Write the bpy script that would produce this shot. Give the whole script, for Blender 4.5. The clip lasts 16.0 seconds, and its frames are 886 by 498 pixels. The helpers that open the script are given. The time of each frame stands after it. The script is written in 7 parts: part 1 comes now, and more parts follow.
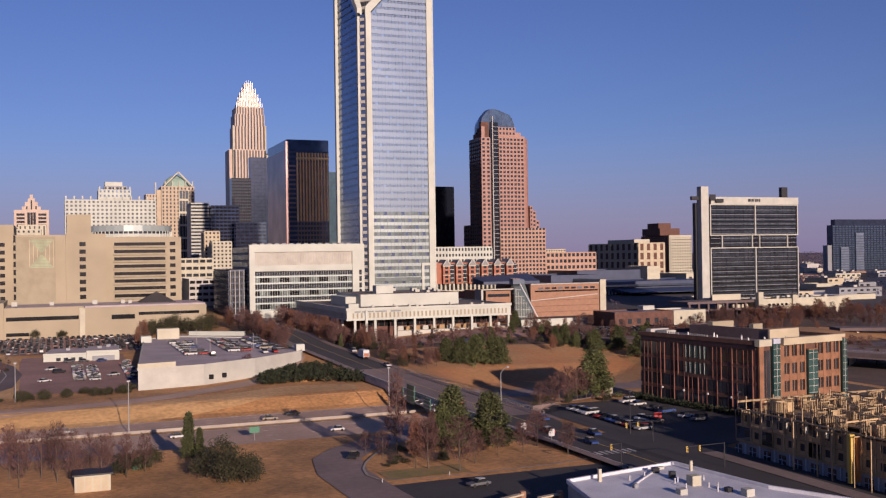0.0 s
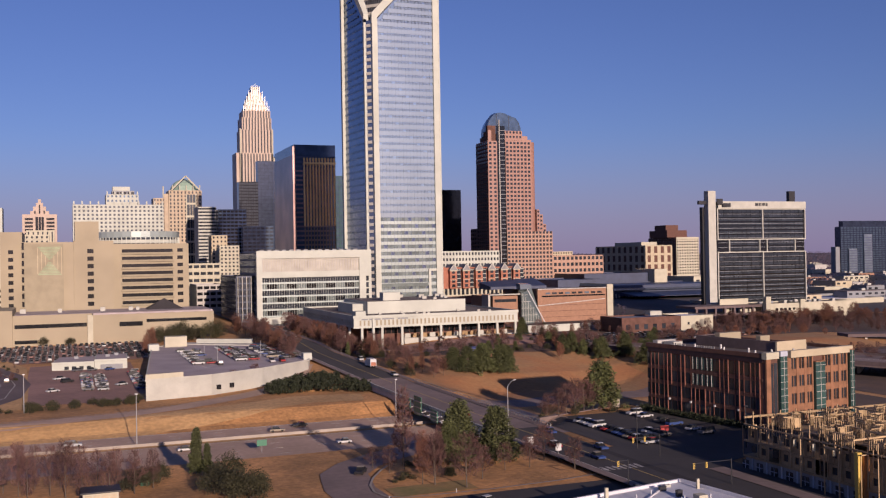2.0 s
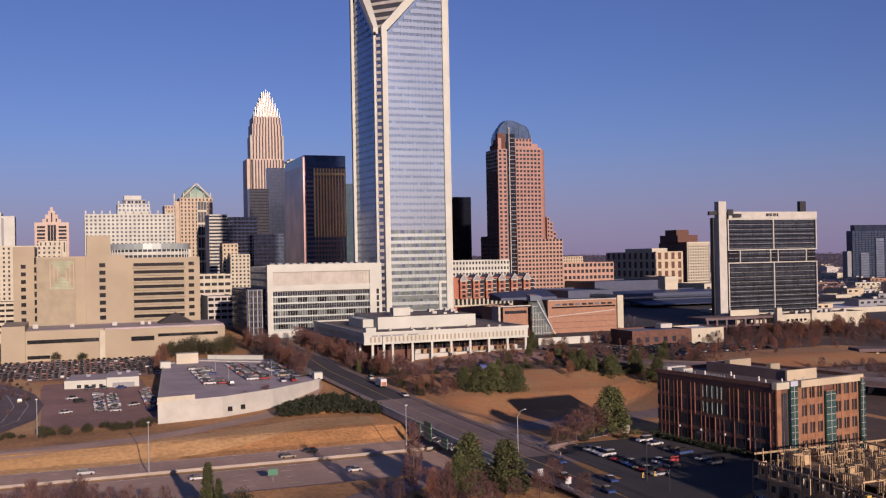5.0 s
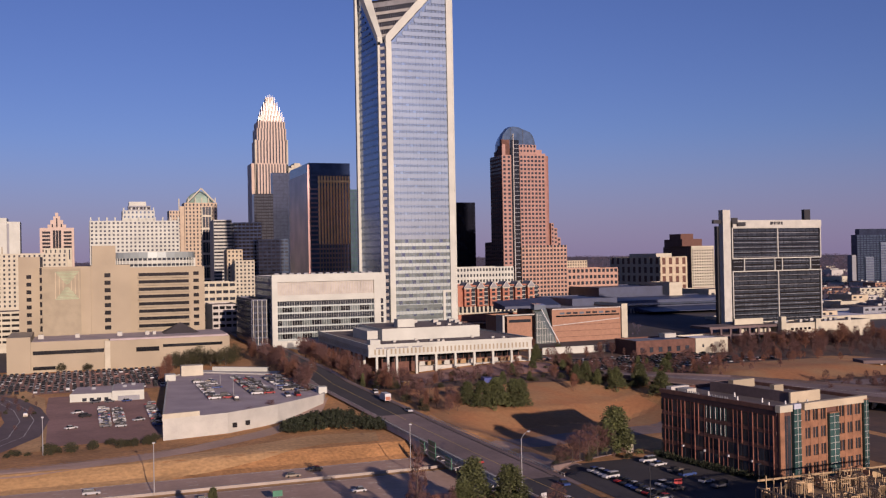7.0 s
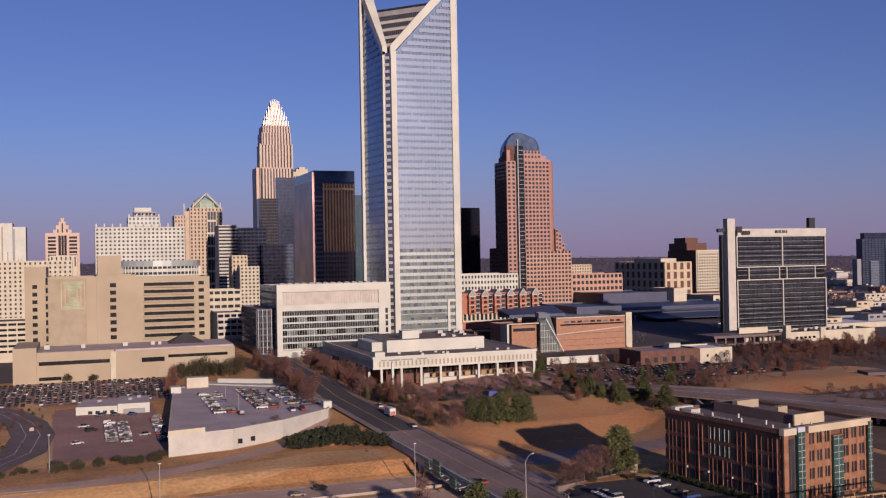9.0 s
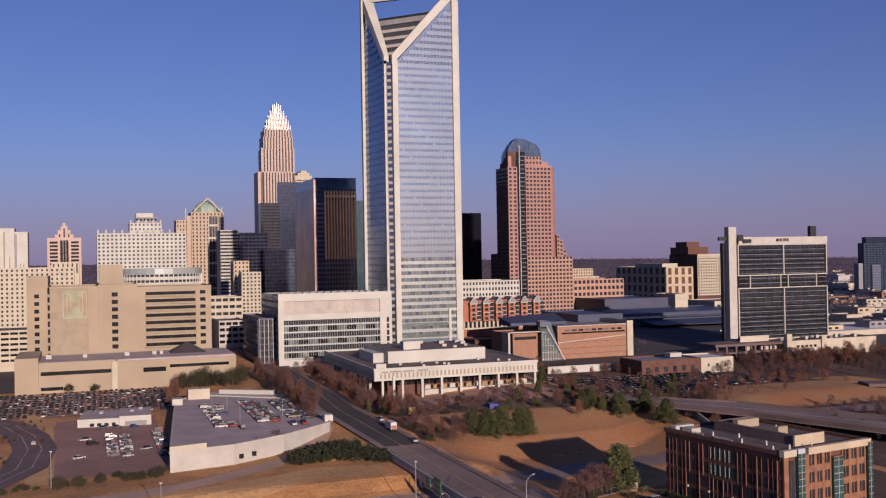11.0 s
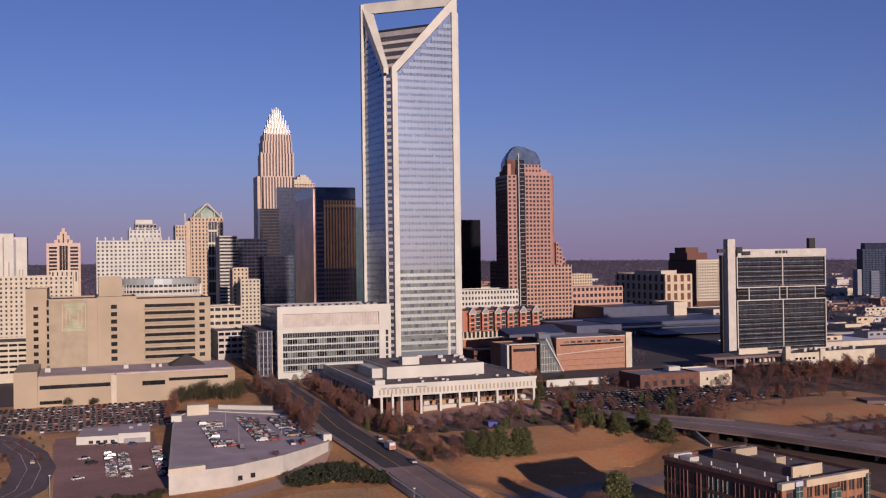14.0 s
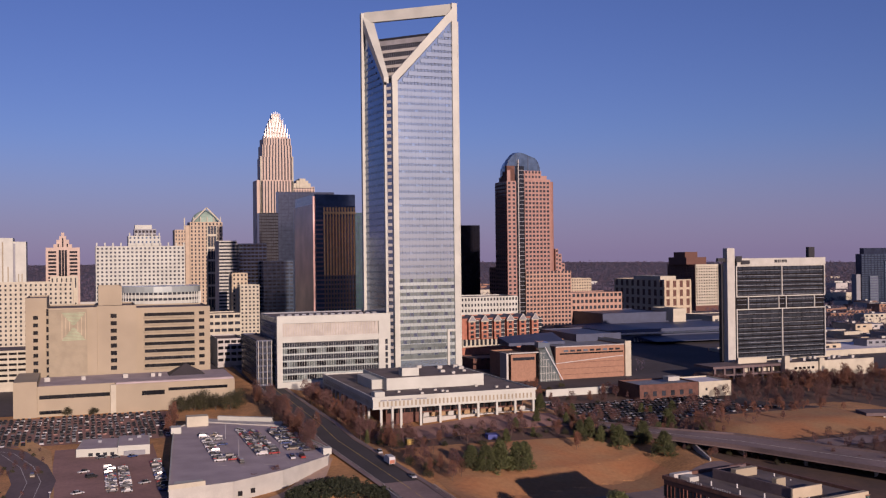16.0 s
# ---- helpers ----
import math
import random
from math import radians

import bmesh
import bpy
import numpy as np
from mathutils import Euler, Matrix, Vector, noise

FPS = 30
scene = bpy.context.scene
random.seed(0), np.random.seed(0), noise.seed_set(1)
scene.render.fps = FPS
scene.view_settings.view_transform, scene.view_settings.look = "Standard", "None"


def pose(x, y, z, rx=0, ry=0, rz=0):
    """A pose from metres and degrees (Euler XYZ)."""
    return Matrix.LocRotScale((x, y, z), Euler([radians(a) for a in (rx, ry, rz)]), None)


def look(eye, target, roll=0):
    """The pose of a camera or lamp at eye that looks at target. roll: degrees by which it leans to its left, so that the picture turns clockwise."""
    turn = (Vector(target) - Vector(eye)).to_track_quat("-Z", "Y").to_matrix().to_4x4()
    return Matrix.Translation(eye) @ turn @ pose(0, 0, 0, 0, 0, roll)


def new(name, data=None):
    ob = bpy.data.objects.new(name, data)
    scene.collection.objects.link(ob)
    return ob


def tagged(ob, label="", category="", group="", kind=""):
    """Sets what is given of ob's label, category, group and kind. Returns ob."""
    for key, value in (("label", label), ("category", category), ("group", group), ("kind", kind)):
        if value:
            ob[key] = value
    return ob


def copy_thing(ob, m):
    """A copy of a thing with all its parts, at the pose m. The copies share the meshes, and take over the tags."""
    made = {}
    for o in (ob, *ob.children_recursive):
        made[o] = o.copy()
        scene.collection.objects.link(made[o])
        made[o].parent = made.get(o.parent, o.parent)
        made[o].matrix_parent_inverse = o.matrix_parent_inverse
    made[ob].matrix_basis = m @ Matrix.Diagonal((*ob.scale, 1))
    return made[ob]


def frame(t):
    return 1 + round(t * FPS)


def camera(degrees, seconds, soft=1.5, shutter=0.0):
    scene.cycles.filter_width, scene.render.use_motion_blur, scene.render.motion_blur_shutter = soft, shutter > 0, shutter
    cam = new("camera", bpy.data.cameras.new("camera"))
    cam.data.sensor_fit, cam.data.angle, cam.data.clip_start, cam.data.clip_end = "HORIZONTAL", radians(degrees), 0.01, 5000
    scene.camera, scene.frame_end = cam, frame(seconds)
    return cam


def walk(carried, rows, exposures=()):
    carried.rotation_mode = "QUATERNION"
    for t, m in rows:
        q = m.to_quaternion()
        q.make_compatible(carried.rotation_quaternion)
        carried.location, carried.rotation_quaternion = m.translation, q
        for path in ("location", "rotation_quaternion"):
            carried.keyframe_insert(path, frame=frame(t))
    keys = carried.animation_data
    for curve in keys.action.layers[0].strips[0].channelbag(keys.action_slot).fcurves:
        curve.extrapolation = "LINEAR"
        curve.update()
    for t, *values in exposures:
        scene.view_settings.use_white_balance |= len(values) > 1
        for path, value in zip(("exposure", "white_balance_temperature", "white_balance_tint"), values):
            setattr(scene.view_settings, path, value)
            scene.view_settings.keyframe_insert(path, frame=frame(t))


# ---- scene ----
cam = camera(48.25, 16.0, soft=1.25)
PATH = [
    (0, 0.04, 0.07, 35.30, 90.407, 0.843, -21.417),
    (0.5, 0.04, -0.01, 35.92, 90.394, 0.867, -21.257),
    (1, 0.06, -0.10, 36.69, 90.419, 0.904, -21.158),
    (1.5, 0.09, -0.20, 37.61, 90.399, 0.961, -21.085),
    (2, 0.12, -0.29, 38.65, 90.431, 0.981, -21.007),
    (2.5, 0.14, -0.38, 39.81, 90.431, 1.044, -20.892),
    (3, 0.15, -0.50, 41.07, 90.426, 1.102, -20.822),
    (3.5, 0.14, -0.65, 42.37, 90.429, 1.057, -20.739),
    (4, 0.12, -0.81, 43.71, 90.429, 1.061, -20.642),
    (6.5, -0.05, -1.87, 50.86, 90.458, 1.085, -20.170),
    (7, -0.08, -2.08, 52.35, 90.449, 1.081, -20.162),
    (7.5, -0.12, -2.29, 53.87, 90.418, 1.076, -20.122),
    (8, -0.19, -2.53, 55.39, 90.427, 1.080, -20.103),
    (8.5, -0.27, -2.77, 56.89, 90.468, 1.066, -20.061),
    (9, -0.35, -3.00, 58.36, 90.445, 1.049, -19.902),
    (11.5, -0.30, -3.77, 65.26, 90.455, 0.999, -19.811),
    (12, -0.30, -3.86, 66.66, 90.426, 0.976, -19.826),
    (12.5, -0.29, -3.93, 68.08, 90.389, 0.902, -19.821),
    (13, -0.29, -3.99, 69.50, 90.402, 0.881, -19.852),
    (13.5, -0.31, -4.04, 70.92, 90.416, 0.856, -19.856),
    (14, -0.37, -4.08, 72.36, 90.399, 0.805, -19.863),
    (14.5, -0.46, -4.11, 73.78, 90.408, 0.760, -19.875),
    (15, -0.60, -4.14, 75.21, 90.404, 0.706, -19.900),
    (15.5, -0.77, -4.17, 76.61, 90.384, 0.702, -19.933),
    (16, -0.94, -4.21, 78.00, 90.413, 0.660, -19.930),
]
walk(cam, [(t, pose(x, y, z, pitch, roll, yaw)) for t, x, y, z, pitch, roll, yaw in PATH], exposures=[(0, 0.09, 6080, 53), (4, 0.06, 6100, 55), (9, -0.03, 6080, 57), (12.5, -0.06, 6060, 59), (16, -0.08, 6040, 60)])

# ---- world and light ----
SUN_EL, SUN_AZ = radians(12.4), radians(2.5)           # low winter sun behind the camera
sun_dir = Vector((math.sin(SUN_AZ) * math.cos(SUN_EL), -math.cos(SUN_AZ) * math.cos(SUN_EL), math.sin(SUN_EL)))
world = bpy.data.worlds.new("sky")
scene.world = world
world.use_nodes = True
wn = world.node_tree
sky = wn.nodes.new("ShaderNodeTexSky")
sky.sky_type, sky.sun_disc = "NISHITA", False
sky.sun_elevation, sky.sun_rotation = SUN_EL, math.atan2(sun_dir.x, sun_dir.y)
sky.altitude, sky.air_density, sky.dust_density, sky.ozone_density = 200, 1.0, 0.4, 5.0
wn.nodes["Background"].inputs["Strength"].default_value = 0.068
# dusky violet belt low in the sky
where = wn.nodes.new("ShaderNodeTexCoord")
split = wn.nodes.new("ShaderNodeSeparateXYZ")
wn.links.new(where.outputs["Generated"], split.inputs[0])
low = wn.nodes.new("ShaderNodeMapRange")
low.interpolation_type = "SMOOTHSTEP"
low.inputs["From Min"].default_value, low.inputs["From Max"].default_value = 0.0, 0.13
low.inputs["To Min"].default_value, low.inputs["To Max"].default_value = 0.6, 0.0
wn.links.new(split.outputs["Z"], low.inputs["Value"])
belt = wn.nodes.new("ShaderNodeMix")
belt.data_type = "RGBA"
belt.inputs[7].default_value = (3.2, 2.95, 4.3, 1)
wn.links.new(low.outputs[0], belt.inputs["Factor"])
wn.links.new(sky.outputs[0], belt.inputs[6])
wn.links.new(belt.outputs[2], wn.nodes["Background"].inputs["Color"])
sun = new("sun", bpy.data.lights.new("sun", "SUN"))
sun.data.energy, sun.data.angle, sun.data.color = 5.0, radians(0.6), (1.0, 0.94, 0.57)
sun.matrix_world = look(sun_dir * 100, (0, 0, 0))
scene.view_settings.exposure = 0.0


# ---- materials ----
def mat(name, colour, rough=0.8, metal=0.0, vary=0.25, scale=0.2, fine=3.0, bump=0.0, island=0.0, spread=0.0, second=None):
    """A surface with variation at two scales; spread: tone that differs from piece to piece."""
    m = bpy.data.materials.new(name)
    m.use_nodes = True
    nt = m.node_tree
    b = nt.nodes["Principled BSDF"]
    b.inputs["Roughness"].default_value, b.inputs["Metallic"].default_value = rough, metal
    geo = nt.nodes.new("ShaderNodeNewGeometry")
    n1, n2 = nt.nodes.new("ShaderNodeTexNoise"), nt.nodes.new("ShaderNodeTexNoise")
    n1.inputs["Scale"].default_value, n2.inputs["Scale"].default_value = scale, fine
    n1.inputs["Detail"].default_value, n2.inputs["Detail"].default_value = 5, 3
    for n in (n1, n2):
        nt.links.new(geo.outputs["Position"], n.inputs["Vector"])
    mix = nt.nodes.new("ShaderNodeMix")
    mix.data_type = "RGBA"
    c = Vector(colour) * 0.92
    d = Vector(second) * 0.92 if second else c * (1 - vary)
    mix.inputs[6].default_value = (*(c * (1 + vary * 0.4) if not second else c), 1)
    mix.inputs[7].default_value = (*d, 1)
    ramp = nt.nodes.new("ShaderNodeMapRange")
    ramp.inputs["From Min"].default_value, ramp.inputs["From Max"].default_value = 0.35, 0.65
    nt.links.new(n1.outputs["Fac"], ramp.inputs["Value"])
    nt.links.new(ramp.outputs[0], mix.inputs["Factor"])
    fm = nt.nodes.new("ShaderNodeMapRange")
    fm.inputs["From Min"].default_value, fm.inputs["From Max"].default_value = 0.3, 0.7
    fm.inputs["To Min"].default_value, fm.inputs["To Max"].default_value = 1 - vary * 0.6, 1 + vary * 0.3
    nt.links.new(n2.outputs["Fac"], fm.inputs["Value"])
    tone = fm.outputs[0]
    for amount, source in ((spread, "object"), (island, "island")):
        if amount:
            src = nt.nodes.new("ShaderNodeObjectInfo").outputs["Random"] if source == "object" else geo.outputs["Random Per Island"]
            rm = nt.nodes.new("ShaderNodeMapRange")
            rm.inputs["To Min"].default_value, rm.inputs["To Max"].default_value = 1 - amount, 1 + amount
            nt.links.new(src, rm.inputs["Value"])
            mu = nt.nodes.new("ShaderNodeMath")
            mu.operation = "MULTIPLY"
            nt.links.new(tone, mu.inputs[0])
            nt.links.new(rm.outputs[0], mu.inputs[1])
            tone = mu.outputs[0]
    vm = nt.nodes.new("ShaderNodeVectorMath")
    vm.operation = "SCALE"
    nt.links.new(mix.outputs[2], vm.inputs[0])
    nt.links.new(tone, vm.inputs["Scale"])
    nt.links.new(vm.outputs[0], b.inputs["Base Color"])
    if bump:
        bp = nt.nodes.new("ShaderNodeBump")
        bp.inputs["Strength"].default_value, bp.inputs["Distance"].default_value = bump, 0.3
        nt.links.new(n2.outputs["Fac"], bp.inputs["Height"])
        nt.links.new(bp.outputs[0], b.inputs["Normal"])
    return m


M = {
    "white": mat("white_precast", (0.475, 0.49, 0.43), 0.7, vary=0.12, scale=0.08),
    "cream": mat("cream_stone", (0.47, 0.435, 0.33), 0.75, vary=0.12),
    "tan": mat("tan_precast", (0.345, 0.29, 0.20), 0.85, vary=0.10, scale=0.06),
    "tan_dark": mat("tan_panel", (0.31, 0.265, 0.18), 0.85, vary=0.12),
    "beige": mat("beige_stone", (0.48, 0.40, 0.275), 0.8, vary=0.12),
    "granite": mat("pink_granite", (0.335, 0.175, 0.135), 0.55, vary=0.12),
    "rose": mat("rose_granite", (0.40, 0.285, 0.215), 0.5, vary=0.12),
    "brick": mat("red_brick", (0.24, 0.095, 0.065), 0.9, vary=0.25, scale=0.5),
    # brown brick, also the darkened tone painted on shaded flanks
    "brick_dark": mat("brown_and_shade_brick", (0.135, 0.062, 0.045), 0.9, vary=0.25, scale=0.5),
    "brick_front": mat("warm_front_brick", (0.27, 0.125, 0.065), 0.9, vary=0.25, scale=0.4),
    "faded": mat("faded_green_paint", (0.33, 0.39, 0.25), 0.85, vary=0.2),
    "brick_red": mat("bright_red_brick", (0.40, 0.155, 0.095), 0.9, vary=0.2, scale=0.3),
    "spike": mat("bright_aluminium", (0.54, 0.53, 0.49), 0.35, metal=0.2, vary=0.08),
    "hall_pale": mat("pale_blue_cladding", (0.44, 0.47, 0.54), 0.5, vary=0.1),
    "spandrel": mat("pale_green_spandrel", (0.39, 0.45, 0.43), 0.25, metal=0.3, vary=0.08, scale=0.05),
    "orange_panel": mat("orange_screen", (0.60, 0.22, 0.06), 0.7, vary=0.2),
    "granite_pale": mat("tan_pink_granite", (0.40, 0.235, 0.165), 0.6, vary=0.12),
    "glass_navy": mat("navy_glass", (0.045, 0.06, 0.105), 0.14, metal=0.4, vary=0.25, spread=0.3),
    "brick_tan": mat("orange_brick", (0.325, 0.175, 0.11), 0.9, vary=0.14, scale=0.8),
    "concrete": mat("concrete", (0.45, 0.43, 0.40), 0.85, vary=0.15),
    "concrete_light": mat("pale_concrete", (0.445, 0.44, 0.39), 0.8, vary=0.12),
    # blue-grey roofing tone, darkened to carry the shade on the halls
    "hall_blue": mat("blue_grey_and_shade", (0.040, 0.054, 0.105), 0.5, vary=0.2),
    "litter": mat("dark_leaf_litter", (0.075, 0.044, 0.034), 1.0, scale=0.06, fine=0.5, bump=0.3, second=(0.13, 0.068, 0.042)),
    "street": mat("dark_street", (0.06, 0.05, 0.055), 0.9, vary=0.3, scale=0.02, fine=0.3),
    "grey": mat("grey_panel", (0.22, 0.23, 0.25), 0.6, vary=0.12),
    "roof_grey": mat("gravel_roof", (0.14, 0.11, 0.105), 0.95, vary=0.25, scale=0.1),
    "roof_white": mat("white_membrane_roof", (0.66, 0.66, 0.70), 0.7, vary=0.14, scale=0.15),
    "deck": mat("deck_concrete", (0.42, 0.35, 0.35), 0.85, vary=0.15, scale=0.1),
    "dark": mat("dark_metal", (0.03, 0.03, 0.035), 0.45, metal=0.3, vary=0.2),
    # dark copy of the gold fin, for its shaded lower part
    "fin_shade": mat("shade_dark_fin", (0.30, 0.19, 0.09), 0.45, metal=0.5, vary=0.15),
    "gold": mat("gilded_fin", (0.95, 0.62, 0.27), 0.3, metal=0.9, vary=0.1),
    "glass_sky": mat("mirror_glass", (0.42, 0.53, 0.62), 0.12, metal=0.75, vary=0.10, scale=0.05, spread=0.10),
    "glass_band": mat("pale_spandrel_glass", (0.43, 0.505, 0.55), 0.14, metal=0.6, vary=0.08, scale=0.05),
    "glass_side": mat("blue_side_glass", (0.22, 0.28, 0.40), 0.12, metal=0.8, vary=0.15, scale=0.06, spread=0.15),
    "glass_dark": mat("dark_glass", (0.035, 0.04, 0.05), 0.12, vary=0.3, spread=0.35),
    "glass_black": mat("black_glass", (0.014, 0.015, 0.018), 0.10, vary=0.3),
    "glass_blue": mat("blue_glass", (0.10, 0.15, 0.22), 0.12, metal=0.5, vary=0.25, spread=0.3),
    "glass_green": mat("green_glass", (0.055, 0.125, 0.12), 0.15, metal=0.35, vary=0.2, spread=0.25),
    "glass_hotel": mat("smoked_glass", (0.06, 0.072, 0.09), 0.14, metal=0.45, vary=0.3, spread=0.12),
    "rose_stone": mat("brown_rose_stone", (0.42, 0.32, 0.215), 0.6, vary=0.12),
    # brick darkened to put flank shade into its colour
    "brick_shade": mat("shade_dark_brick", (0.05, 0.022, 0.022), 0.6, vary=0.25, spread=0.25),
    "glass_mid": mat("pale_blue_glass", (0.30, 0.37, 0.45), 0.14, metal=0.6, vary=0.2, scale=0.08),
    "glass_teal": mat("grey_green_glass", (0.24, 0.29, 0.28), 0.15, metal=0.5, vary=0.2, spread=0.25),
    "copper": mat("green_copper", (0.28, 0.40, 0.32), 0.6, vary=0.2),
    # asphalt darkened to deepen the shade on the lot and side streets
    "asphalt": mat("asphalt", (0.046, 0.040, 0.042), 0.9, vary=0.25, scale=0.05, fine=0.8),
    "asphalt_lot": mat("worn_lot_asphalt", (0.33, 0.185, 0.15), 0.92, vary=0.22, scale=0.06, fine=0.7),
    "asphalt_old": mat("light_asphalt", (0.23, 0.165, 0.15), 0.9, vary=0.25, scale=0.05, fine=0.7),
    "asphalt_dim": mat("brown_old_asphalt", (0.14, 0.10, 0.10), 0.9, vary=0.25, scale=0.05, fine=0.7),
    "highway": mat("pale_highway_concrete", (0.50, 0.335, 0.245), 0.9, vary=0.18, scale=0.04, fine=0.6),
    "paint_white": mat("road_paint", (0.55, 0.52, 0.48), 0.8, vary=0.45, scale=0.6),
    "paint_yellow": mat("yellow_paint", (0.55, 0.38, 0.08), 0.7, vary=0.25, scale=0.6),
    "kerb": mat("kerb_concrete", (0.36, 0.31, 0.265), 0.9, vary=0.15),
    "grass": mat("dormant_grass", (0.62, 0.30, 0.105), 1.0, vary=0.5, scale=0.055, fine=0.9, bump=0.5, second=(0.33, 0.165, 0.058)),
    "lawn": mat("thin_green_lawn", (0.20, 0.17, 0.05), 1.0, scale=0.12, fine=0.9, bump=0.4, second=(0.36, 0.20, 0.08)),
    "turf": mat("dry_turf", (0.62, 0.36, 0.15), 1.0, vary=0.4, scale=0.04, fine=0.7, bump=0.4, second=(0.46, 0.26, 0.10)),
    "hill": mat("leaf_strewn_slope", (0.39, 0.165, 0.06), 1.0, scale=0.05, fine=0.6, bump=0.3, second=(0.36, 0.20, 0.085)),
    "timber": mat("raw_pine_timber", (0.47, 0.325, 0.175), 0.85, vary=0.2, spread=0.2),
    "sheathing": mat("yellow_sheathing", (0.34, 0.22, 0.11), 0.85, vary=0.25, island=0.3),
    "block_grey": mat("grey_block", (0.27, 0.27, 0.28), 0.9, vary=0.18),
    "steel": mat("galvanised_steel", (0.42, 0.42, 0.42), 0.5, metal=0.4, vary=0.1),
    "sign_green": mat("sign_green", (0.02, 0.16, 0.09), 0.5, vary=0.1),
    "sign_white": mat("sign_white", (0.52, 0.52, 0.52), 0.5, vary=0.05),
    "red": mat("red_panel", (0.45, 0.05, 0.04), 0.6, vary=0.1),
    "orange": mat("orange_plastic", (0.75, 0.17, 0.03), 0.6, vary=0.1),
    "yellow": mat("yellow_panel", (0.62, 0.42, 0.08), 0.6, vary=0.15),
    "blue_tarp": mat("blue_cover", (0.04, 0.06, 0.24), 0.6, vary=0.15),
    "bark": mat("bark", (0.10, 0.075, 0.055), 0.95, vary=0.3, fine=6),
    "twig": mat("bare_twigs", (0.12, 0.058, 0.05), 0.95, vary=0.2, island=0.45, spread=0.25),
    "russet": mat("russet_leaves", (0.165, 0.068, 0.04), 0.9, vary=0.2, island=0.4, spread=0.25),
    "pine": mat("pine_needles", (0.070, 0.080, 0.024), 0.8, vary=0.3, island=0.5, spread=0.25),
    "shrub": mat("evergreen_leaves", (0.045, 0.042, 0.015), 0.8, vary=0.3, island=0.5, spread=0.25),
    "hedge": mat("hedge_leaves", (0.022, 0.030, 0.011), 0.8, vary=0.3, island=0.45),
    "flank": mat("bronze_flank", (0.36, 0.21, 0.19), 0.3, metal=0.4, vary=0.4, scale=0.05),
    # violet tint puts distance haze into the wood colour
    "far_wood": mat("haze_tinted_woodland", (0.072, 0.056, 0.086), 1.0, vary=0.3, scale=0.01, fine=0.06, island=0.35),
    "tyre": mat("tyre_rubber", (0.02, 0.02, 0.02), 0.9, vary=0.1),
    "car_glass": mat("car_glass", (0.02, 0.022, 0.025), 0.15, vary=0.1),
}


def car_paint():
    m = bpy.data.materials.new("car_paint")
    m.use_nodes = True
    nt = m.node_tree
    b = nt.nodes["Principled BSDF"]
    b.inputs["Roughness"].default_value, b.inputs["Coat Weight"].default_value = 0.5, 0.1
    b.inputs["Coat Roughness"].default_value = 0.4
    r = nt.nodes.new("ShaderNodeValToRGB")
    r.color_ramp.interpolation = "CONSTANT"
    tones = ((0.0, (0.44, 0.44, 0.44)), (0.26, (0.32, 0.33, 0.34)), (0.42, (0.02, 0.02, 0.022)), (0.62, (0.10, 0.10, 0.11)),
             (0.74, (0.30, 0.025, 0.02)), (0.82, (0.03, 0.06, 0.18)), (0.91, (0.24, 0.20, 0.15)))
    for i, (p, c) in enumerate(tones):
        e = r.color_ramp.elements[i] if i < 2 else r.color_ramp.elements.new(p)
        e.position, e.color = p, (*c, 1)
    nt.links.new(nt.nodes.new("ShaderNodeObjectInfo").outputs["Random"], r.inputs[0])
    nt.links.new(r.outputs[0], b.inputs["Base Color"])
    return m


M["car"] = car_paint()
M["car_glass"].node_tree.nodes["Principled BSDF"].inputs["Specular IOR Level"].default_value = 0.08
M["car"].node_tree.nodes["Principled BSDF"].inputs["Specular IOR Level"].default_value = 0.25


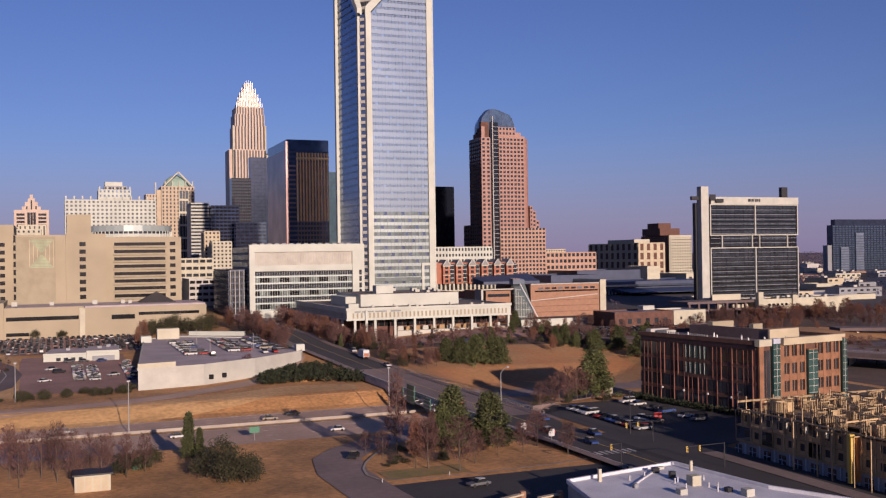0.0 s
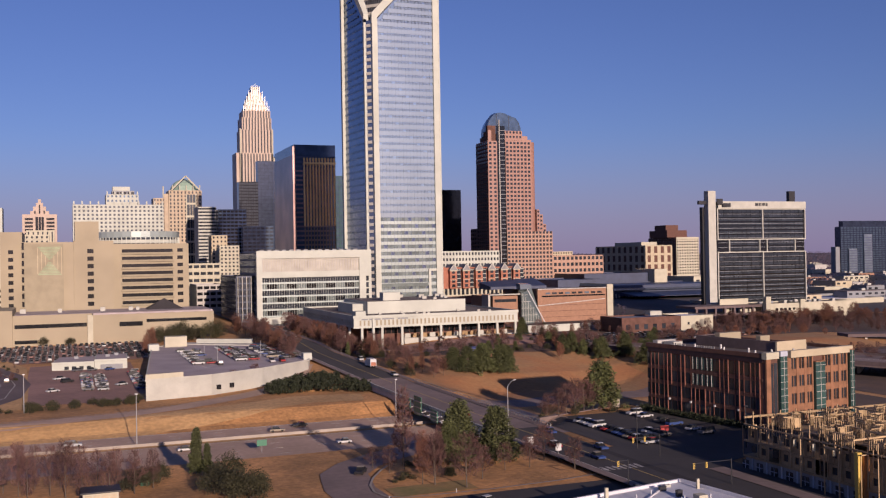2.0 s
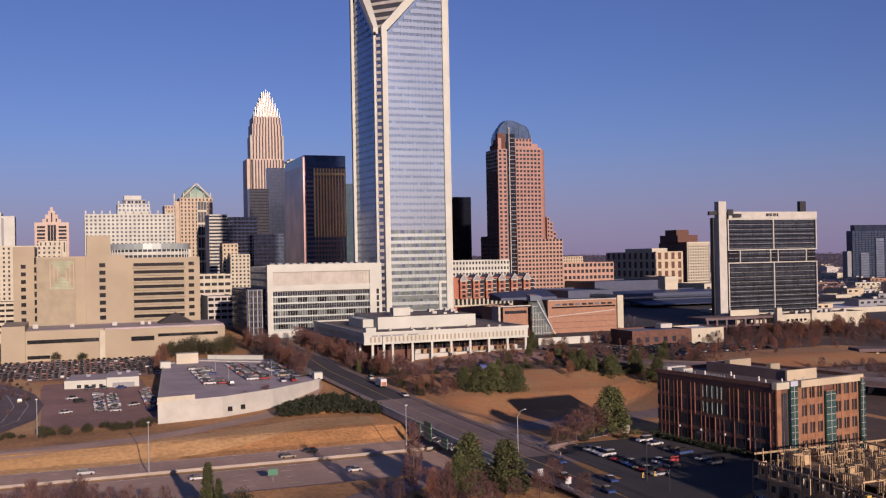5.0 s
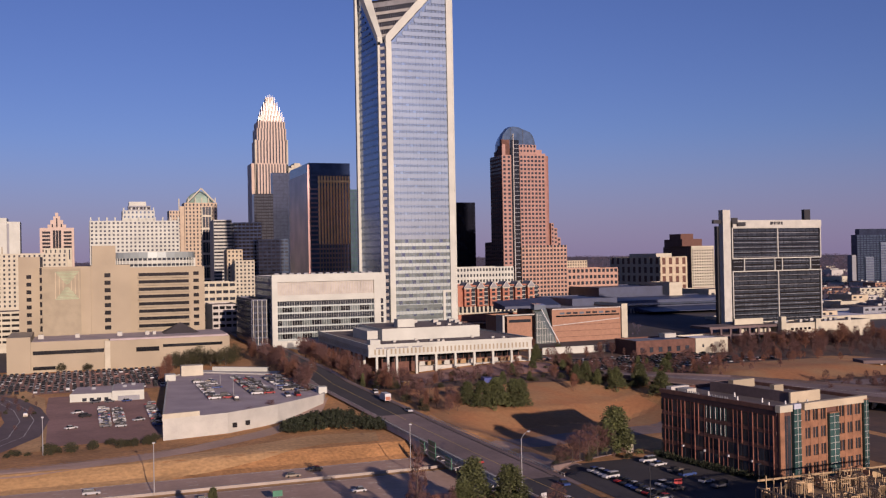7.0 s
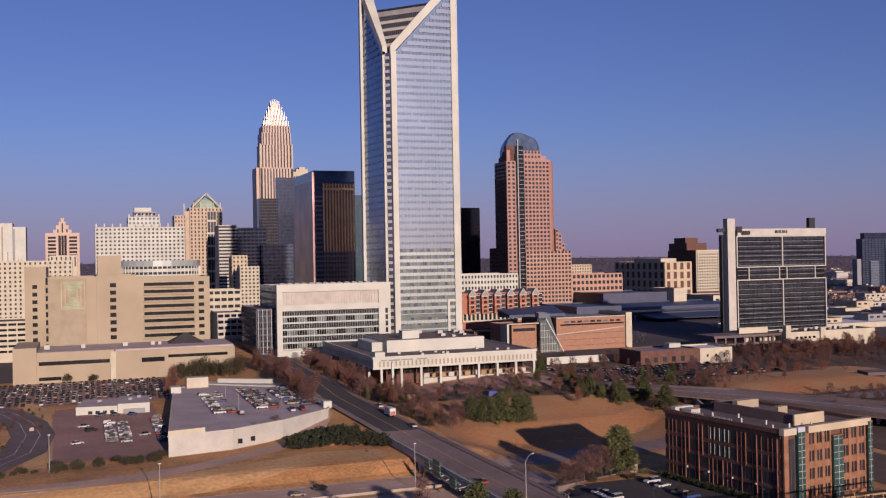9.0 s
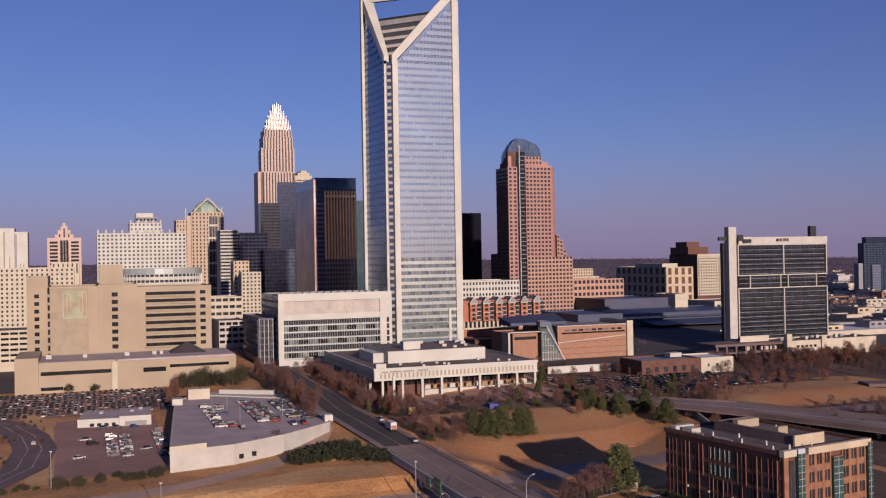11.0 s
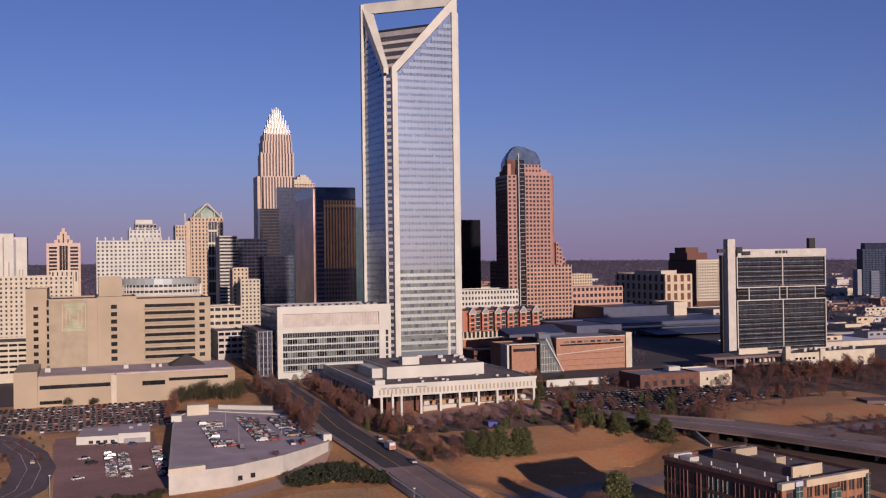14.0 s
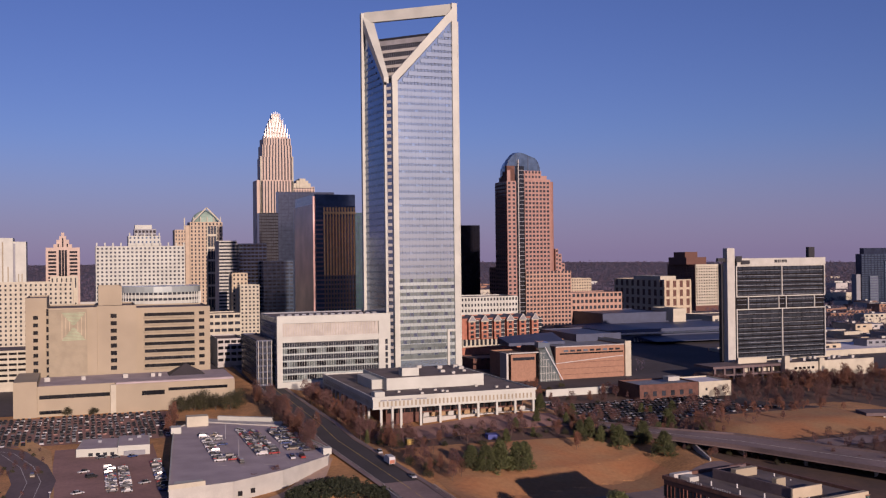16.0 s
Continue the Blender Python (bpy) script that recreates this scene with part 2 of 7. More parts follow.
# ---- building blocks ----
class Geo:
    """Collects boxes and polygons for one mesh."""

    def __init__(self):
        self.v, self.f = [], []

    def box(self, x0, x1, y0, y1, z0, z1):
        n = len(self.v)
        self.v += [(x, y, z) for z in (z0, z1) for x, y in ((x0, y0), (x1, y0), (x1, y1), (x0, y1))]
        self.f += [tuple(n + i for i in q) for q in ((3, 2, 1, 0), (4, 5, 6, 7), (0, 1, 5, 4), (1, 2, 6, 5), (2, 3, 7, 6), (3, 0, 4, 7))]
        return self

    def beam(self, a, b, w, h=None):
        """A square bar from a to b."""
        a, b = Vector(a), Vector(b)
        d = (b - a).normalized()
        s = d.cross(Vector((0, 0, 1)))
        s = s.normalized() if s.length > 1e-3 else Vector((1, 0, 0))
        u = s.cross(d).normalized()
        s, u = s * w / 2, u * (h or w) / 2
        n = len(self.v)
        self.v += [tuple(p + q) for p in (a, b) for q in (-s - u, s - u, s + u, -s + u)]
        self.f += [tuple(n + i for i in q) for q in ((3, 2, 1, 0), (4, 5, 6, 7), (0, 1, 5, 4), (1, 2, 6, 5), (2, 3, 7, 6), (3, 0, 4, 7))]
        return self

    def prism(self, pts, z0, z1):
        """An upright prism over a counter-clockwise outline; z0 and z1 may be lists."""
        n, k = len(self.v), len(pts)
        za = z0 if isinstance(z0, (list, tuple)) else [z0] * k
        zb = z1 if isinstance(z1, (list, tuple)) else [z1] * k
        self.v += [(*p, z) for p, z in zip(pts, za)] + [(*p, z) for p, z in zip(pts, zb)]
        self.f += [tuple(n + i for i in reversed(range(k))), tuple(n + k + i for i in range(k))]
        self.f += [(n + i, n + (i + 1) % k, n + k + (i + 1) % k, n + k + i) for i in range(k)]
        return self

    def poly(self, *pts):
        n = len(self.v)
        self.v += [tuple(p) for p in pts]
        self.f.append(tuple(range(n, n + len(pts))))
        return self

    def tube(self, a, b, r0, r1, k=7):
        a, b = Vector(a), Vector(b)
        d = (b - a).normalized()
        s = d.cross(Vector((0, 0, 1)) if abs(d.z) < 0.9 else Vector((1, 0, 0))).normalized()
        u = s.cross(d)
        n = len(self.v)
        for p, r in ((a, r0), (b, r1)):
            self.v += [tuple(p + (s * math.cos(t) + u * math.sin(t)) * r) for t in (2 * math.pi * i / k for i in range(k))]
        self.f += [(n + (i + 1) % k, n + i, n + k + i, n + k + (i + 1) % k) for i in range(k)]
        self.f += [tuple(n + k + i for i in reversed(range(k)))]
        return self

    def mesh(self, name, material):
        me = bpy.data.meshes.new(name)
        me.from_pydata(self.v, [], self.f)
        me.materials.append(material)
        return me


def thing(name, label, category, at=(0, 0, 0), group="", kind=""):
    ob = new(name)
    ob.empty_display_size = 0.5
    ob.location = at
    return tagged(ob, label, category, group, kind)


def hang(ob, parent):
    """Makes ob, whose mesh is in world places, a child of the parent."""
    ob.parent = parent
    m = Matrix.Translation(parent.location)
    if parent.parent:
        m = Matrix.Translation(parent.parent.location)
    ob.matrix_parent_inverse = m.inverted() if parent.type == "EMPTY" else Matrix()
    return ob


def part(name, geo, material, parent, label=""):
    ob = new(name, geo.mesh(name, material))
    hang(ob, parent)
    return tagged(ob, label) if label else ob


def solid(name, geo, material, label, category, kind="", group=""):
    return tagged(new(name, geo.mesh(name, material)), label, category, group, kind)


PANES = {}


def pane(parent, face, a, plane, z, w, h, material, name="window", depth=0.12):
    """One window light on a face: f looks to -y, l to -x, r to +x."""
    key = (face == "f", round(w, 2), round(h, 2), material.name, depth)
    if key not in PANES:
        g = Geo()
        if face == "f":
            g.box(-w / 2, w / 2, -depth, 0, -h / 2, h / 2)
        else:
            g.box(-depth / 2, depth / 2, -w / 2, w / 2, -h / 2, h / 2)
        PANES[key] = g.mesh(name, material)
    ob = new(name, PANES[key])
    hang(ob, parent)
    ob.location = (a, plane, z) if face == "f" else ((plane - depth / 2 if face == "l" else plane + depth / 2), a, z)
    return ob


def slab(g, face, a0, a1, plane, proud, z0, z1):
    if face == "f":
        g.box(a0, a1, plane - proud, plane, z0, z1)
    elif face == "l":
        g.box(plane - proud, plane, a0, a1, z0, z1)
    else:
        g.box(plane, plane + proud, a0, a1, z0, z1)


def facade(parent, face, a0, a1, plane, z0, z1, cols, rows, wf, hf, wall, glass, proud=0.4, single=True, skip=None, name="window"):
    """Proud piers and spandrels with window lights set back between them."""
    cw, rh = (a1 - a0) / cols, (z1 - z0) / rows
    single = single and cols * rows <= 130 and a0 < 600
    g = Geo()
    pw = (1 - wf) * cw
    for i in range(cols + 1):
        lo, hi = a0 + i * cw - pw / 2, a0 + i * cw + pw / 2
        slab(g, face, max(lo, a0), min(hi, a1), plane, proud, z0, z1)
    for j in range(rows):
        sh = (1 - hf) * rh
        if sh > 0.02:
            slab(g, face, a0, a1, plane, proud - 0.07, z0 + j * rh, z0 + j * rh + sh)
    if pw > 0.02 or hf < 1:
        tagged(part("facade", g, wall, parent), kind="stuff")
    gg = Geo()
    for j in range(rows):
        for i in range(cols):
            if skip and skip(i, j):
                continue
            a, z = a0 + (i + 0.5) * cw, z0 + (j + 1 - hf / 2) * rh
            w, h = cw * wf - 0.04, rh * hf - 0.04
            if single:
                pane(parent, face, a, plane, z, w, h, glass, name)
            else:
                slab(gg, face, a - w / 2, a + w / 2, plane, 0.12, z - h / 2, z + h / 2)
    if not single:
        tagged(part("glazing", gg, glass, parent), kind="stuff")


def body(parent, x0, x1, y0, y1, z0, z1, wall, roof=None, parapet=0.9, name="wall"):
    """A block with a parapet round a sunken roof."""
    t = 0.5
    g = Geo()
    zr = z1 - parapet
    for z, o in ((z0, 0), (z1, 0), (z1, t), (zr, t)):
        g.v += [(x0 + o, y0 + o, z), (x1 - o, y0 + o, z), (x1 - o, y1 - o, z), (x0 + o, y1 - o, z)]
    g.f = [(3, 2, 1, 0), (12, 13, 14, 15)] + [(4 * k + i, 4 * k + (i + 1) % 4, 4 * k + 4 + (i + 1) % 4, 4 * k + 4 + i) for k in range(3) for i in range(4)]
    w = part(name, g, wall, parent)
    part("roof", Geo().box(x0 + t, x1 - t, y0 + t, y1 - t, z1 - parapet, z1 - parapet + 0.06), roof or M["roof_grey"], parent)
    return w


def run_facade(parent, a, b, z0, z1, cols, rows, wf, hf, wall, glass, proud=0.4, pier=None, skip=None):
    """As facade(), on an upright face that runs from a to b (its outside to the right of that way)."""
    a, b = Vector((*a, 0)), Vector((*b, 0))
    d = (b - a).normalized()
    n = Vector((d.y, -d.x, 0))
    length = (b - a).length
    cw, rh = length / cols, (z1 - z0) / rows
    turn = math.atan2(d.y, d.x)

    def plate(g, s0, s1, out, za, zb):
        p = [a + d * s0, a + d * s1, a + d * s1 + n * out, a + d * s0 + n * out]
        g.prism([(q.x, q.y) for q in reversed(p)], za, zb)

    for i in range(cols + 1):
        g = Geo()
        pw = (1 - wf) * cw
        plate(g, max(0, i * cw - pw / 2), min(length, i * cw + pw / 2), proud, z0, z1)
        part("pier", g, pier or wall, parent)
    for j in range(rows):
        g = Geo()
        plate(g, 0, length, proud - 0.12, z0 + j * rh, z0 + j * rh + (1 - hf) * rh)
        part("spandrel", g, wall, parent)
    w, h = cw * wf - 0.06, rh * hf - 0.06
    key = ("run", round(w, 2), round(h, 2), glass.name)
    if key not in PANES:
        PANES[key] = Geo().box(-w / 2, w / 2, -0.1, 0, -h / 2, h / 2).box(-0.04, 0.04, -0.16, -0.1, -h / 2, h / 2).mesh("window", glass)
    for j in range(rows):
        for i in range(cols):
            if skip and skip(i, j):
                continue
            ob = hang(new("window", PANES[key]), parent)
            q = a + d * ((i + 0.5) * cw)
            ob.location, ob.rotation_euler = (q.x, q.y, z0 + (j + 1 - hf / 2) * rh), (0, 0, turn)


# ---- lie of the land ----
def ramp(v, pairs):
    return float(np.interp(v, [p[0] for p in pairs], [p[1] for p in pairs]))


def smooth(a, b, v):
    t = min(1.0, max(0.0, (v - a) / (b - a)))
    return t * t * (3 - 2 * t)


WEST = ((345, -8.5), (480, -7.0), (560, -4.8), (640, 0), (900, 4), (1300, 8), (2500, 6), (3600, 14), (4900, 54))
MID = ((335, -7.2), (455, -0.6), (700, 2), (900, 5), (1300, 8), (2500, 6), (3600, 14), (4900, 54))
EAST = ((330, -9.5), (500, -9), (600, -7.5), (720, -3), (860, -1), (1100, -6), (1500, -12), (2600, -6), (3600, 10), (4900, 54))


def land(x, y):
    """Height of the ground."""
    w, m, e = ramp(y, WEST), ramp(y, MID), ramp(y, EAST)
    k = smooth(60, 100, x)
    z = w * (1 - k) + m * k
    k = smooth(205, 265, x)
    z = z * (1 - k) + e * k
    if y < 345 and x < 118:
        z = min(z, -8.4)
    u = y - (335 + (x - 148) * 0.31)                       # grassy bank above a sunken slip road beyond the bridge
    near = 262 + (x - 148) * 0.2
    w = smooth(121, 143, x) * (1 - smooth(208, 245, x)) * smooth(near - 3, near + 3, y) * (1 - smooth(55, 80, u))
    z = z * (1 - w) + w * (ramp(u, ((-80, -13.2), (0, -13.6), (16, -8.6), (32, -6.3), (50, -4.6), (80, -3.0))) - 0.05 * (x - 166) * (1 - smooth(20, 50, u)))
    z -= 3.6 * smooth(108, 122, x) * (1 - smooth(126, 200, x)) * smooth(395, 430, y) * (1 - smooth(560, 600, y))
    z += 3.4 * smooth(284, 300, x) * (1 - smooth(372, 396, x)) * smooth(372, 404, y) * (1 - smooth(430, 462, y))
    cut = (1 - smooth(300, 314, y)) * smooth(236, 247, y) * (1 - smooth(116, 132, x))
    z = z * (1 - cut) - 12.0 * cut                                              # the sunken highway
    return z


def laid(name, xs, ys, material, label, category, lift=0.12, thick=0.0):
    """A surface laid on the ground over a grid."""
    v = [(x, y, land(x, y) + lift) for y in ys for x in xs]
    n = len(xs)
    f = [(j * n + i, j * n + i + 1, (j + 1) * n + i + 1, (j + 1) * n + i) for j in range(len(ys) - 1) for i in range(n - 1)]
    g = Geo()
    g.v, g.f = v, f
    return solid(name, g, material, label, category, "structure")


def ribbon(name, line, width, material, label, category, lift=0.14, step=4.0, height=None):
    """A road or kerb along a line of (x, y) points."""
    pts = []
    for (xa, ya), (xb, yb) in zip(line, line[1:]):
        k = max(1, int(math.hypot(xb - xa, yb - ya) / step))
        pts += [(xa + (xb - xa) * i / k, ya + (yb - ya) * i / k) for i in range(k)]
    pts.append(line[-1])
    g = Geo()
    across = max(1, int(width / 4))
    for i, (x, y) in enumerate(pts):
        a, b = pts[max(0, i - 1)], pts[min(len(pts) - 1, i + 1)]
        d = Vector((b[0] - a[0], b[1] - a[1])).normalized()
        for q in range(across + 1):
            o = (q / across - 0.5) * width
            px, py = x + d.y * o, y - d.x * o
            g.v.append((px, py, (land(px, py) if height is None else height) + lift))
    k = across + 1
    g.f = [(i * k + q, i * k + q + 1, (i + 1) * k + q + 1, (i + 1) * k + q) for i in range(len(pts) - 1) for q in range(across)]
    return solid(name, g, material, label, category, "structure")


# ---- ground ----
GX = sorted(set([*np.arange(-80, 361, 4.0), *np.arange(-700, -80, 40.0), *np.arange(380, 1400, 40.0), *(-6000, -4500, -3200, -2200, -1500, -1000, 1700, 2200, 3000, 4000, 5200, 6500)]))
GY = sorted(set([*np.arange(100, 581, 4.0), *np.arange(-300, 100, 50.0), *np.arange(600, 1500, 40.0), *(-4000, -2500, -1500, -900, -500, 1700, 2000, 2500, 3200, 4000, 4900, 6500)]))
gg = Geo()
gg.v = [(float(x), float(y), land(x, y)) for y in GY for x in GX]
nx = len(GX)
gg.f = [(j * nx + i, j * nx + i + 1, (j + 1) * nx + i + 1, (j + 1) * nx + i) for j in range(len(GY) - 1) for i in range(nx - 1)]
solid("ground", gg, M["grass"], "dormant brown grass and leaf litter on rolling ground", "ground", "structure")

# forest floor under the far woods, in the same haze-tinted colour
fy = [y for y in GY if y >= 1620]
laid("forest_floor", [float(x) for x in GX], [float(y) for y in fy], M["far_wood"], "wooded land tinted for haze running to the horizon", "ground", lift=0.6)

# ---- roads and lots ----
laid("highway", [float(v) for v in np.arange(-240, 133, 4)], [247, 251, 255, 259, 263, 267, 271, 275, 279], M["highway"], "pale worn highway carriageway with lane lines", "road")
laid("highway", [float(v) for v in np.arange(-240, 133, 4)], [284.5, 288.5, 292.5, 296.5, 300], M["highway"], "pale worn highway carriageway nearest the embankment", "road")
laid("median", [float(v) for v in np.arange(-240, 133, 4)], [279, 284.5], M["turf"], "dry grass strip between the carriageways", "median", lift=0.2)
g = Geo()
for x in np.arange(-240, 131, 6.0):
    g.box(x, x + 5.97, 281.4, 281.8, -12.0, -11.0)
solid("median_barrier", g, M["kerb"], "low pale concrete barrier along the highway median", "barrier", "structure")
g = Geo()
for y in (248.6, 278.0, 285.6, 299.0):
    for x in np.arange(-236, 128, 12.0):
        g.box(x, x + 11.9, y, y + 0.25, -11.86, -11.84)
for y in (256.0, 263.5, 271.0, 290.0, 294.6):
    for x in np.arange(-236, 128, 12.0):
        g.box(x, x + 3, y, y + 0.14, -11.86, -11.84)
solid("lane_lines", g, M["paint_white"], "white painted lane lines on the highway", "lane line", "structure")

rail = thing("guard_rail", "bright galvanised guard rail along the highway edge", "guard rail", (-60, 246, -11), kind="structure")
for x in np.arange(-240, 92, 8.0):
    part("rail", Geo().beam((x, 246.2, land(x, 246.2) + 0.75), (x + 7.9, 246.2, land(x + 7.9, 246.2) + 0.75), 0.1, 0.34), M["steel"], rail)
    part("post", Geo().box(x + 0.1, x + 0.25, 246.25, 246.4, land(x, 246.3), land(x, 246.3) + 0.8), M["steel"], rail)

RAMP_LINE = [(-240, 335), (-120, 322), (-60, 315), (-15, 314), (15, 319), (34, 327), (55, 342), (70, 355), (82, 372), (90, 395)]
ribbon("ramp_road", RAMP_LINE, 9.0, M["highway"], "slip road climbing beside the parking deck", "road")
off = [(x, y + 5.0) for x, y in RAMP_LINE[:-3]]
ribbon("kerb", off, 0.5, M["kerb"], "pale concrete kerb of the slip road", "kerb", lift=0.3)
laid("grass_bank", [float(v) for v in np.arange(284, 384, 4)], [float(v) for v in np.arange(376, 432, 4)], M["hill"], "tan grass slope beside the far highway", "grass bank", lift=0.16)
ribbon("turf_bank", [(-240, 317), (-60, 307.5), (20, 308), (50, 316), (75, 326), (94, 322)], 17.0, M["turf"], "dry yellow grass embankment above the highway", "grass bank", lift=0.08)

laid("street_grid", [-260, -180, *[float(v) for v in np.arange(-120, 1400, 40)]], [float(v) for v in np.arange(566, 1640, 40)], M["street"], "dark downtown streets and lots between the buildings", "pavement", lift=0.25)
laid("leaf_litter", [float(v) for v in np.arange(122, 236, 4)], [float(v) for v in np.arange(399, 423, 4)], M["litter"], "dark leaf litter below the forecourt trees", "ground", lift=0.05)
laid("leaf_litter", [float(v) for v in np.arange(208, 250, 6)], [float(v) for v in np.arange(130, 330, 6)], M["litter"], "dark rough ground behind the brick office", "ground", lift=0.07)
laid("leaf_litter", [float(v) for v in np.arange(250, 720, 6)], [float(v) for v in np.arange(130, 406, 6)], M["litter"], "dark rough ground beside the far highway", "ground", lift=0.06)
laid("leaf_litter", [float(v) for v in np.arange(234, 720, 6)], [float(v) for v in np.arange(400, 566, 6)], M["litter"], "dark leaf litter under the trees", "ground", lift=0.07)

ribbon("slip_road", [(133, 305), (150, 310), (170, 318), (190, 324), (215, 330), (250, 338)], 16, M["asphalt_old"], "sunken slip road below the grass bank", "road", lift=0.14)
# the avenue: crosses the highway on a bridge, then climbs into the city
def avenue_z(y):
    return ramp(y, ((60, -8.0), (215, -7.6), (335, -6.6), (455, -0.4), (700, 2.6), (1000, 6)))


def avenue(name, x0f, x1f, ys, material, label, category, lift=0.0):
    g = Geo()
    for y in ys:
        g.v += [(x0f(y), y, avenue_z(y) + lift), (x1f(y), y, avenue_z(y) + lift)]
    g.f = [(2 * i, 2 * i + 1, 2 * i + 3, 2 * i + 2) for i in range(len(ys) - 1)]
    return solid(name, g, material, label, category, "structure")


def edge_l(y):
    return ramp(y, ((60, 108), (200, 106.5), (240, 104.5), (340, 102.5), (420, 95.5), (500, 96), (800, 98)))


def edge_r(y):
    return ramp(y, ((60, 122), (200, 121), (240, 119), (340, 117), (420, 109.5), (500, 108.5), (800, 109)))


AY = [float(v) for v in np.arange(60, 800, 5)]
avenue("avenue", edge_l, edge_r, AY, M["asphalt"], "grey asphalt avenue running into the city", "road", 0.16)
for dx, w, m, lab in ((0.3, 0.2, "paint_white", "white edge line"), (6.9, 0.25, "paint_yellow", "yellow centre line")):
    avenue("road_line", lambda y: edge_l(y) + dx, lambda y: edge_l(y) + dx + w, AY, M[m], lab + " painted on the avenue", "road line", 0.18)
avenue("sidewalk", lambda y: edge_l(y) - 2.2, edge_l, [y for y in AY if y > 338], M["asphalt_old"], "concrete pavement beside the avenue", "pavement", 0.30)
avenue("sidewalk", edge_r, lambda y: edge_r(y) + 2.2, [y for y in AY if y > 338], M["asphalt_old"], "worn concrete pavement climbing beside the avenue", "pavement", 0.30)
avenue("sidewalk", lambda y: edge_l(y) - 2.2, edge_l, [y for y in AY if y < 236], M["asphalt_old"], "concrete pavement beside the avenue", "pavement", 0.30)
avenue("sidewalk", edge_r, lambda y: edge_r(y) + 2.2, [y for y in AY if y < 342], M["asphalt_old"], "concrete pavement beside the avenue", "pavement", 0.30)

avenue("bridge_roadway", lambda y: edge_l(y) + 0.6, lambda y: edge_r(y) - 0.4, [float(v) for v in np.arange(238, 350, 5)], M["asphalt_old"], "lighter grey roadway over the bridge", "road", 0.172)
bridge = thing("bridge", "concrete road bridge over the sunken highway, with slatted parapets", "bridge", (110, 270, -12), kind="structure")
part("deck", Geo().prism([(102.0, 238), (119.6, 238), (119.0, 338), (100.4, 338)], [-8.6, -8.6, -8.0, -8.0], [-7.50, -7.50, -6.70, -6.70]), M["concrete"], bridge)
part("girder", Geo().prism([(102.3, 238), (103.3, 238), (102.0, 338), (101.0, 338)], [-9.6, -9.6, -9.0, -9.0], [-8.6, -8.6, -8.0, -8.0]), M["concrete"], bridge)
part("abutment", Geo().box(101.5, 120, 303, 306, -12.2, -7.9), M["concrete"], bridge)
part("abutment", Geo().box(101.5, 120, 240, 243, -12.2, -8.4), M["concrete"], bridge)
for x in (104, 111, 117.5):
    part("pier", Geo().box(x, x + 1, 280.5, 282.6, -12.1, -8.4), M["concrete"], bridge)
for side, fx in ((-1, lambda y: edge_l(y) - 2.0), (1, lambda y: edge_r(y) + 1.6)):
    g = Geo()
    for y in np.arange(236, 340, 1.7):
        z = avenue_z(y)
        x = fx(y)
        if side < 0:
            g.box(x - 0.2, x + 0.2, y, y + 0.75, z, z + 1.1)
        else:
            g.box(x - 0.08, x + 0.08, y, y + 0.16, z, z + 0.9)
    g2 = Geo()
    for y in np.arange(236, 338, 6.0):
        g2.beam((fx(y), y, avenue_z(y) + 1.15), (fx(y + 6), y + 6, avenue_z(y + 6) + 1.15), 0.5 if side < 0 else 0.2, 0.22 if side < 0 else 0.12)
        g2.beam((fx(y), y, avenue_z(y) + 0.1), (fx(y + 6), y + 6, avenue_z(y + 6) + 0.1), 0.5, 0.3)
    part("balustrade", g, M["concrete_light"], bridge)
    part("parapet_rail", g2, M["concrete_light"], bridge)

# lighter asphalt here puts the sunlight into the road colour
ribbon("cul_de_sac", [(58, 120), (56, 150), (54.5, 175), (54, 195), (56.5, 209), (62, 217), (71, 224), (84, 231), (97, 236.5), (106, 239)], 10.5, M["asphalt_old"], "curving asphalt slip road through the grass", "road", lift=0.16)
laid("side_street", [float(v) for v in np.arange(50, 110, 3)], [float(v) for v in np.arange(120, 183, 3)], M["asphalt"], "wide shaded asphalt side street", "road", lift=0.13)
ribbon("kerb", [(68, 213), (64.5, 208), (61, 202), (58.6, 196), (57.6, 190), (58.6, 185.5), (61.5, 183.2), (67, 182.2), (80, 182.0), (95, 183), (106, 185)], 0.5, M["kerb"], "pale concrete kerb round a planted corner", "kerb", lift=0.32)
laid("island_lawn", [60.5, 62.5, 65, 68, 71, 74, 78], [184.5, 186.5, 188.5, 190.5, 192.5], M["lawn"], "thin green winter lawn on the planted corner", "grass", lift=0.1)
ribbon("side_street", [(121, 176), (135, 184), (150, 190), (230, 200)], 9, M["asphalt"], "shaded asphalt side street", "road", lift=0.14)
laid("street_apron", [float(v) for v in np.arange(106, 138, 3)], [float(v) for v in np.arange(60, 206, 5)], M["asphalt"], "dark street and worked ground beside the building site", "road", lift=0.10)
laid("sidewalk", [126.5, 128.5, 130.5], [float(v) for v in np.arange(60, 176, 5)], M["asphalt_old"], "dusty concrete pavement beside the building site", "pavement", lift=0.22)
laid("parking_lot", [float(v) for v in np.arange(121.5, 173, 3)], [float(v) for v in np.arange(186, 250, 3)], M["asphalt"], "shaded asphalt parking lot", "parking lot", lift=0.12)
ribbon("verge", [(-16, 345), (-17, 400), (-20, 470), (-30, 500)], 9, M["turf"], "yellow grass verge between the lot and the curving ramp", "grass", lift=0.13)
laid("parking_lot", [float(v) for v in np.arange(-14, 31, 3)], [float(v) for v in np.arange(352, 476, 4)], M["asphalt_lot"], "worn reddish parking lot", "parking lot", lift=0.12)
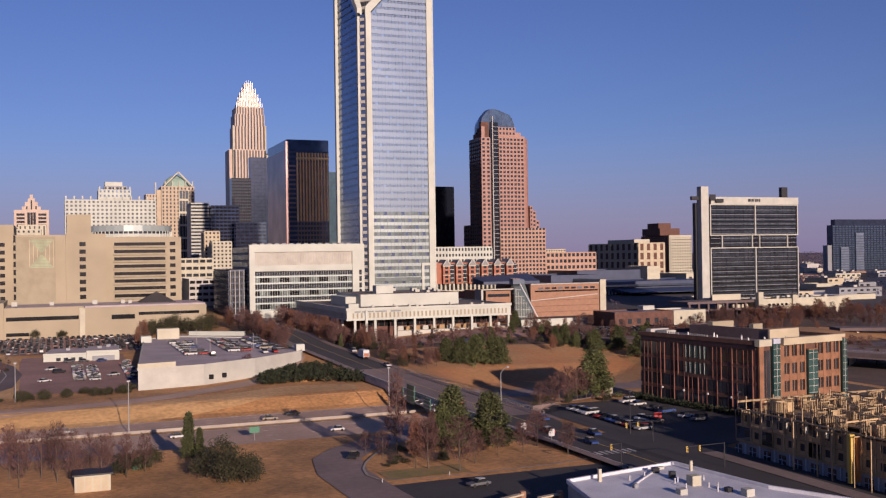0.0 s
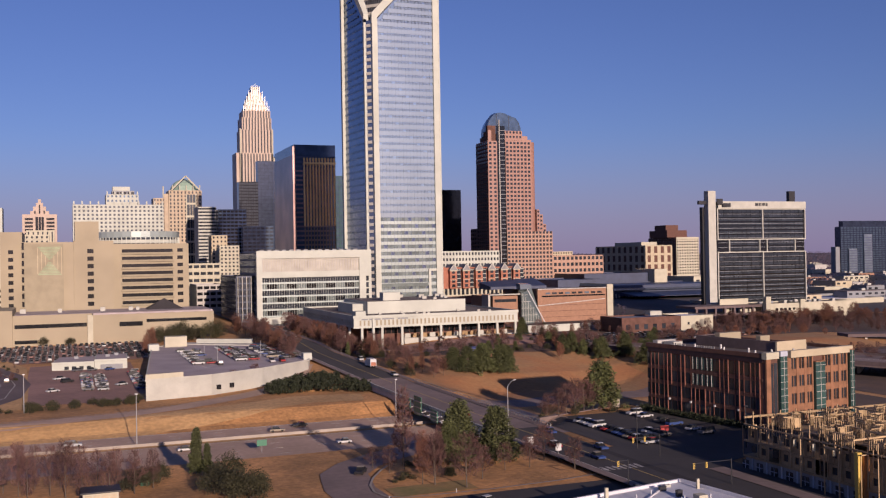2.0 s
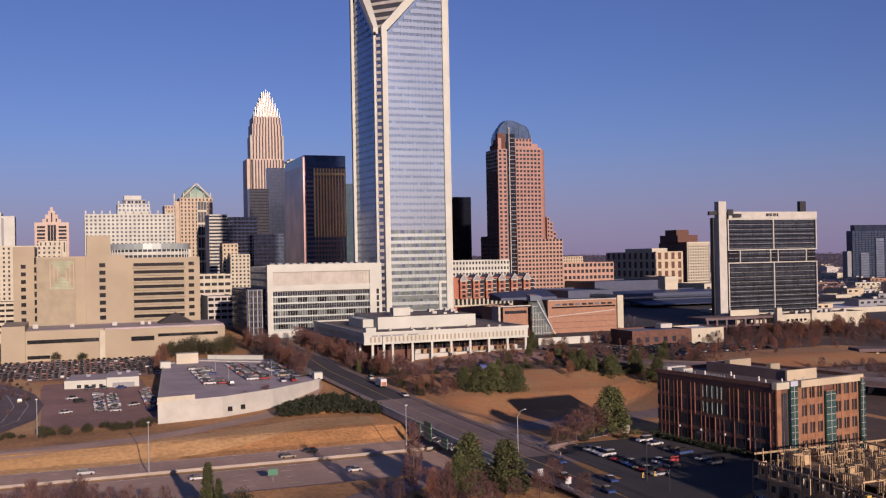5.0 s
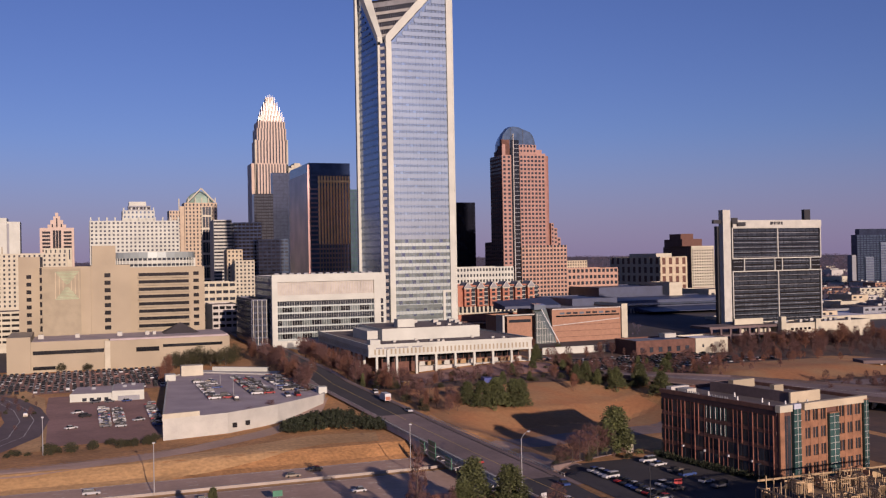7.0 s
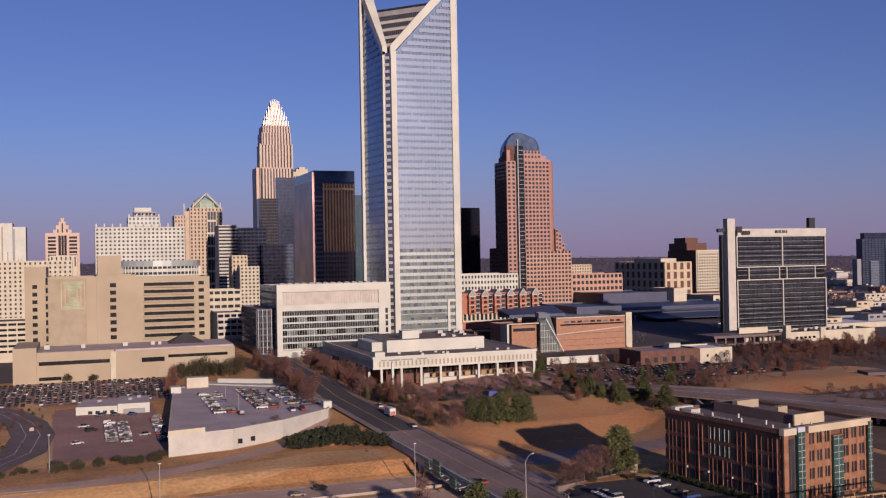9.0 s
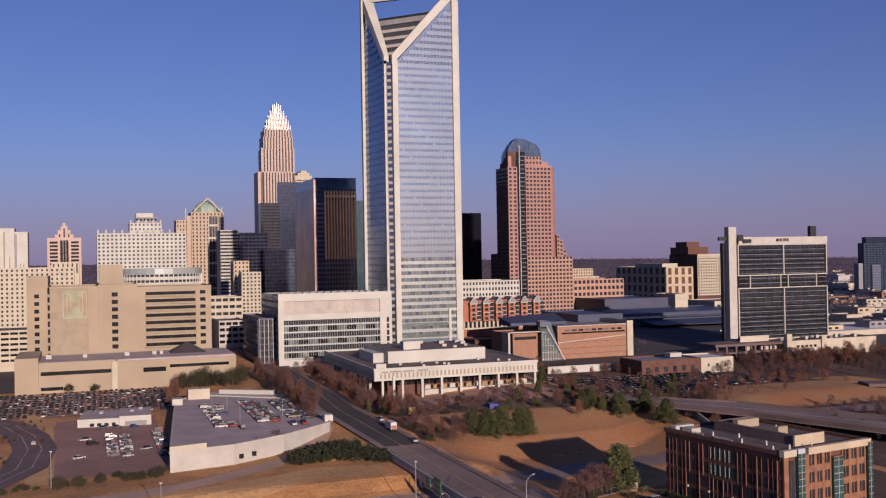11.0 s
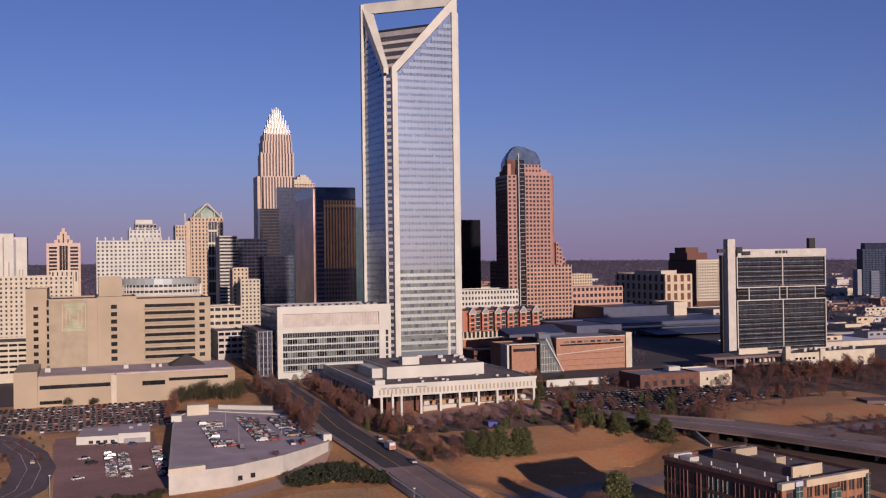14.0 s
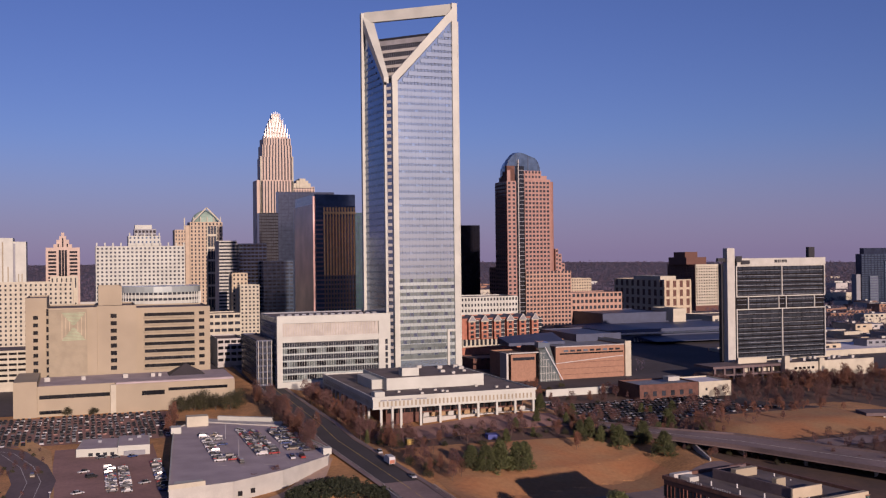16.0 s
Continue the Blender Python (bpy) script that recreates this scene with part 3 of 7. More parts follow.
laid("parking_lot", [float(v) for v in np.arange(-70, 45, 4)], [float(v) for v in np.arange(484, 558, 4)], M["asphalt_lot"], "crowded reddish parking lot below the tan building", "parking lot", lift=0.12)
laid("forecourt", [float(v) for v in np.arange(124, 224, 4)], [float(v) for v in np.arange(420, 449, 4)], M["asphalt_lot"], "paved forecourt before the colonnade", "forecourt", lift=0.14)
laid("parking_lot", [float(v) for v in np.arange(230, 372, 5)], [float(v) for v in np.arange(436, 504, 4)], M["asphalt"], "crowded asphalt parking lot", "parking lot", lift=0.12)
ribbon("ring_road", [(-80, 520), (-50, 492), (-33, 470), (-24, 440), (-20, 410), (-22, 375), (-35, 345)], 16, M["asphalt_dim"], "curving asphalt ramp road with pale lines", "road", lift=0.16)
for o in (-2.5, 2.5):
    ribbon("road_line", [(-80 + o, 520), (-50 + o, 492), (-33 + o, 470), (-24 + o, 440), (-20 + o, 410), (-22 + o, 375), (-35 + o, 345)], 0.3, M["paint_white"], "white line painted on the curving ramp", "road line", lift=0.2)
ribbon("highway", [(300, 362), (345, 362), (400, 352), (520, 318), (640, 270)], 16, M["asphalt_old"], "worn slip road below the overpass", "road", lift=0.18)
# raised highway beyond the brick office
NEAR = [(214, 446), (226, 417), (240.5, 385.0), (249.5, 366.5), (261.0, 343), (270, 318.5), (279, 294.5), (300, 236), (324, 168)]
FAR = [(228, 452), (239, 427), (251.5, 398.5), (263, 385), (274.5, 372.5), (288, 344), (303, 314), (324, 258), (348, 190)]
raised = thing("viaduct", "raised concrete highway with dark parapets and dark underside", "bridge", (260, 350, -9), kind="structure")
for k, ((a, b), (c, d)) in enumerate(zip(zip(NEAR, NEAR[1:]), zip(FAR, FAR[1:]))):
    za, zb = (-4.2 + (-2.4, -1.0)[q] if q < 2 else -4.2 for q in (k, k + 1))
    part("deck", Geo().prism([a, b, d, c], [za - 1.3, zb - 1.3, zb - 1.3, za - 1.3], [za, zb, zb, za]), M["asphalt_old"], raised)
    for p, q in ((a, b), (c, d)):
        part("parapet", Geo().beam((*p, za + 0.1), (*q, zb + 0.1), 0.4, 1.5), M["asphalt_dim"], raised, "dark brown concrete parapet")
    part("lane_line", Geo().beam(((a[0] + c[0]) / 2, (a[1] + c[1]) / 2, za + 0.03), ((b[0] + d[0]) / 2, (b[1] + d[1]) / 2, zb + 0.03), 0.25, 0.04), M["paint_white"], raised)
    if k > 1:
        part("pier", Geo().prism([((2 * a[0] + c[0]) / 3 - 0.8, (2 * a[1] + c[1]) / 3 - 0.8), ((2 * a[0] + c[0]) / 3 + 0.8, (2 * a[1] + c[1]) / 3 - 0.8), (c[0] - 2, c[1] - 2), (c[0] - 3.6, c[1] - 2)], -11, za - 1.3), M["concrete"], raised)
wing = thing("wing_wall", "pale concrete wing wall where the raised highway leaves the bank", "wall", (250, 365, -8), kind="structure")
part("wall", Geo().beam((243.5, 346, -8.6), (254.5, 378.5, -6.6), 0.6, 2.4), M["concrete_light"], wing)
part("wall", Geo().beam((254.5, 378.5, -6.6), (259.5, 379.8, -6.2), 0.6, 2.6), M["concrete_light"], wing)
g = Geo()
for i in range(10):
    g.box(107.5 + 1.4 * i, 108.2 + 1.4 * i, 184, 187.5, -7.45, -7.43)
solid("crosswalk", g, M["paint_white"], "white painted crosswalk bars", "crosswalk", "structure")


# ---- the tall glass tower ----
def glass_tower():
    X0, X1, Y0, Y1, ZB, ZT = 179.6, 227.4, 594.0, 636.0, 2.0, 241.5
    XB = 175.6                                              # far end of the leaning flank
    ch = 3.8
    apex = 188.0
    t = thing("glass_tower", "tall mirror-glass office tower with pale stone frame and notched crown", "skyscraper", ((X0 + X1) / 2, (Y0 + Y1) / 2, ZB))
    outline = [(X0 + ch, Y0), (X1, Y0), (X1, Y1), (XB, Y1), (X0, Y0 + ch)]
    # flank glass darker than the front: its dimmer light is put into the colour
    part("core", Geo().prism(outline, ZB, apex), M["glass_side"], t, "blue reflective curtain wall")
    # set-back wall seen in the notch: a flat screen of floors on the diagonal
    a, b = Vector((XB + 7.5, Y0 + 34.0)), Vector((X0 + 33.0, Y0 + 3.0))
    n = Vector((-0.76, -0.65))
    wall = [tuple(a), tuple(b), (X1 - 1, Y0 + 3), (X1 - 1, Y1 - 1), (XB + 8, Y1 - 1)]
    part("notch_wall", Geo().prism(wall, apex - 1, 222.6), M["dark"], t, "dark louvred plant wall")
    way = b - a
    for k in range(7):
        z = apex - 0.5 + k * 5.0
        p = [a + n * 0.1, a + n * 1.0, b + n * 1.0, b + n * 0.1]
        part("notch_floor", Geo().prism([tuple(q) for q in p], z, z + 1.9 + 1.4 * (k == 6)), M["concrete"] if k < 6 else M["block_grey"], t)
        g = Geo()
        for i in range(1, 30):
            q = a + way * (i / 30)
            g.beam((q.x + n.x * 0.5, q.y + n.y * 0.5, z + 1.9), (q.x + n.x * 0.5, q.y + n.y * 0.5, z + 5.0), 0.28)
        if k < 6:
            tagged(part("notch_louvre", g, M["hall_blue"], t), kind="stuff")
    # corner of glass beyond the diagonal arms
    part("crown_glass", Geo().prism([(X0 + ch + 1, Y0 + 0.1), (X1 - 0.5, Y0 + 0.1), (X1 - 0.5, Y0 + 1.2), (X0 + ch + 1, Y0 + 1.2)], apex - 2, [apex - 1.5, ZT - 8, ZT - 8, apex - 1.5]), M["glass_sky"], t)
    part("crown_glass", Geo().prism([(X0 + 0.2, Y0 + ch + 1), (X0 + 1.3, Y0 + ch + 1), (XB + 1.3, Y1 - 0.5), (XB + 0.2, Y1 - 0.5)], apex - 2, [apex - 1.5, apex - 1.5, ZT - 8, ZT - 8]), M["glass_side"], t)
    # stone frame
    st = M["white"]
    part("column", Geo().box(X0 + ch - 0.6, X0 + ch + 2.9, Y0 - 1.4, Y0 + 0.6, ZB, apex + 1), st, t)
    part("column", Geo().box(X0 - 1.0, X0 + 0.8, Y0 + ch - 0.6, Y0 + ch + 1.6, ZB, apex + 1), st, t)
    part("column", Geo().box(X1 - 4.0, X1 - 0.4, Y0 - 1.4, Y0 + 0.6, ZB, ZT), st, t)
    part("column", Geo().box(X1 + 0.02, X1 + 1.9, Y0 + 2.5, Y0 + 7, ZB, ZT - 11), st, t)
    part("column_joint", Geo().box(X1 - 0.4, X1 + 0.02, Y0 - 0.4, Y0 + 3, ZB, ZT - 6), M["dark"], t)
    part("column", Geo().box(XB - 1.7, XB + 0.3, Y1 - 3.2, Y1, ZB, ZT - 1), M["white"], t)
    part("arm", Geo().prism([(X0 + ch - 0.8, Y0 - 1.38), (X1 - 0.45, Y0 - 1.38), (X1 - 0.45, Y0 + 1.6), (X0 + ch - 0.8, Y0 + 1.6)], [apex - 2.4, ZT - 7.6, ZT - 7.6, apex - 2.4], [apex + 4.2, ZT, ZT, apex + 4.2]), st, t)
    part("arm", Geo().prism([(X0 - 0.98, Y0 + ch - 0.6), (X0 + 2.2, Y0 + ch - 0.6), (XB + 6.4, Y1), (XB - 0.9, Y1)], [apex - 1.0, apex - 1.0, ZT - 8.5, ZT - 8.5], [apex + 4.2, apex + 4.2, ZT, ZT]), st, t)
    part("crown_beam", Geo().beam((XB + 1.2, Y1 - 1.2, ZT - 3.7), (X1 - 1.4, Y0 + 0.2, ZT - 3.7), 3.0, 7.0), st, t)
    # front curtain wall, floor by floor
    fx0, fx1, floors = X0 + ch + 2.9, X1 - 4.0, 52
    fh = (ZT - 5 - 12) / floors
    mull = Geo()
    n = 16
    cw = (fx1 - fx0) / n
    rest, thin = Geo(), Geo()
    slope = (ZT - 5.2 - apex) / (X1 - X0 - ch + 0.35)
    for k in range(floors):
        z = 12 + k * fh
        lo = fx0
        if z + fh > apex - 2:
            lo = max(fx0, X0 + ch - 0.6 + (z + fh - apex + 2.6) / slope)
        if fx1 - lo < 2:
            continue
        low = k < 12
        part("floor_band", Geo().box(lo, fx1, Y0 - 0.45, Y0, z, z + fh * (0.45 if low else 0.62)), M["spandrel"] if low else M["glass_band"], t)
        w, h = (cw - 0.3, fh * 0.5) if low else (cw * 0.62, fh * 0.27)
        for i in range(n):
            x = fx0 + (i + 0.5) * cw
            if x - cw / 2 < lo:
                continue
            if low:
                pane(t, "f", x, Y0, z + fh * 0.73, w, h, M["glass_teal"] if (i + k * 2) % 5 else M["glass_side"])
            elif (i * 7 + k * 3) % 11:
                rest.box(x - w / 2, x + w / 2, Y0 - 0.3, Y0, z + fh * 0.66, z + fh * 0.66 + h)
            thin.box(x - cw / 2 - 0.06, x - cw / 2 + 0.06, Y0 - 0.55, Y0, z, z + fh)
    tagged(part("glazing", rest, M["glass_mid"], t), kind="stuff")
    tagged(part("mullion_grid", thin, M["glass_band"], t), kind="stuff")
    part("curtain_wall", Geo().box(fx0, fx1, Y0 - 0.1, Y0 + 0.02, 2, apex - 2), M["glass_sky"], t, "pale mirror glass")
    g = Geo()
    for k in range(floors + 1):
        z = 12 + k * fh
        hi = Y1 - 2.2
        lo = Y0 + ch + 1.8
        if z > apex - 2:
            lo += (z + 4 - apex) / ((ZT - 8 - apex) / (Y1 - Y0 - ch)) + 1.5
        if hi - lo > 1:
            lean = [X0 + (XB - X0) * (y - Y0 - ch) / (Y1 - Y0 - ch) for y in (lo, hi)]
            g.beam((lean[0] - 0.1, lo, z), (lean[1] - 0.1, hi, z), 0.3, fh * 0.3)
    tagged(part("side_banding", g, M["glass_blue"], t), kind="stuff")
    # chamfer strip with short stacked lights
    for k in range(41):
        z = 12 + k * fh
        part("corner_band", Geo().beam((X0 + ch - 1.3, Y0 + 0.6, z), (X0 + 0.5, Y0 + ch - 0.9, z), 0.5, fh * 0.42), M["concrete"], t)
    # lobby storeys
    for k in range(3):
        part("lobby_band", Geo().box(fx0, fx1 - 6, Y0 - 0.9, Y0, 6 + k * 7.0, 8.2 + k * 7.0), M["glass_teal"], t)
    part("lobby_frame", Geo().box(fx1 - 5.4, fx1 - 3.8, Y0 - 1.3, Y0, ZB, 31).box(fx1 - 5.4, fx1, Y0 - 1.25, Y0, 29.6, 31), st, t)
    return t


glass_tower()


def bank_block():
    t = thing("office_block", "white-framed mid-rise office block with long bands of glass", "office building", (139, 608, -3))
    st = M["white"]
    x0, x1, y0, y1, zt = 105.3, 175, 577, 640, 43.6
    body(t, x0 + 1, x1, y0 + 2, y1, -3, zt - 1, M["grey"], M["roof_grey"])
    part("frame", Geo().box(x0, x1, y0, y0 + 2.5, zt - 4.5, zt).box(x0, x0 + 3.2, y0, y0 + 2.5, 0, zt - 4.5).box(x1 - 7.5, x1, y0, y0 + 2.5, 0, zt - 4.5)
         .box(x0 + 3.2, x1 - 7.5, y0, y0 + 2.5, 0.5, 4.5).box(x0 + 3.2, x1 - 7.5, y0 + 0.3, y0 + 2.5, 27.8, 31.2), st, t)
    part("screen", Geo().box(x0 + 3.2, x1 - 7.5, y0 + 1.0, y0 + 1.6, 31.2, zt - 4.5), M["concrete"], t, "pale louvred plant screen")
    g = Geo()
    for i in range(60):
        x = x0 + 4 + i * 0.98
        g.box(x, x + 0.25, y0 + 0.7, y0 + 1.0, 31.4, zt - 4.7)
    tagged(part("louvre_screen", g, M["cream"], t), kind="stuff")
    for k in range(6):
        z = 4.6 + k * 3.9
        g = Geo()
        for i in range(41):
            x = x0 + 3.2 + i * 1.475
            g.box(x - 0.05, x + 0.05, y0 + 1.1, y0 + 1.5, z + 0.95, z + 3.9)
        tagged(part("mullion_grid", g, M["white"], t), kind="stuff")
        part("spandrel", Geo().box(x0 + 3.2, x1 - 7.5, y0 + 0.9, y0 + 2, z, z + 0.95), M["spandrel"], t)
        for i in range(20):
            pane(t, "f", x0 + 3.2 + (i + 0.5) * 2.95, y0 + 1.6, z + 2.42, 2.85, 2.85, M[("glass_teal", "glass_dark", "glass_black", "glass_hotel")[(i * i * 5 + k * 3 + i) % 4]])
        pane(t, "f", x1 - 2.6, y0, z + 2.2, 1.6, 3.0, M["glass_dark"])
    # shaded side: its shade is put into the grey wall tone
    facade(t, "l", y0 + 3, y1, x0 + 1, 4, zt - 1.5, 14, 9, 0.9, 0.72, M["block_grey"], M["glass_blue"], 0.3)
    for i in range(14):
        part("roof_unit", Geo().box(x0 + 3 + i * 4.4, x0 + 5.6 + i * 4.4, y0 + 6, y0 + 9, zt - 1.9, zt + 0.7), M["grey"], t)
    # wing walls painted dark blue for the shade on this street side
    w = thing("office_wing", "dark narrow office wing with pale fins", "office building", (100, 612, -3))
    body(w, 95.5, 105.2, 590, 650, -3, 29, M["hall_blue"])
    facade(w, "f", 95.5, 105.2, 590, 2, 28, 5, 7, 0.9, 0.8, M["hall_blue"], M["glass_dark"], 0.3)
    for i in range(4):
        part("fin", Geo().box(96.2 + i * 2.6, 96.5 + i * 2.6, 589.2, 589.7, 2, 28.6), M["concrete_light"], w, "pale upright fin")
    facade(w, "l", 590, 650, 95.5, 2, 28, 14, 7, 0.9, 0.8, M["hall_blue"], M["glass_dark"], 0.3)


bank_block()


def colonnade_hall():
    t = thing("colonnade_building", "low white modernist building on tall slender columns, slotted fascia", "office building", (170, 500, 0))
    x0, x1, y0, y1, zt = 127.3, 212.2, 449.3, 554.0, 11.3
    st = M["white"]
    part("upper_floor", Geo().box(x0, x1, y0, y1, 5.6, zt - 0.8), st, t)
    part("roof", Geo().box(x0 + 0.6, x1 - 0.6, y0 + 0.6, y1 - 0.6, zt - 0.8, zt - 0.7), M["roof_grey"], t)
    part("parapet", Geo().box(x0, x1, y0, y0 + 0.6, zt - 0.8, zt).box(x0, x0 + 0.6, y0 + 0.6, y1, zt - 0.8, zt).box(x1 - 0.6, x1, y0 + 0.6, y1, zt - 0.8, zt).box(x0 + 0.6, x1 - 0.6, y1 - 0.6, y1, zt - 0.8, zt), st, t)
    part("cornice", Geo().box(x0 - 0.4, x1 + 0.4, y0 - 0.4, y0 - 0.02, zt - 1.2, zt + 0.05).box(x0 - 0.4, x0 - 0.02, y0 - 0.02, y1, zt - 1.2, zt + 0.05).box(x0 - 0.3, x1 + 0.3, y0 - 0.3, y0 - 0.02, 5.4, 6.0), st, t)
    for i in range(40):
        x = x0 + 3.2 + i * 2.03
        pane(t, "f", x, y0 - 0.01, 7.7, 0.85, 2.5, M["tan_dark"], "slot_window", 0.05)
    for i in range(48):
        y = y0 + 3 + i * 2.1
        pane(t, "l", y, x0 - 0.01, 7.7, 0.85, 2.5, M["tan_dark"], "slot_window", 0.05)
    for i in range(9):
        x = x0 + 4.0 + i * (x1 - x0 - 5.2) / 8
        part("column", Geo().box(x - 0.55, x + 0.55, y0 - 0.2, y0 + 1.0, -4.6 + 4.0 * i / 8, 5.6), st, t)
    for i in range(1, 12):
        y = y0 + i * 9.4
        part("column", Geo().box(x0 - 0.1, x0 + 1.0, y - 0.5, y + 0.5, -4.6, 5.6), st, t)
    part("hall_wall", Geo().box(x0 + 9, x1 - 3, y0 + 9, y1 - 3, -4.6, 5.6), M["brick_dark"], t)
    for i in range(24):
        pane(t, "f", x0 + 11 + i * 3.0, y0 + 9, 3.3, 2.7, 3.2, M["glass_black"])
    part("plinth", Geo().box(x0 + 26, x1, y0 + 3.0, y1, -4.5, -0.45), M["concrete_light"], t)
    # plant house on the roof
    house = part("plant_house", Geo().box(141.8, 194.6, 475, 520, zt - 0.7, 16.6), st, t)
    part("house_roof", Geo().box(142.4, 194.0, 475.6, 519.4, 16.6, 16.7), M["roof_grey"], house)
    part("plant_house", Geo().box(129.0, 134.0, 452, 458, zt - 0.7, 13.2), st, t)
    part("plant_house", Geo().box(151.6, 160.7, 480, 486, 16.7, 20.8), st, t)
    part("plant_house", Geo().box(136, 142, 482, 510, zt - 0.7, 15.4), st, t)
    rr = random.Random(5)
    for _ in range(12):
        x, y = rr.uniform(163, 192), rr.uniform(480, 515)
        s = rr.uniform(0.7, 1.6)
        part("roof_unit", Geo().box(x - s, x + s, y - s, y + s, 16.7, 16.7 + s * 1.1), M["concrete_light"], house)
    for _ in range(9):
        x, y = rr.uniform(145, 208), rr.uniform(455, 471)
        part("roof_unit", Geo().box(x - 0.7, x + 0.7, y - 0.7, y + 0.7, zt - 0.7, zt + 0.2), M["concrete_light"], t)
    # lettering too faint to read: bars
    g = Geo()
    for a, b in ((131, 134), (134.8, 140.4), (141.2, 147), (149, 154)):
        g.box(a, b, y0 - 0.46, y0 - 0.42, 9.2, 9.8)
    part("sign_strip", g, M["grey"], t)
    # trestle tables and carts in the shade under the columns
    for i in range(13):
        x = x0 + 27 + i * 4.3
        part("counter", Geo().box(x, x + 3.0, y0 + 5.5, y0 + 7.0, -0.45, 1.0).box(x + 0.2, x + 2.8, y0 + 5.2, y0 + 5.5, 0.4, 1.6), M["sheathing"] if i % 3 else M["concrete_light"], t)


colonnade_hall()


# ---- the tan office complex ----
def tan_complex():
    t = thing("tan_office", "large tan precast office complex with ribbon windows and blank panels", "office building", (20, 600, -5))
    w = M["tan"]
    body(t, 27.7, 70.8, 612, 660, 5, 49.3, w)
    for k in range(8):
        z = 12.5 + k * 4.35
        part("window_band", Geo().box(32.5, 61.5, 611.6, 612, z + 1.2, z + 3.1), M["glass_black"], t)
        part("sill", Geo().box(32.0, 62.0, 611.0, 612, z, z + 1.2), M["tan_dark"], t)
        pane(t, "f", 65.8, 612, z + 2.3, 3.2, 2.1, M["glass_black"])
        pane(t, "f", 14.9, 607, z + 2.3, 3.4, 2.4, M["glass_black"])
        pane(t, "f", -27.6, 610, z + 2.3, 2.6, 2.2, M["glass_black"])
        pane(t, "f", -16.3, 606, z + 2.3, 1.4, 2.2, M["glass_black"])
    body(t, 5.8, 27.65, 607, 655, 0, 51.2, w)
    body(t, 6.6, 19.8, 612.5, 640, 51.2, 62.6, w)
    body(t, -21.5, 5.75, 606, 655, 0, 50.6, w)
    part("blank_panel", Geo().box(-20.4, -13.6 + 13.9, 603.4, 606, 2, 49.6), M["tan_dark"], t, "plain tan panel wall")
    body(t, -33, -21.55, 610, 655, 0, 56.6, w)
    # black strip on the wall paints the shade of a recess
    part("recess", Geo().box(-21.6, -20.45, 603.6, 605.9, 2, 50.4), M["glass_black"], t, "dark strip for the shade of a recessed joint")
    for k in range(9):
        part("recess_ledge", Geo().box(-21.6, -20.45, 603.3, 603.6, 8 + k * 4.6, 9.6 + k * 4.6), M["tan_dark"], t)
    # faded green square emblem: nested frames, filled above and below
    e, edge = Geo(), Geo()
    cx, cz = -7.0, 40.0
    for k in range(9):
        q = 6.3 - k * 0.68
        for sgn in (-1, 1):
            e.box(cx - q, cx + q, 603.30, 603.38, cz + sgn * q * 1.22 - 0.26, cz + sgn * q * 1.22 + 0.26)
            if k % 3 == 0:
                edge.box(cx + sgn * q - 0.16, cx + sgn * q + 0.16, 603.27, 603.37, cz - q * 1.2, cz + q * 1.2)
    tagged(part("emblem", e, M["faded"], t, "faded green square emblem"), kind="stuff")
    tagged(part("emblem_frame", edge, M["beige"], t, "weathered pale strokes of the emblem"), kind="stuff")
    # podium
    part("podium", Geo().box(-36.6, -25, 560, 606, -5, 14.2), w, t)
    part("podium", Geo().box(-24.95, 14.0, 561, 603, -5, 11.4), w, t)
    part("podium", Geo().box(14.05, 78, 560, 606, -5.2, 10.5), w, t)
    part("podium_roof", Geo().box(-24.5, 77.5, 562, 603, 11.45, 11.55), M["deck"], t)
    part("podium_roof", Geo().box(14.5, 77.5, 560.5, 603, 10.55, 11.40), M["deck"], t)
    part("strip_window", Geo().box(-24, 11.5, 560.8, 561, 4.6, 6.6), M["glass_black"], t)
    part("strip_window", Geo().box(-24, -13, 560.8, 561, -3.4, -1.6), M["glass_black"], t)
    part("strip_window", Geo().box(28, 40, 559.8, 560, 4.0, 6.4), M["glass_black"], t)
    part("strip_window", Geo().box(42, 74, 559.8, 560, 5.8, 7.4), M["glass_black"], t)
    part("stair_tower", Geo().box(11.8, 14.6, 559.2, 561, -5, 10.6), M["cream"], t)
    g = Geo().prism([(44, 580), (64, 580), (64, 597), (44, 597)], 11.4, 11.6)
    n = len(g.v)
    g.v += [(44, 580, 11.6), (64, 580, 11.6), (64, 597, 11.6), (44, 597, 11.6), (54, 588.5, 17.5)]
    g.f += [(n, n + 1, n + 4), (n + 1, n + 2, n + 4), (n + 2, n + 3, n + 4), (n + 3, n, n + 4)]
    part("skylight", g, M["asphalt"], t, "dark pyramid roof light")
    for x, s in ((-3, 1.0), (19, 1.2), (34, 1.0), (38, 0.8), (-22, 1.3)):
        part("roof_unit", Geo().box(x, x + 2.2 * s, 580, 583, 11.5, 12.6 + s), M["concrete_light"], t)


tan_complex()


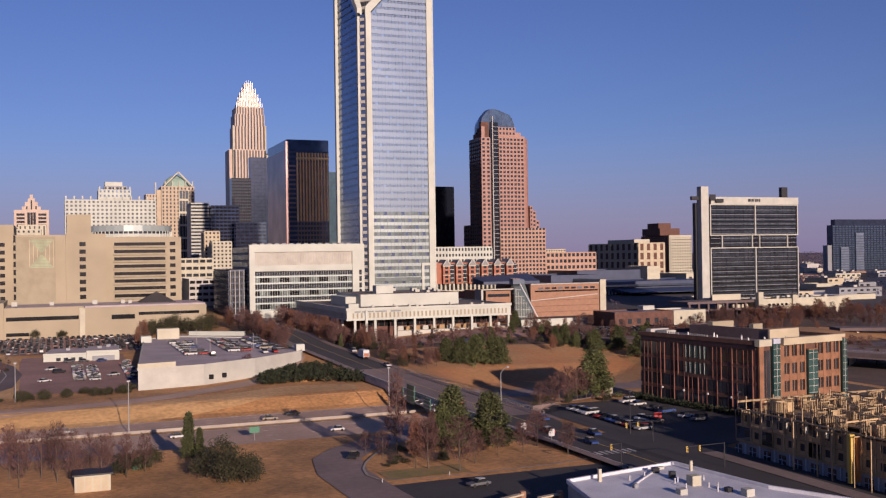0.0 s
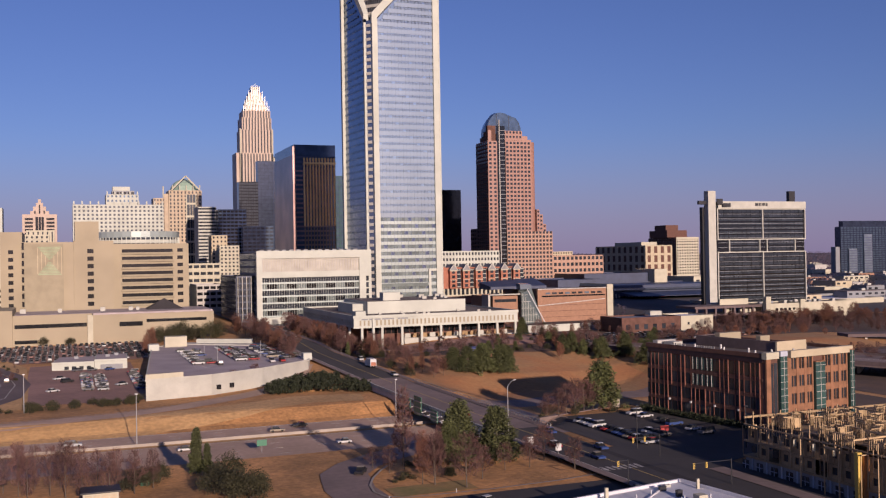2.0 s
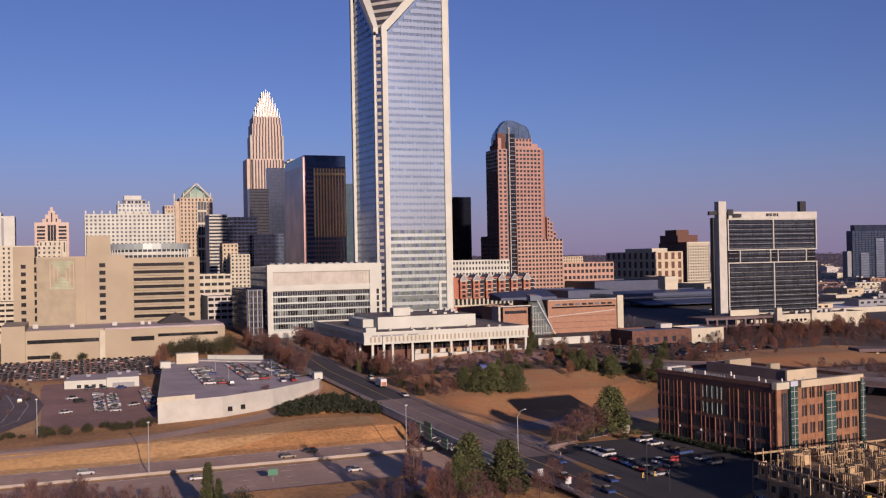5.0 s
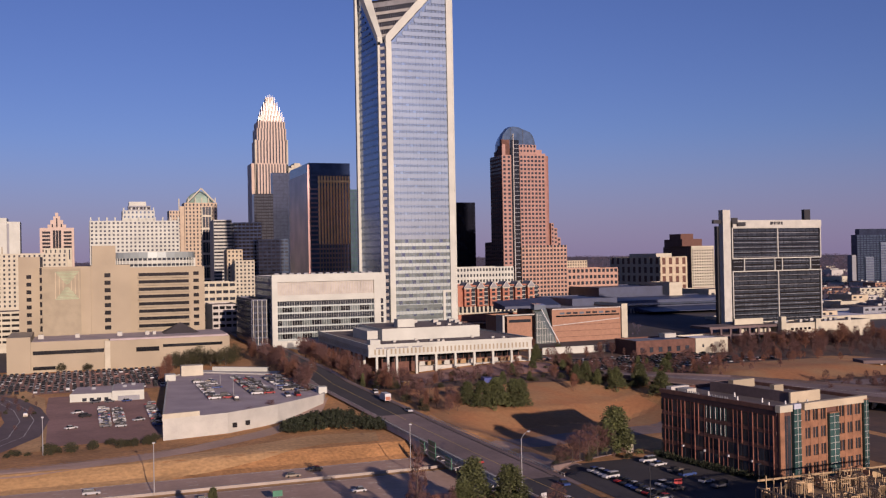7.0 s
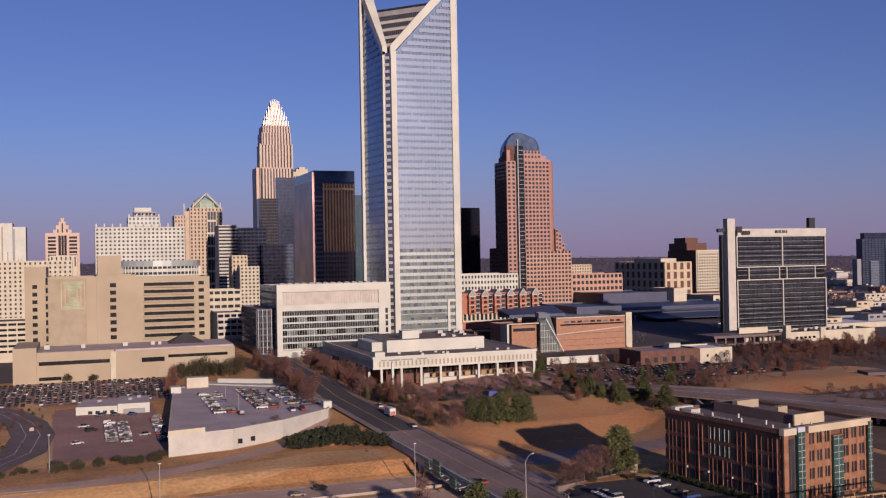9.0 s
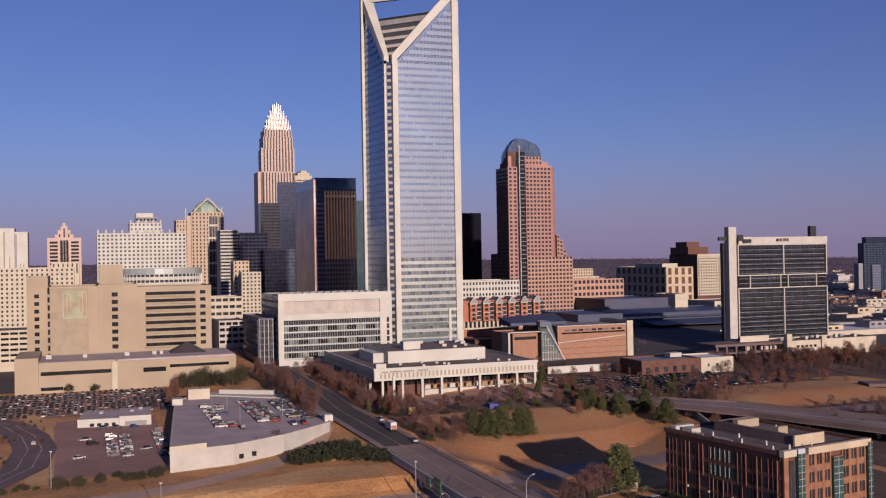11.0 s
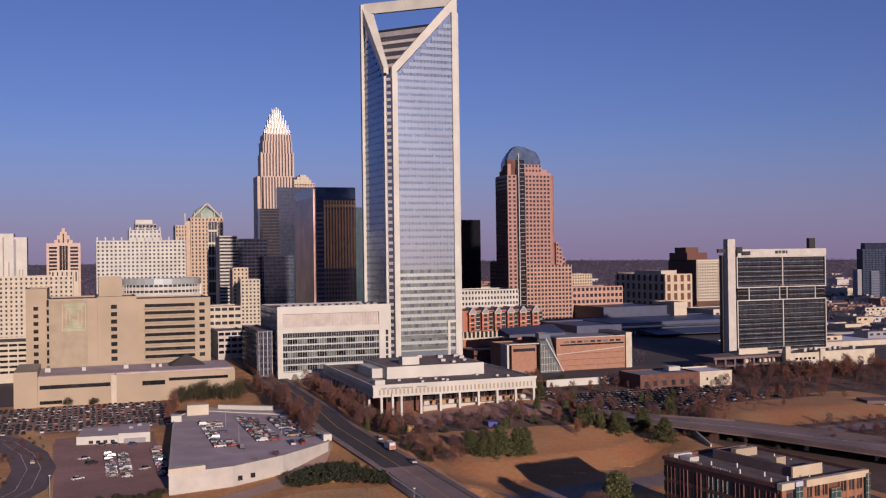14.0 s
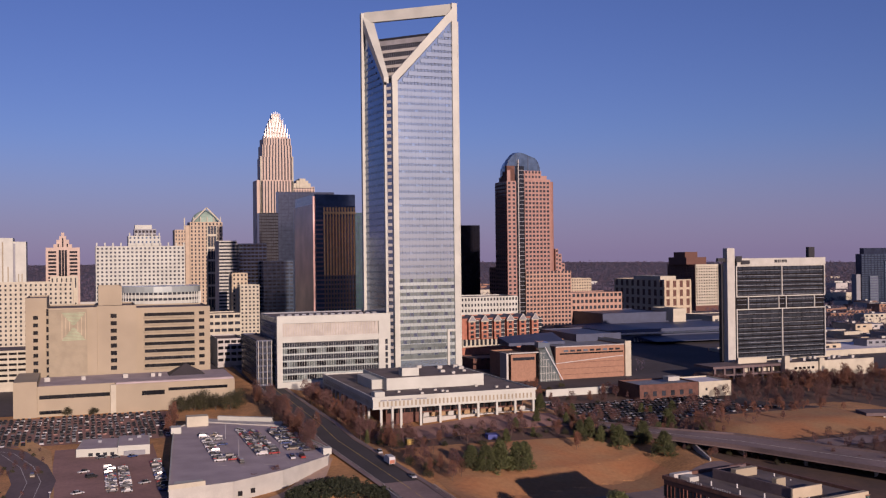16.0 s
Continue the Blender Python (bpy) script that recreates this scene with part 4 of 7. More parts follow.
def towers():
    def tower(name, label, x0, x1, y0, y1, z1, wall, glass, f=None, l=None, r=None, z0=None, category="office building", roof=None, single=True, proud=0.5):
        zb = land((x0 + x1) / 2, (y0 + y1) / 2) - 0.3 if z0 is None else z0
        t = thing(name, label, category, ((x0 + x1) / 2, (y0 + y1) / 2, zb))
        body(t, x0, x1, y0, y1, zb, z1, wall, roof)
        for face, spec in (("f", f), ("l", l), ("r", r)):
            if spec:
                cols, rows, wf, hf = spec
                a = (x0, x1) if face == "f" else (y0, y1)
                plane = {"f": y0, "l": x0, "r": x1}[face]
                facade(t, face, a[0], a[1], plane, max(zb, 4), z1 - 1.2, cols, rows, wf, hf, wall, glass, proud, single)
        return t

    # left-hand background
    t = tower("apartment_tower", "white apartment tower with a grid of windows and pinnacled parapet", 8.6, 86.3, 935, 975, 90.3, M["white"], M["glass_hotel"], f=(21, 24, 0.5, 0.52))
    for i in range(12):
        part("pinnacle", Geo().box(9 + i * 6.9, 10.2 + i * 6.9, 934.4, 936, 90.3, 93.4), M["white"], t)
    body(t, 37, 65, 940, 968, 90.3, 99.8, M["white"], name="upper_wall")
    facade(t, "f", 37, 65, 940, 91, 99, 8, 2, 0.45, 0.5, M["white"], M["glass_blue"], 0.4)
    for i in range(5):
        part("pinnacle", Geo().box(37.5 + i * 6.5, 38.6 + i * 6.5, 939.4, 941, 99.8, 102.4), M["white"], t)
    t = tower("rooftop_block", "dark set-back tower top with a pale cap", 45.3, 66, 1010, 1030, 108, M["grey"], M["glass_black"], f=(6, 24, 0.7, 0.6), category="tower")
    part("cap", Geo().box(46, 62, 1012, 1026, 108, 112), M["white"], t)
    tower("apartment_block", "cream apartment block with regular windows", -100, -9.6, 830, 870, 61, M["cream"], M["glass_dark"], f=(25, 16, 0.4, 0.5))
    tower("apartment_block", "cream apartment stair block", -27, -6, 850.5, 872, 65, M["cream"], M["glass_dark"], f=(6, 3, 0.3, 0.4))
    t = tower("apartment_tower", "tall white slab apartment tower with narrow dark slots", -110, -73.5, 1160, 1190, 103, M["white"], M["glass_dark"])
    body(t, -73.4, -60.4, 1162, 1190, 0, 99, M["white"])
    part("slot", Geo().box(-73.4, -71.2, 1161.7, 1162, 40, 97), M["grey"], t)
    for xa, xb, z in ((-92, -89.5, 97), (-84.5, -83, 99), (-79, -77.8, 72), (-68.6, -67.6, 64), (-65.2, -64.2, 64)):
        part("slot", Geo().box(xa, xb, 1159.7 if xb < -73.5 else 1161.7, 1160 if xb < -73.5 else 1162, 35, z), M["tan_dark"], t)
    tower("parking_deck", "cream parking structure with open slots", -80, -34, 640, 680, 24.5, M["cream"], M["glass_black"], f=(9, 6, 0.86, 0.45), category="parking structure")
    t = tower("old_tower", "old rose stone tower with a dark central bay and stepped gable", -41, -5.6, 1170, 1200, 92.3, M["rose"], M["glass_black"])
    for xa, xb in ((-38.4, -30.2), (-16.4, -8.2)):
        for k in range(13):
            part("window_band", Geo().box(xa, xb, 1169.7, 1170, 38 + k * 4.0, 40.4 + k * 4.0), M["glass_black"], t)
    part("centre_bay", Geo().box(-27.6, -19.0, 1169.5, 1170, 20, 89.5), M["glass_black"], t, "tall dark glazed bay")
    for x in (-24.9, -22.0):
        part("bay_rib", Geo().box(x, x + 0.5, 1169.2, 1169.5, 20, 89.5), M["rose"], t)
    for w, z0, z1 in ((9.6, 92.3, 96), (6.6, 96, 101), (3.6, 101, 105), (1.6, 105, 109)):
        part("gable_step", Geo().box(-23.3 - w, -23.3 + w, 1171, 1178, z0, z1), M["rose"], t)
    for x in (-28, -23.3, -18.6):
        part("gable_light", Geo().box(x - 0.7, x + 0.7, 1170.6, 1171, 93, 96.5 if x != -23.3 else 103), M["glass_black"], t)

    # silver curved office behind the tan complex
    t = thing("curved_office", "silver office block with a bowed banded front", "office building", (50, 715, 0))
    def bow(a, r):
        return (49.5 + 27.5 * math.sin(a), 722 - r * math.cos(a))
    arc = [bow(math.pi * (i / 14 - 0.5), 22) for i in range(15)]
    part("wall", Geo().prism(arc + [(77, 745), (22, 745)], 0, 59), M["glass_hotel"], t)
    arc2 = [bow(math.pi * (i / 14 - 0.5), 22.6) for i in range(15)]
    for k in range(13):
        z = 4.6 + k * 3.9
        part("band", Geo().prism(arc2 + [(77.4, 744), (21.6, 744)], z, z + 2.2), M["white"], t)
    part("crown_band", Geo().prism(arc2 + [(77.4, 744), (21.6, 744)], 55.2, 59.3), M["spandrel"], t, "silver roof band")
    for i in range(27):
        x, y = bow(math.pi * ((i + 0.5) / 27 - 0.5), 22.7)
        part("mullion", Geo().box(x - 0.28, x + 0.28, y - 0.2, y + 0.3, 30, 55.2), M["white"], t)

    # domed tower
    t = tower("domed_tower", "rose-brown stone tower with a green glazed dome", 117, 155, 1200, 1235, 122, M["rose_stone"], M["glass_dark"], f=(9, 26, 0.42, 0.6))
    part("centre_glass", Geo().box(137.6, 147.4, 1198.9, 1199.4, 20, 117), M["glass_hotel"], t, "tall glazed centre bay")
    for x in (136.4, 147.4):
        part("centre_pier", Geo().box(x, x + 1.2, 1198.2, 1199.4, 20, 118), M["cream"], t)
    for k in range(6):
        part("centre_band", Geo().box(137.6, 147.4, 1198.5, 1198.9, 30 + k * 15, 32.4 + k * 15), M["cream"], t)
    for x in (141, 144.2):
        part("centre_bar", Geo().box(x - 0.25, x + 0.25, 1198.6, 1198.9, 20, 117), M["rose_stone"], t)
    # black strip set on the front in place of a recess and its shade
    part("recess", Geo().box(149.6, 152.2, 1199.0, 1199.4, 20, 96), M["glass_black"], t)
    part("shoulder", Geo().box(112, 118, 1203, 1206, 5, 118), M["rose_stone"], t)
    part("pinnacle", Geo().box(110.6, 111.8, 1205, 1206.2, 113, 127), M["cream"], t)
    body(t, 100, 117, 1206, 1235, 5, 113, M["rose_stone"], name="side_wall")
    facade(t, "f", 100, 117, 1206, 10, 112, 5, 22, 0.45, 0.55, M["rose_stone"], M["glass_dark"], 0.4, single=False)
    g = Geo()
    for k in range(4):
        a0, a1 = k * math.pi / 10, (k + 1) * math.pi / 10
        r0, r1 = 16.5 * math.cos(a0 * 1.15), 16.5 * math.cos(a1 * 1.15)
        g.tube((136.5, 1217, 122 + 15.5 * math.sin(a0)), (136.5, 1217, 122 + 15.5 * math.sin(a1)), max(r0, .5), max(r1, .4), 12)
    dome = part("dome", g, M["copper"], t)
    g = Geo()
    for i in range(5):
        x = 121 + i * 7.8
        g.box(x, x + 1.0, 1199, 1200.5, 122, 128)
    g.beam((120, 1199.5, 122), (136.5, 1199.5, 139), 1.4).beam((153, 1199.5, 122), (136.5, 1199.5, 139), 1.4)
    part("rib_frame", g, M["cream"], dome)

    t = tower("banded_tower", "office tower with pale stone bands", 139.7, 159.6, 1115, 1150, 98, M["concrete_light"], M["glass_dark"], f=(1, 24, 1.0, 0.5))
    tower("glass_office", "blue glass office tower", 157.4 + 2.3, 190, 1100, 1140, 94.5, M["glass_blue"], M["glass_black"], f=(7, 22, 0.86, 0.6))
    tower("glass_office", "dark blue glass office block", 183, 216, 1080, 1095, 75, M["glass_blue"], M["glass_dark"], f=(7, 17, 0.8, 0.5))
    tower("small_tower", "narrow yellow-tan stone tower with small windows", 137.6, 152.7, 995, 1015, 63.5, M["beige"], M["glass_dark"], f=(4, 14, 0.45, 0.5), l=(5, 14, 0.45, 0.5))
    tower("small_tower", "narrow cream tower with regular windows", 139.5, 157.8, 955, 975, 52.5, M["cream"], M["glass_dark"], f=(5, 13, 0.5, 0.5), l=(5, 13, 0.5, 0.5))
    tower("small_block", "white terraced low block", 86, 111, 760, 790, 36.5, M["cream"], M["glass_dark"], f=(5, 6, 0.8, 0.45))
    tower("small_block", "dark low block with a pale side", 86, 104, 700, 740, 22, M["concrete"], M["glass_black"], f=(4, 4, 0.8, 0.5))

    # spired tower
    t = tower("spired_tower", "tallest stone tower with stepped shoulders and a bright spiked crown", 230.5, 275.8, 1373, 1412, 187, M["rose"], M["glass_dark"], f=(11, 42, 0.42, 1.0), category="skyscraper", z0=8, single=False, proud=1.0)
    body(t, 225.5, 230.4, 1377, 1412, 8, 187, M["rose"], name="shoulder")
    for x0, x1, ya, z0, z1 in ((232.0, 275.2, 1374.5, 187, 219), (233.5, 274.6, 1376, 219, 236), (235.5, 273.5, 1377.5, 236, 246)):
        body(t, x0, x1, ya, 1410, z0, z1, M["rose"], name="setback")
        facade(t, "f", x0, x1, ya, z0, z1, 10, max(2, int((z1 - z0) / 4.4)), 0.42, 1.0, M["rose"], M["glass_dark"], 0.9, single=False)
    part("corner_fin", Geo().box(229.8, 231.6, 1372, 1374, 120, 220), M["cream"], t)
    part("corner_fin", Geo().box(274.4, 276.2, 1372, 1374, 120, 220), M["cream"], t)
    # crown of tiers ringed by upright spikes, swelling then drawing in
    for i, (w, za, zb) in enumerate(((17.6, 244, 252), (15.4, 252, 259), (12.6, 259, 266), (9.4, 266, 273), (5.8, 273, 281))):
        g = Geo().box(254.4 - w * 0.86, 254.4 + w * 0.86, 1380 + i * 1.5, 1408 - i * 1.5, za - 2, zb)
        tier = part("crown_tier", g, M["rose"], t)
        for q in np.linspace(-w, w, 9 - i):
            h = zb + 4.0 - 3.0 * abs(q) / w
            part("spike", Geo().tube((254.4 + q, 1378.5 + i * 1.5, za - 4), (254.4 + q, 1378.5 + i * 1.5, h), 0.7, 0.35, 5), M["spike"], tier, "bright metal spike")
    tower("dark_tower", "plain dark glass tower in shade", 199, 222, 1200, 1215, 133, M["glass_black"], M["glass_dark"], f=(8, 34, 0.85, 0.6), category="skyscraper")
    t = tower("arched_tower", "pale tower with an arched stepped top", 297, 330, 1480, 1510, 186, M["rose"], M["glass_dark"], f=(8, 40, 0.5, 0.6), z0=8, single=False)
    for i, (w, z) in enumerate(((13, 191), (9, 195), (4.5, 198))):
        part("crown_tier", Geo().box(311 - w, 311 + w, 1479 - i, 1508 - i, 184, z), M["cream"], t)

    # dark finned tower and its neighbours
    tower("blue_tower", "blue mirror-glass office tower", 224.5, 296, 1215, 1228, 160, M["glass_navy"], M["glass_navy"], f=(16, 36, 0.92, 0.75), category="skyscraper")
    t = thing("finned_tower", "black office tower with gold vertical fins and a brown flank", "skyscraper", (185, 790, 2))
    body(t, 168.2, 201.5, 757.5, 830, 2, 127.6, M["glass_blue"])
    part("flank", Geo().box(167.6, 168.2, 760, 830, 2, 120), M["flank"], t, "brown reflective flank")
    part("corner_pier", Geo().box(167.2, 169.4, 756.6, 759, 2, 126), M["flank"], t)
    for i in range(11):
        x = 176.5 + i * 2.4
        # one fin in two tones: gold paints the sunlit top, dark the shaded foot
        part("fin", Geo().prism([(x - 0.8, 757.5), (x + 0.15, 756.5), (x + 0.8, 757.5)], 64, 117.5), M["gold"], t, "gilded vertical fin")
        part("lower_fin", Geo().box(x - 0.4, x + 0.4, 756.9, 757.5, 20, 64), M["fin_shade"], t)
    part("fin_beam", Geo().box(175.5, 201.6, 756.4, 757.5, 112.4, 114.0), M["gold"], t)
    for k in range(28):
        part("floor_line", Geo().box(169.4, 201.5, 757.25, 757.5, 20 + k * 3.6, 21.4 + k * 3.6), M["flank"] if k < 25 else M["hall_blue"], t)
    tower("teal_sliver", "pale teal glass tower", 262, 285, 1000, 1030, 124.4, M["glass_green"], M["glass_blue"], f=(6, 28, 0.8, 0.6))
    t = tower("black_tower", "plain black glass tower", 391.2, 411.8, 1014, 1045, 111.8, M["glass_black"], M["glass_black"], f=(7, 26, 0.9, 0.7))
    body(t, 386, 391.1, 1018, 1045, 2, 114.5, M["dark"], name="side_wall")

    # pink granite tower with a rounded glass crown
    g1 = M["granite"]
    t = thing("granite_tower", "pink granite tower with stepped flanks and a rounded blue glass crown", "skyscraper", (417, 910, -1))
    zb = -1
    body(t, 388.8, 398.5, 885, 914, zb, 151, g1)
    # flank and its steps use a dark brick tone to paint granite in shade
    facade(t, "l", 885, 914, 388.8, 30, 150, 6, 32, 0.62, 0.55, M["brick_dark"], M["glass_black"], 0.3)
    facade(t, "f", 388.8, 398.5, 885, 6, 150, 2, 36, 0.55, 0.55, g1, M["glass_dark"], 0.5, skip=lambda i, j: False)
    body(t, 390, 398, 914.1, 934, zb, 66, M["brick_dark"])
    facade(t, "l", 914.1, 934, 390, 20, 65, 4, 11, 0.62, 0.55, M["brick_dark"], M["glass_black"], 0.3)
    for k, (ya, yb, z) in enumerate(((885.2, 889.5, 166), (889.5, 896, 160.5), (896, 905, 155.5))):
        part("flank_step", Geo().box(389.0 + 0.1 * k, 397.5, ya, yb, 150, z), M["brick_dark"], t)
    part("pier_top", Geo().box(389.2, 392.6, 884.6, 885.2, 150, 161.5), g1, t)
    bay = part("glass_bay", Geo().box(398.5, 407.6, 885.6, 907, zb, 166), M["glass_black"], t, "dark glass bay running up the front")
    part("bay_rib", Geo().box(400.9, 401.7, 884.9, 885.6, zb, 172), M["concrete"], bay, "pale metal rib")
    for k in range(38):
        part("bay_bar", Geo().box(402.2, 407.6, 885.4, 885.6, 6 + k * 4.2, 6.5 + k * 4.2), M["grey"], bay)
    # right-hand shaft with a rounded corner
    bend = [(435.0 + 6.1 * math.sin(a), 891.2 - 6.1 * math.cos(a)) for a in (math.pi / 2 * q / 6 for q in range(7))]
    part("shaft", Geo().prism([(407.6, 885), *bend, (441.1, 915), (407.6, 915)], zb, 150.9), g1, t)
    facade(t, "f", 407.6, 435.0, 885, 62, 150.5, 7, 22, 0.64, 0.56, g1, M["glass_dark"], 0.5)
    for q in range(1, 6, 2):
        (xa, ya), (xb, yb) = bend[q - 1], bend[q + 1]
        run_facade(t, (xa, ya), (xb, yb), 62, 150.5, 1, 22, 0.5, 0.5, g1, M["glass_dark"], 0.3)
    for x1, ya, z in ((436.7, 886.5, 153.1), (432.4, 885.8, 156.6), (426.3, 885.3, 161.4)):
        part("crown_step", Geo().box(407.6, x1, ya, 910, 150.8, z), g1, t)
    facade(t, "f", 408, 426, 885.3, 152, 161, 5, 2, 0.55, 0.5, g1, M["glass_dark"], 0.3)
    for xa, xb, ya, z in ((441.2, 444.2, 886, 84), (444.25, 448.2, 886.5, 79), (448.25, 451.9, 887, 69.5), (451.95, 457.3, 888, 62)):
        body(t, xa, xb, ya, 938, zb, z, g1)
        facade(t, "f", xa, xb, ya, 34, z - 1.2, 1, int((z - 34) / 4), 0.6, 0.5, g1, M["glass_dark"], 0.4)
    facade(t, "f", 407.6, 457.3, 884.4, 6, 62, 13, 14, 0.66, 0.58, M["granite_pale"], M["glass_dark"], 0.6)
    # vaulted glass crown, lopsided as seen from the front
    arc = [(389.1, 158), (389.4, 166), (391.2, 171), (395.9, 176.6), (399.5, 178.6), (403.2, 179.3), (408, 178.5), (412.3, 176.8), (420.3, 174), (423.4, 170), (425.2, 165), (426.0, 158)]
    k = len(arc)
    g = Geo()
    g.v = [(x, 886.2, z) for x, z in arc] + [(x, 893, z + 0.8) for x, z in arc] + [(x + 1, 904, z - 3) for x, z in arc]
    g.f = [tuple(range(k)), tuple(range(3 * k - 1, 2 * k - 1, -1))] + [(r * k + i + 1, r * k + i, r * k + k + i, r * k + k + i + 1) for r in (0, 1) for i in range(k - 1)]
    crown = part("crown", g, M["glass_blue"], t, "rounded blue glass crown")
    for i in (2, 4, 7, 9):
        x, z = arc[i]
        part("crown_rib", Geo().beam((x, 886.0, 158), (x, 886.0, z - 0.4), 0.4), M["hall_blue"], crown)
    # base blocks to its right
    tower("granite_annex", "long pink granite block with square windows", 459.2, 545, 936, 975, 37.5, M["granite_pale"], M["glass_dark"], f=(17, 5, 0.66, 0.55))
    tower("small_block", "small tan tower block", 672, 705, 1300, 1330, 43, M["beige"], M["glass_dark"], f=(8, 9, 0.5, 0.5))

    # brick row with gabled bays
    t = thing("brick_apartments", "red brick apartment block with gabled glazed bays", "apartment building", (300, 720, -2))
    body(t, 269.9, 332.5, 702, 745, -3, 30, M["brick_red"])
    facade(t, "f", 269.9, 332.5, 702, 8, 14, 18, 1, 0.6, 0.8, M["cream"], M["glass_dark"], 0.8)
    for i in range(6):
        x = 274 + i * 10.6
        part("bay", Geo().box(x, x + 5.6, 698.5, 702, 14, 28), M["brick_red"], t)
        for k in range(4):
            pane(t, "f", x + 2.8, 698.5, 16.2 + k * 3.4, 2.6, 2.2, M["glass_dark"])
            pane(t, "f", x + 8.1, 702, 16.2 + k * 3.4, 2.6, 2.2, M["glass_dark"])
        g = Geo().prism([(x - 0.4, 698), (x + 6, 698), (x + 6, 703), (x - 0.4, 703)], 28, [28, 28, 28.1, 28.1])
        n = len(g.v)
        g.v += [(x - 0.4, 698, 28.1), (x + 6, 698, 28.1), (x + 2.8, 698, 32.5), (x - 0.4, 712, 28.1), (x + 6, 712, 28.1), (x + 2.8, 712, 32.5)]
        g.f += [(n, n + 1, n + 2), (n + 1, n + 4, n + 5, n + 2), (n, n + 2, n + 5, n + 3)]
        gable = part("gable", g, M["block_grey"], t, "glazed gable with pale edges")
        part("gable_edge", Geo().beam((x - 0.4, 697.9, 28.2), (x + 2.8, 697.9, 32.6), 0.5).beam((x + 6, 697.9, 28.2), (x + 2.8, 697.9, 32.6), 0.5), M["concrete_light"], gable)
        part("bay_band", Geo().box(x - 0.2, x + 5.8, 698.2, 698.5, 27.2, 28), M["cream"], t)
        part("bay_band", Geo().box(x - 0.2, x + 5.8, 698.2, 698.5, 20.4, 20.8), M["cream"], t)
        part("glass_strip", Geo().box(x + 6.2, x + 10.0, 701.5, 701.9, 14.5, 29), M["glass_hotel"], t, "tall glazed strip")
        for q in range(5):
            part("strip_bar", Geo().box(x + 6.2, x + 10.0, 701.3, 701.5, 15 + q * 3.2, 15.5 + q * 3.2), M["concrete_light"], t)
    tower("flat_block", "white flat-roofed block with regular openings", 296, 351.7, 780, 820, 43, M["white"], M["glass_dark"], f=(19, 8, 0.55, 0.5))
    tower("brick_wing", "dark brick low wing", 262, 300, 660, 690, 3.5, M["brick_dark"], M["glass_dark"], f=(8, 2, 0.5, 0.5))

    # brick museum
    t = thing("museum", "broad reddish brick museum with a slanted glass entrance", "museum", (312, 620, -8))
    body(t, 300, 353, 603, 660, -8, 15.5, M["brick_tan"], M["grey"])
    body(t, 353.05, 357.7, 601.5, 660, -8, 17.4, M["cream"], name="end_wall")
    body(t, 266.8, 285, 603, 640, -8, 11.5, M["brick_tan"])
    part("end_fin", Geo().box(262.6, 264.0, 601, 612, -8, 12.6), M["concrete_light"], t)
    part("canopy", Geo().box(264, 286, 600.5, 603, 12.2, 12.9), M["concrete_light"], t)
    part("strip_window", Geo().box(268, 284, 602.8, 603, 7.4, 9.4), M["glass_dark"], t)
    part("skylight", Geo().prism([(285.5, 600), (294, 600), (294, 606), (285.5, 606)], 15.6, [19.2, 18.6, 19.4, 19.8]), M["glass_mid"], t, "pale blue glass skylight")
    part("glass_entrance", Geo().prism([(286, 599), (301, 599), (297, 606), (287, 606)], -8, [13, -6, 16, 16]), M["glass_teal"], t, "slanted green glass entrance")
    part("slanted_rail", Geo().beam((290, 598.6, 16), (303, 598.6, -7), 0.5), M["sign_white"], t)
    for k in range(5):
        part("glass_bar", Geo().beam((286, 598.7, -6 + k * 4.5), (300 - k * 2.4, 598.7, -6 + k * 4.5), 0.25), M["concrete_light"], t)
    for k in range(7):
        part("glass_bar", Geo().beam((287 + k * 1.9, 598.75, -8), (287 + k * 1.9, 598.75, 13 - k * 2.6), 0.2), M["concrete"], t)
    part("strip_window", Geo().box(303, 352, 602.8, 603, 9.8, 10.8), M["glass_black"], t)
    part("roof_wedge", Geo().prism([(275, 625), (318, 625), (318, 645), (275, 645)], 15, [17, 17, 22, 20]), M["hall_blue"], t)
    part("parapet_line", Geo().box(300, 353, 602.6, 603, 14.9, 15.5), M["concrete"], t)
    for i in range(9):
        part("clerestory", Geo().box(306 + i * 5.0, 309.4 + i * 5.0, 602.7, 602.98, 11.6, 12.9), M["glass_dark"] if i % 3 else M["glass_mid"], t)
    for k in range(3):
        part("brick_course", Geo().box(303, 352.8, 602.88, 603, -4 + k * 4.0, -3.75 + k * 4.0), M["brick_dark"], t)
    part("stripe", Geo().beam((300, 602.7, 4), (352, 602.7, 7.5), 0.2, 0.5), M["concrete"], t)
    g = Geo().box(262, 318, 540, 541, -9.5, -4.0)
    solid("white_wall", g, M["white"], "long low white wall beside the lot", "wall", "structure")

    # arena / convention hall behind
    # hall roofs and walls painted dark blue for the shade on them
    t = thing("convention_hall", "broad low grey hall with flat layered roofs", "convention centre", (560, 900, -4))
    body(t, 486, 560, 872, 940, -4, 18.6, M["hall_blue"], M["hall_blue"])
    body(t, 430, 640, 780, 868, -5, 9.5, M["hall_blue"], M["hall_blue"])
    part("brim", Geo().box(428, 642, 776, 780, 5.2, 7.0), M["glass_side"], t, "long blue-grey roof edge")
    for i in range(12):
        part("fin", Geo().box(466 + i * 3.4, 467 + i * 3.4, 778.5, 780, -12, 2.0), M["concrete"], t)
    part("banner", Geo().box(512, 522, 776.4, 776.6, -8, 0), M["red"], t, "red banner on the dark wall")
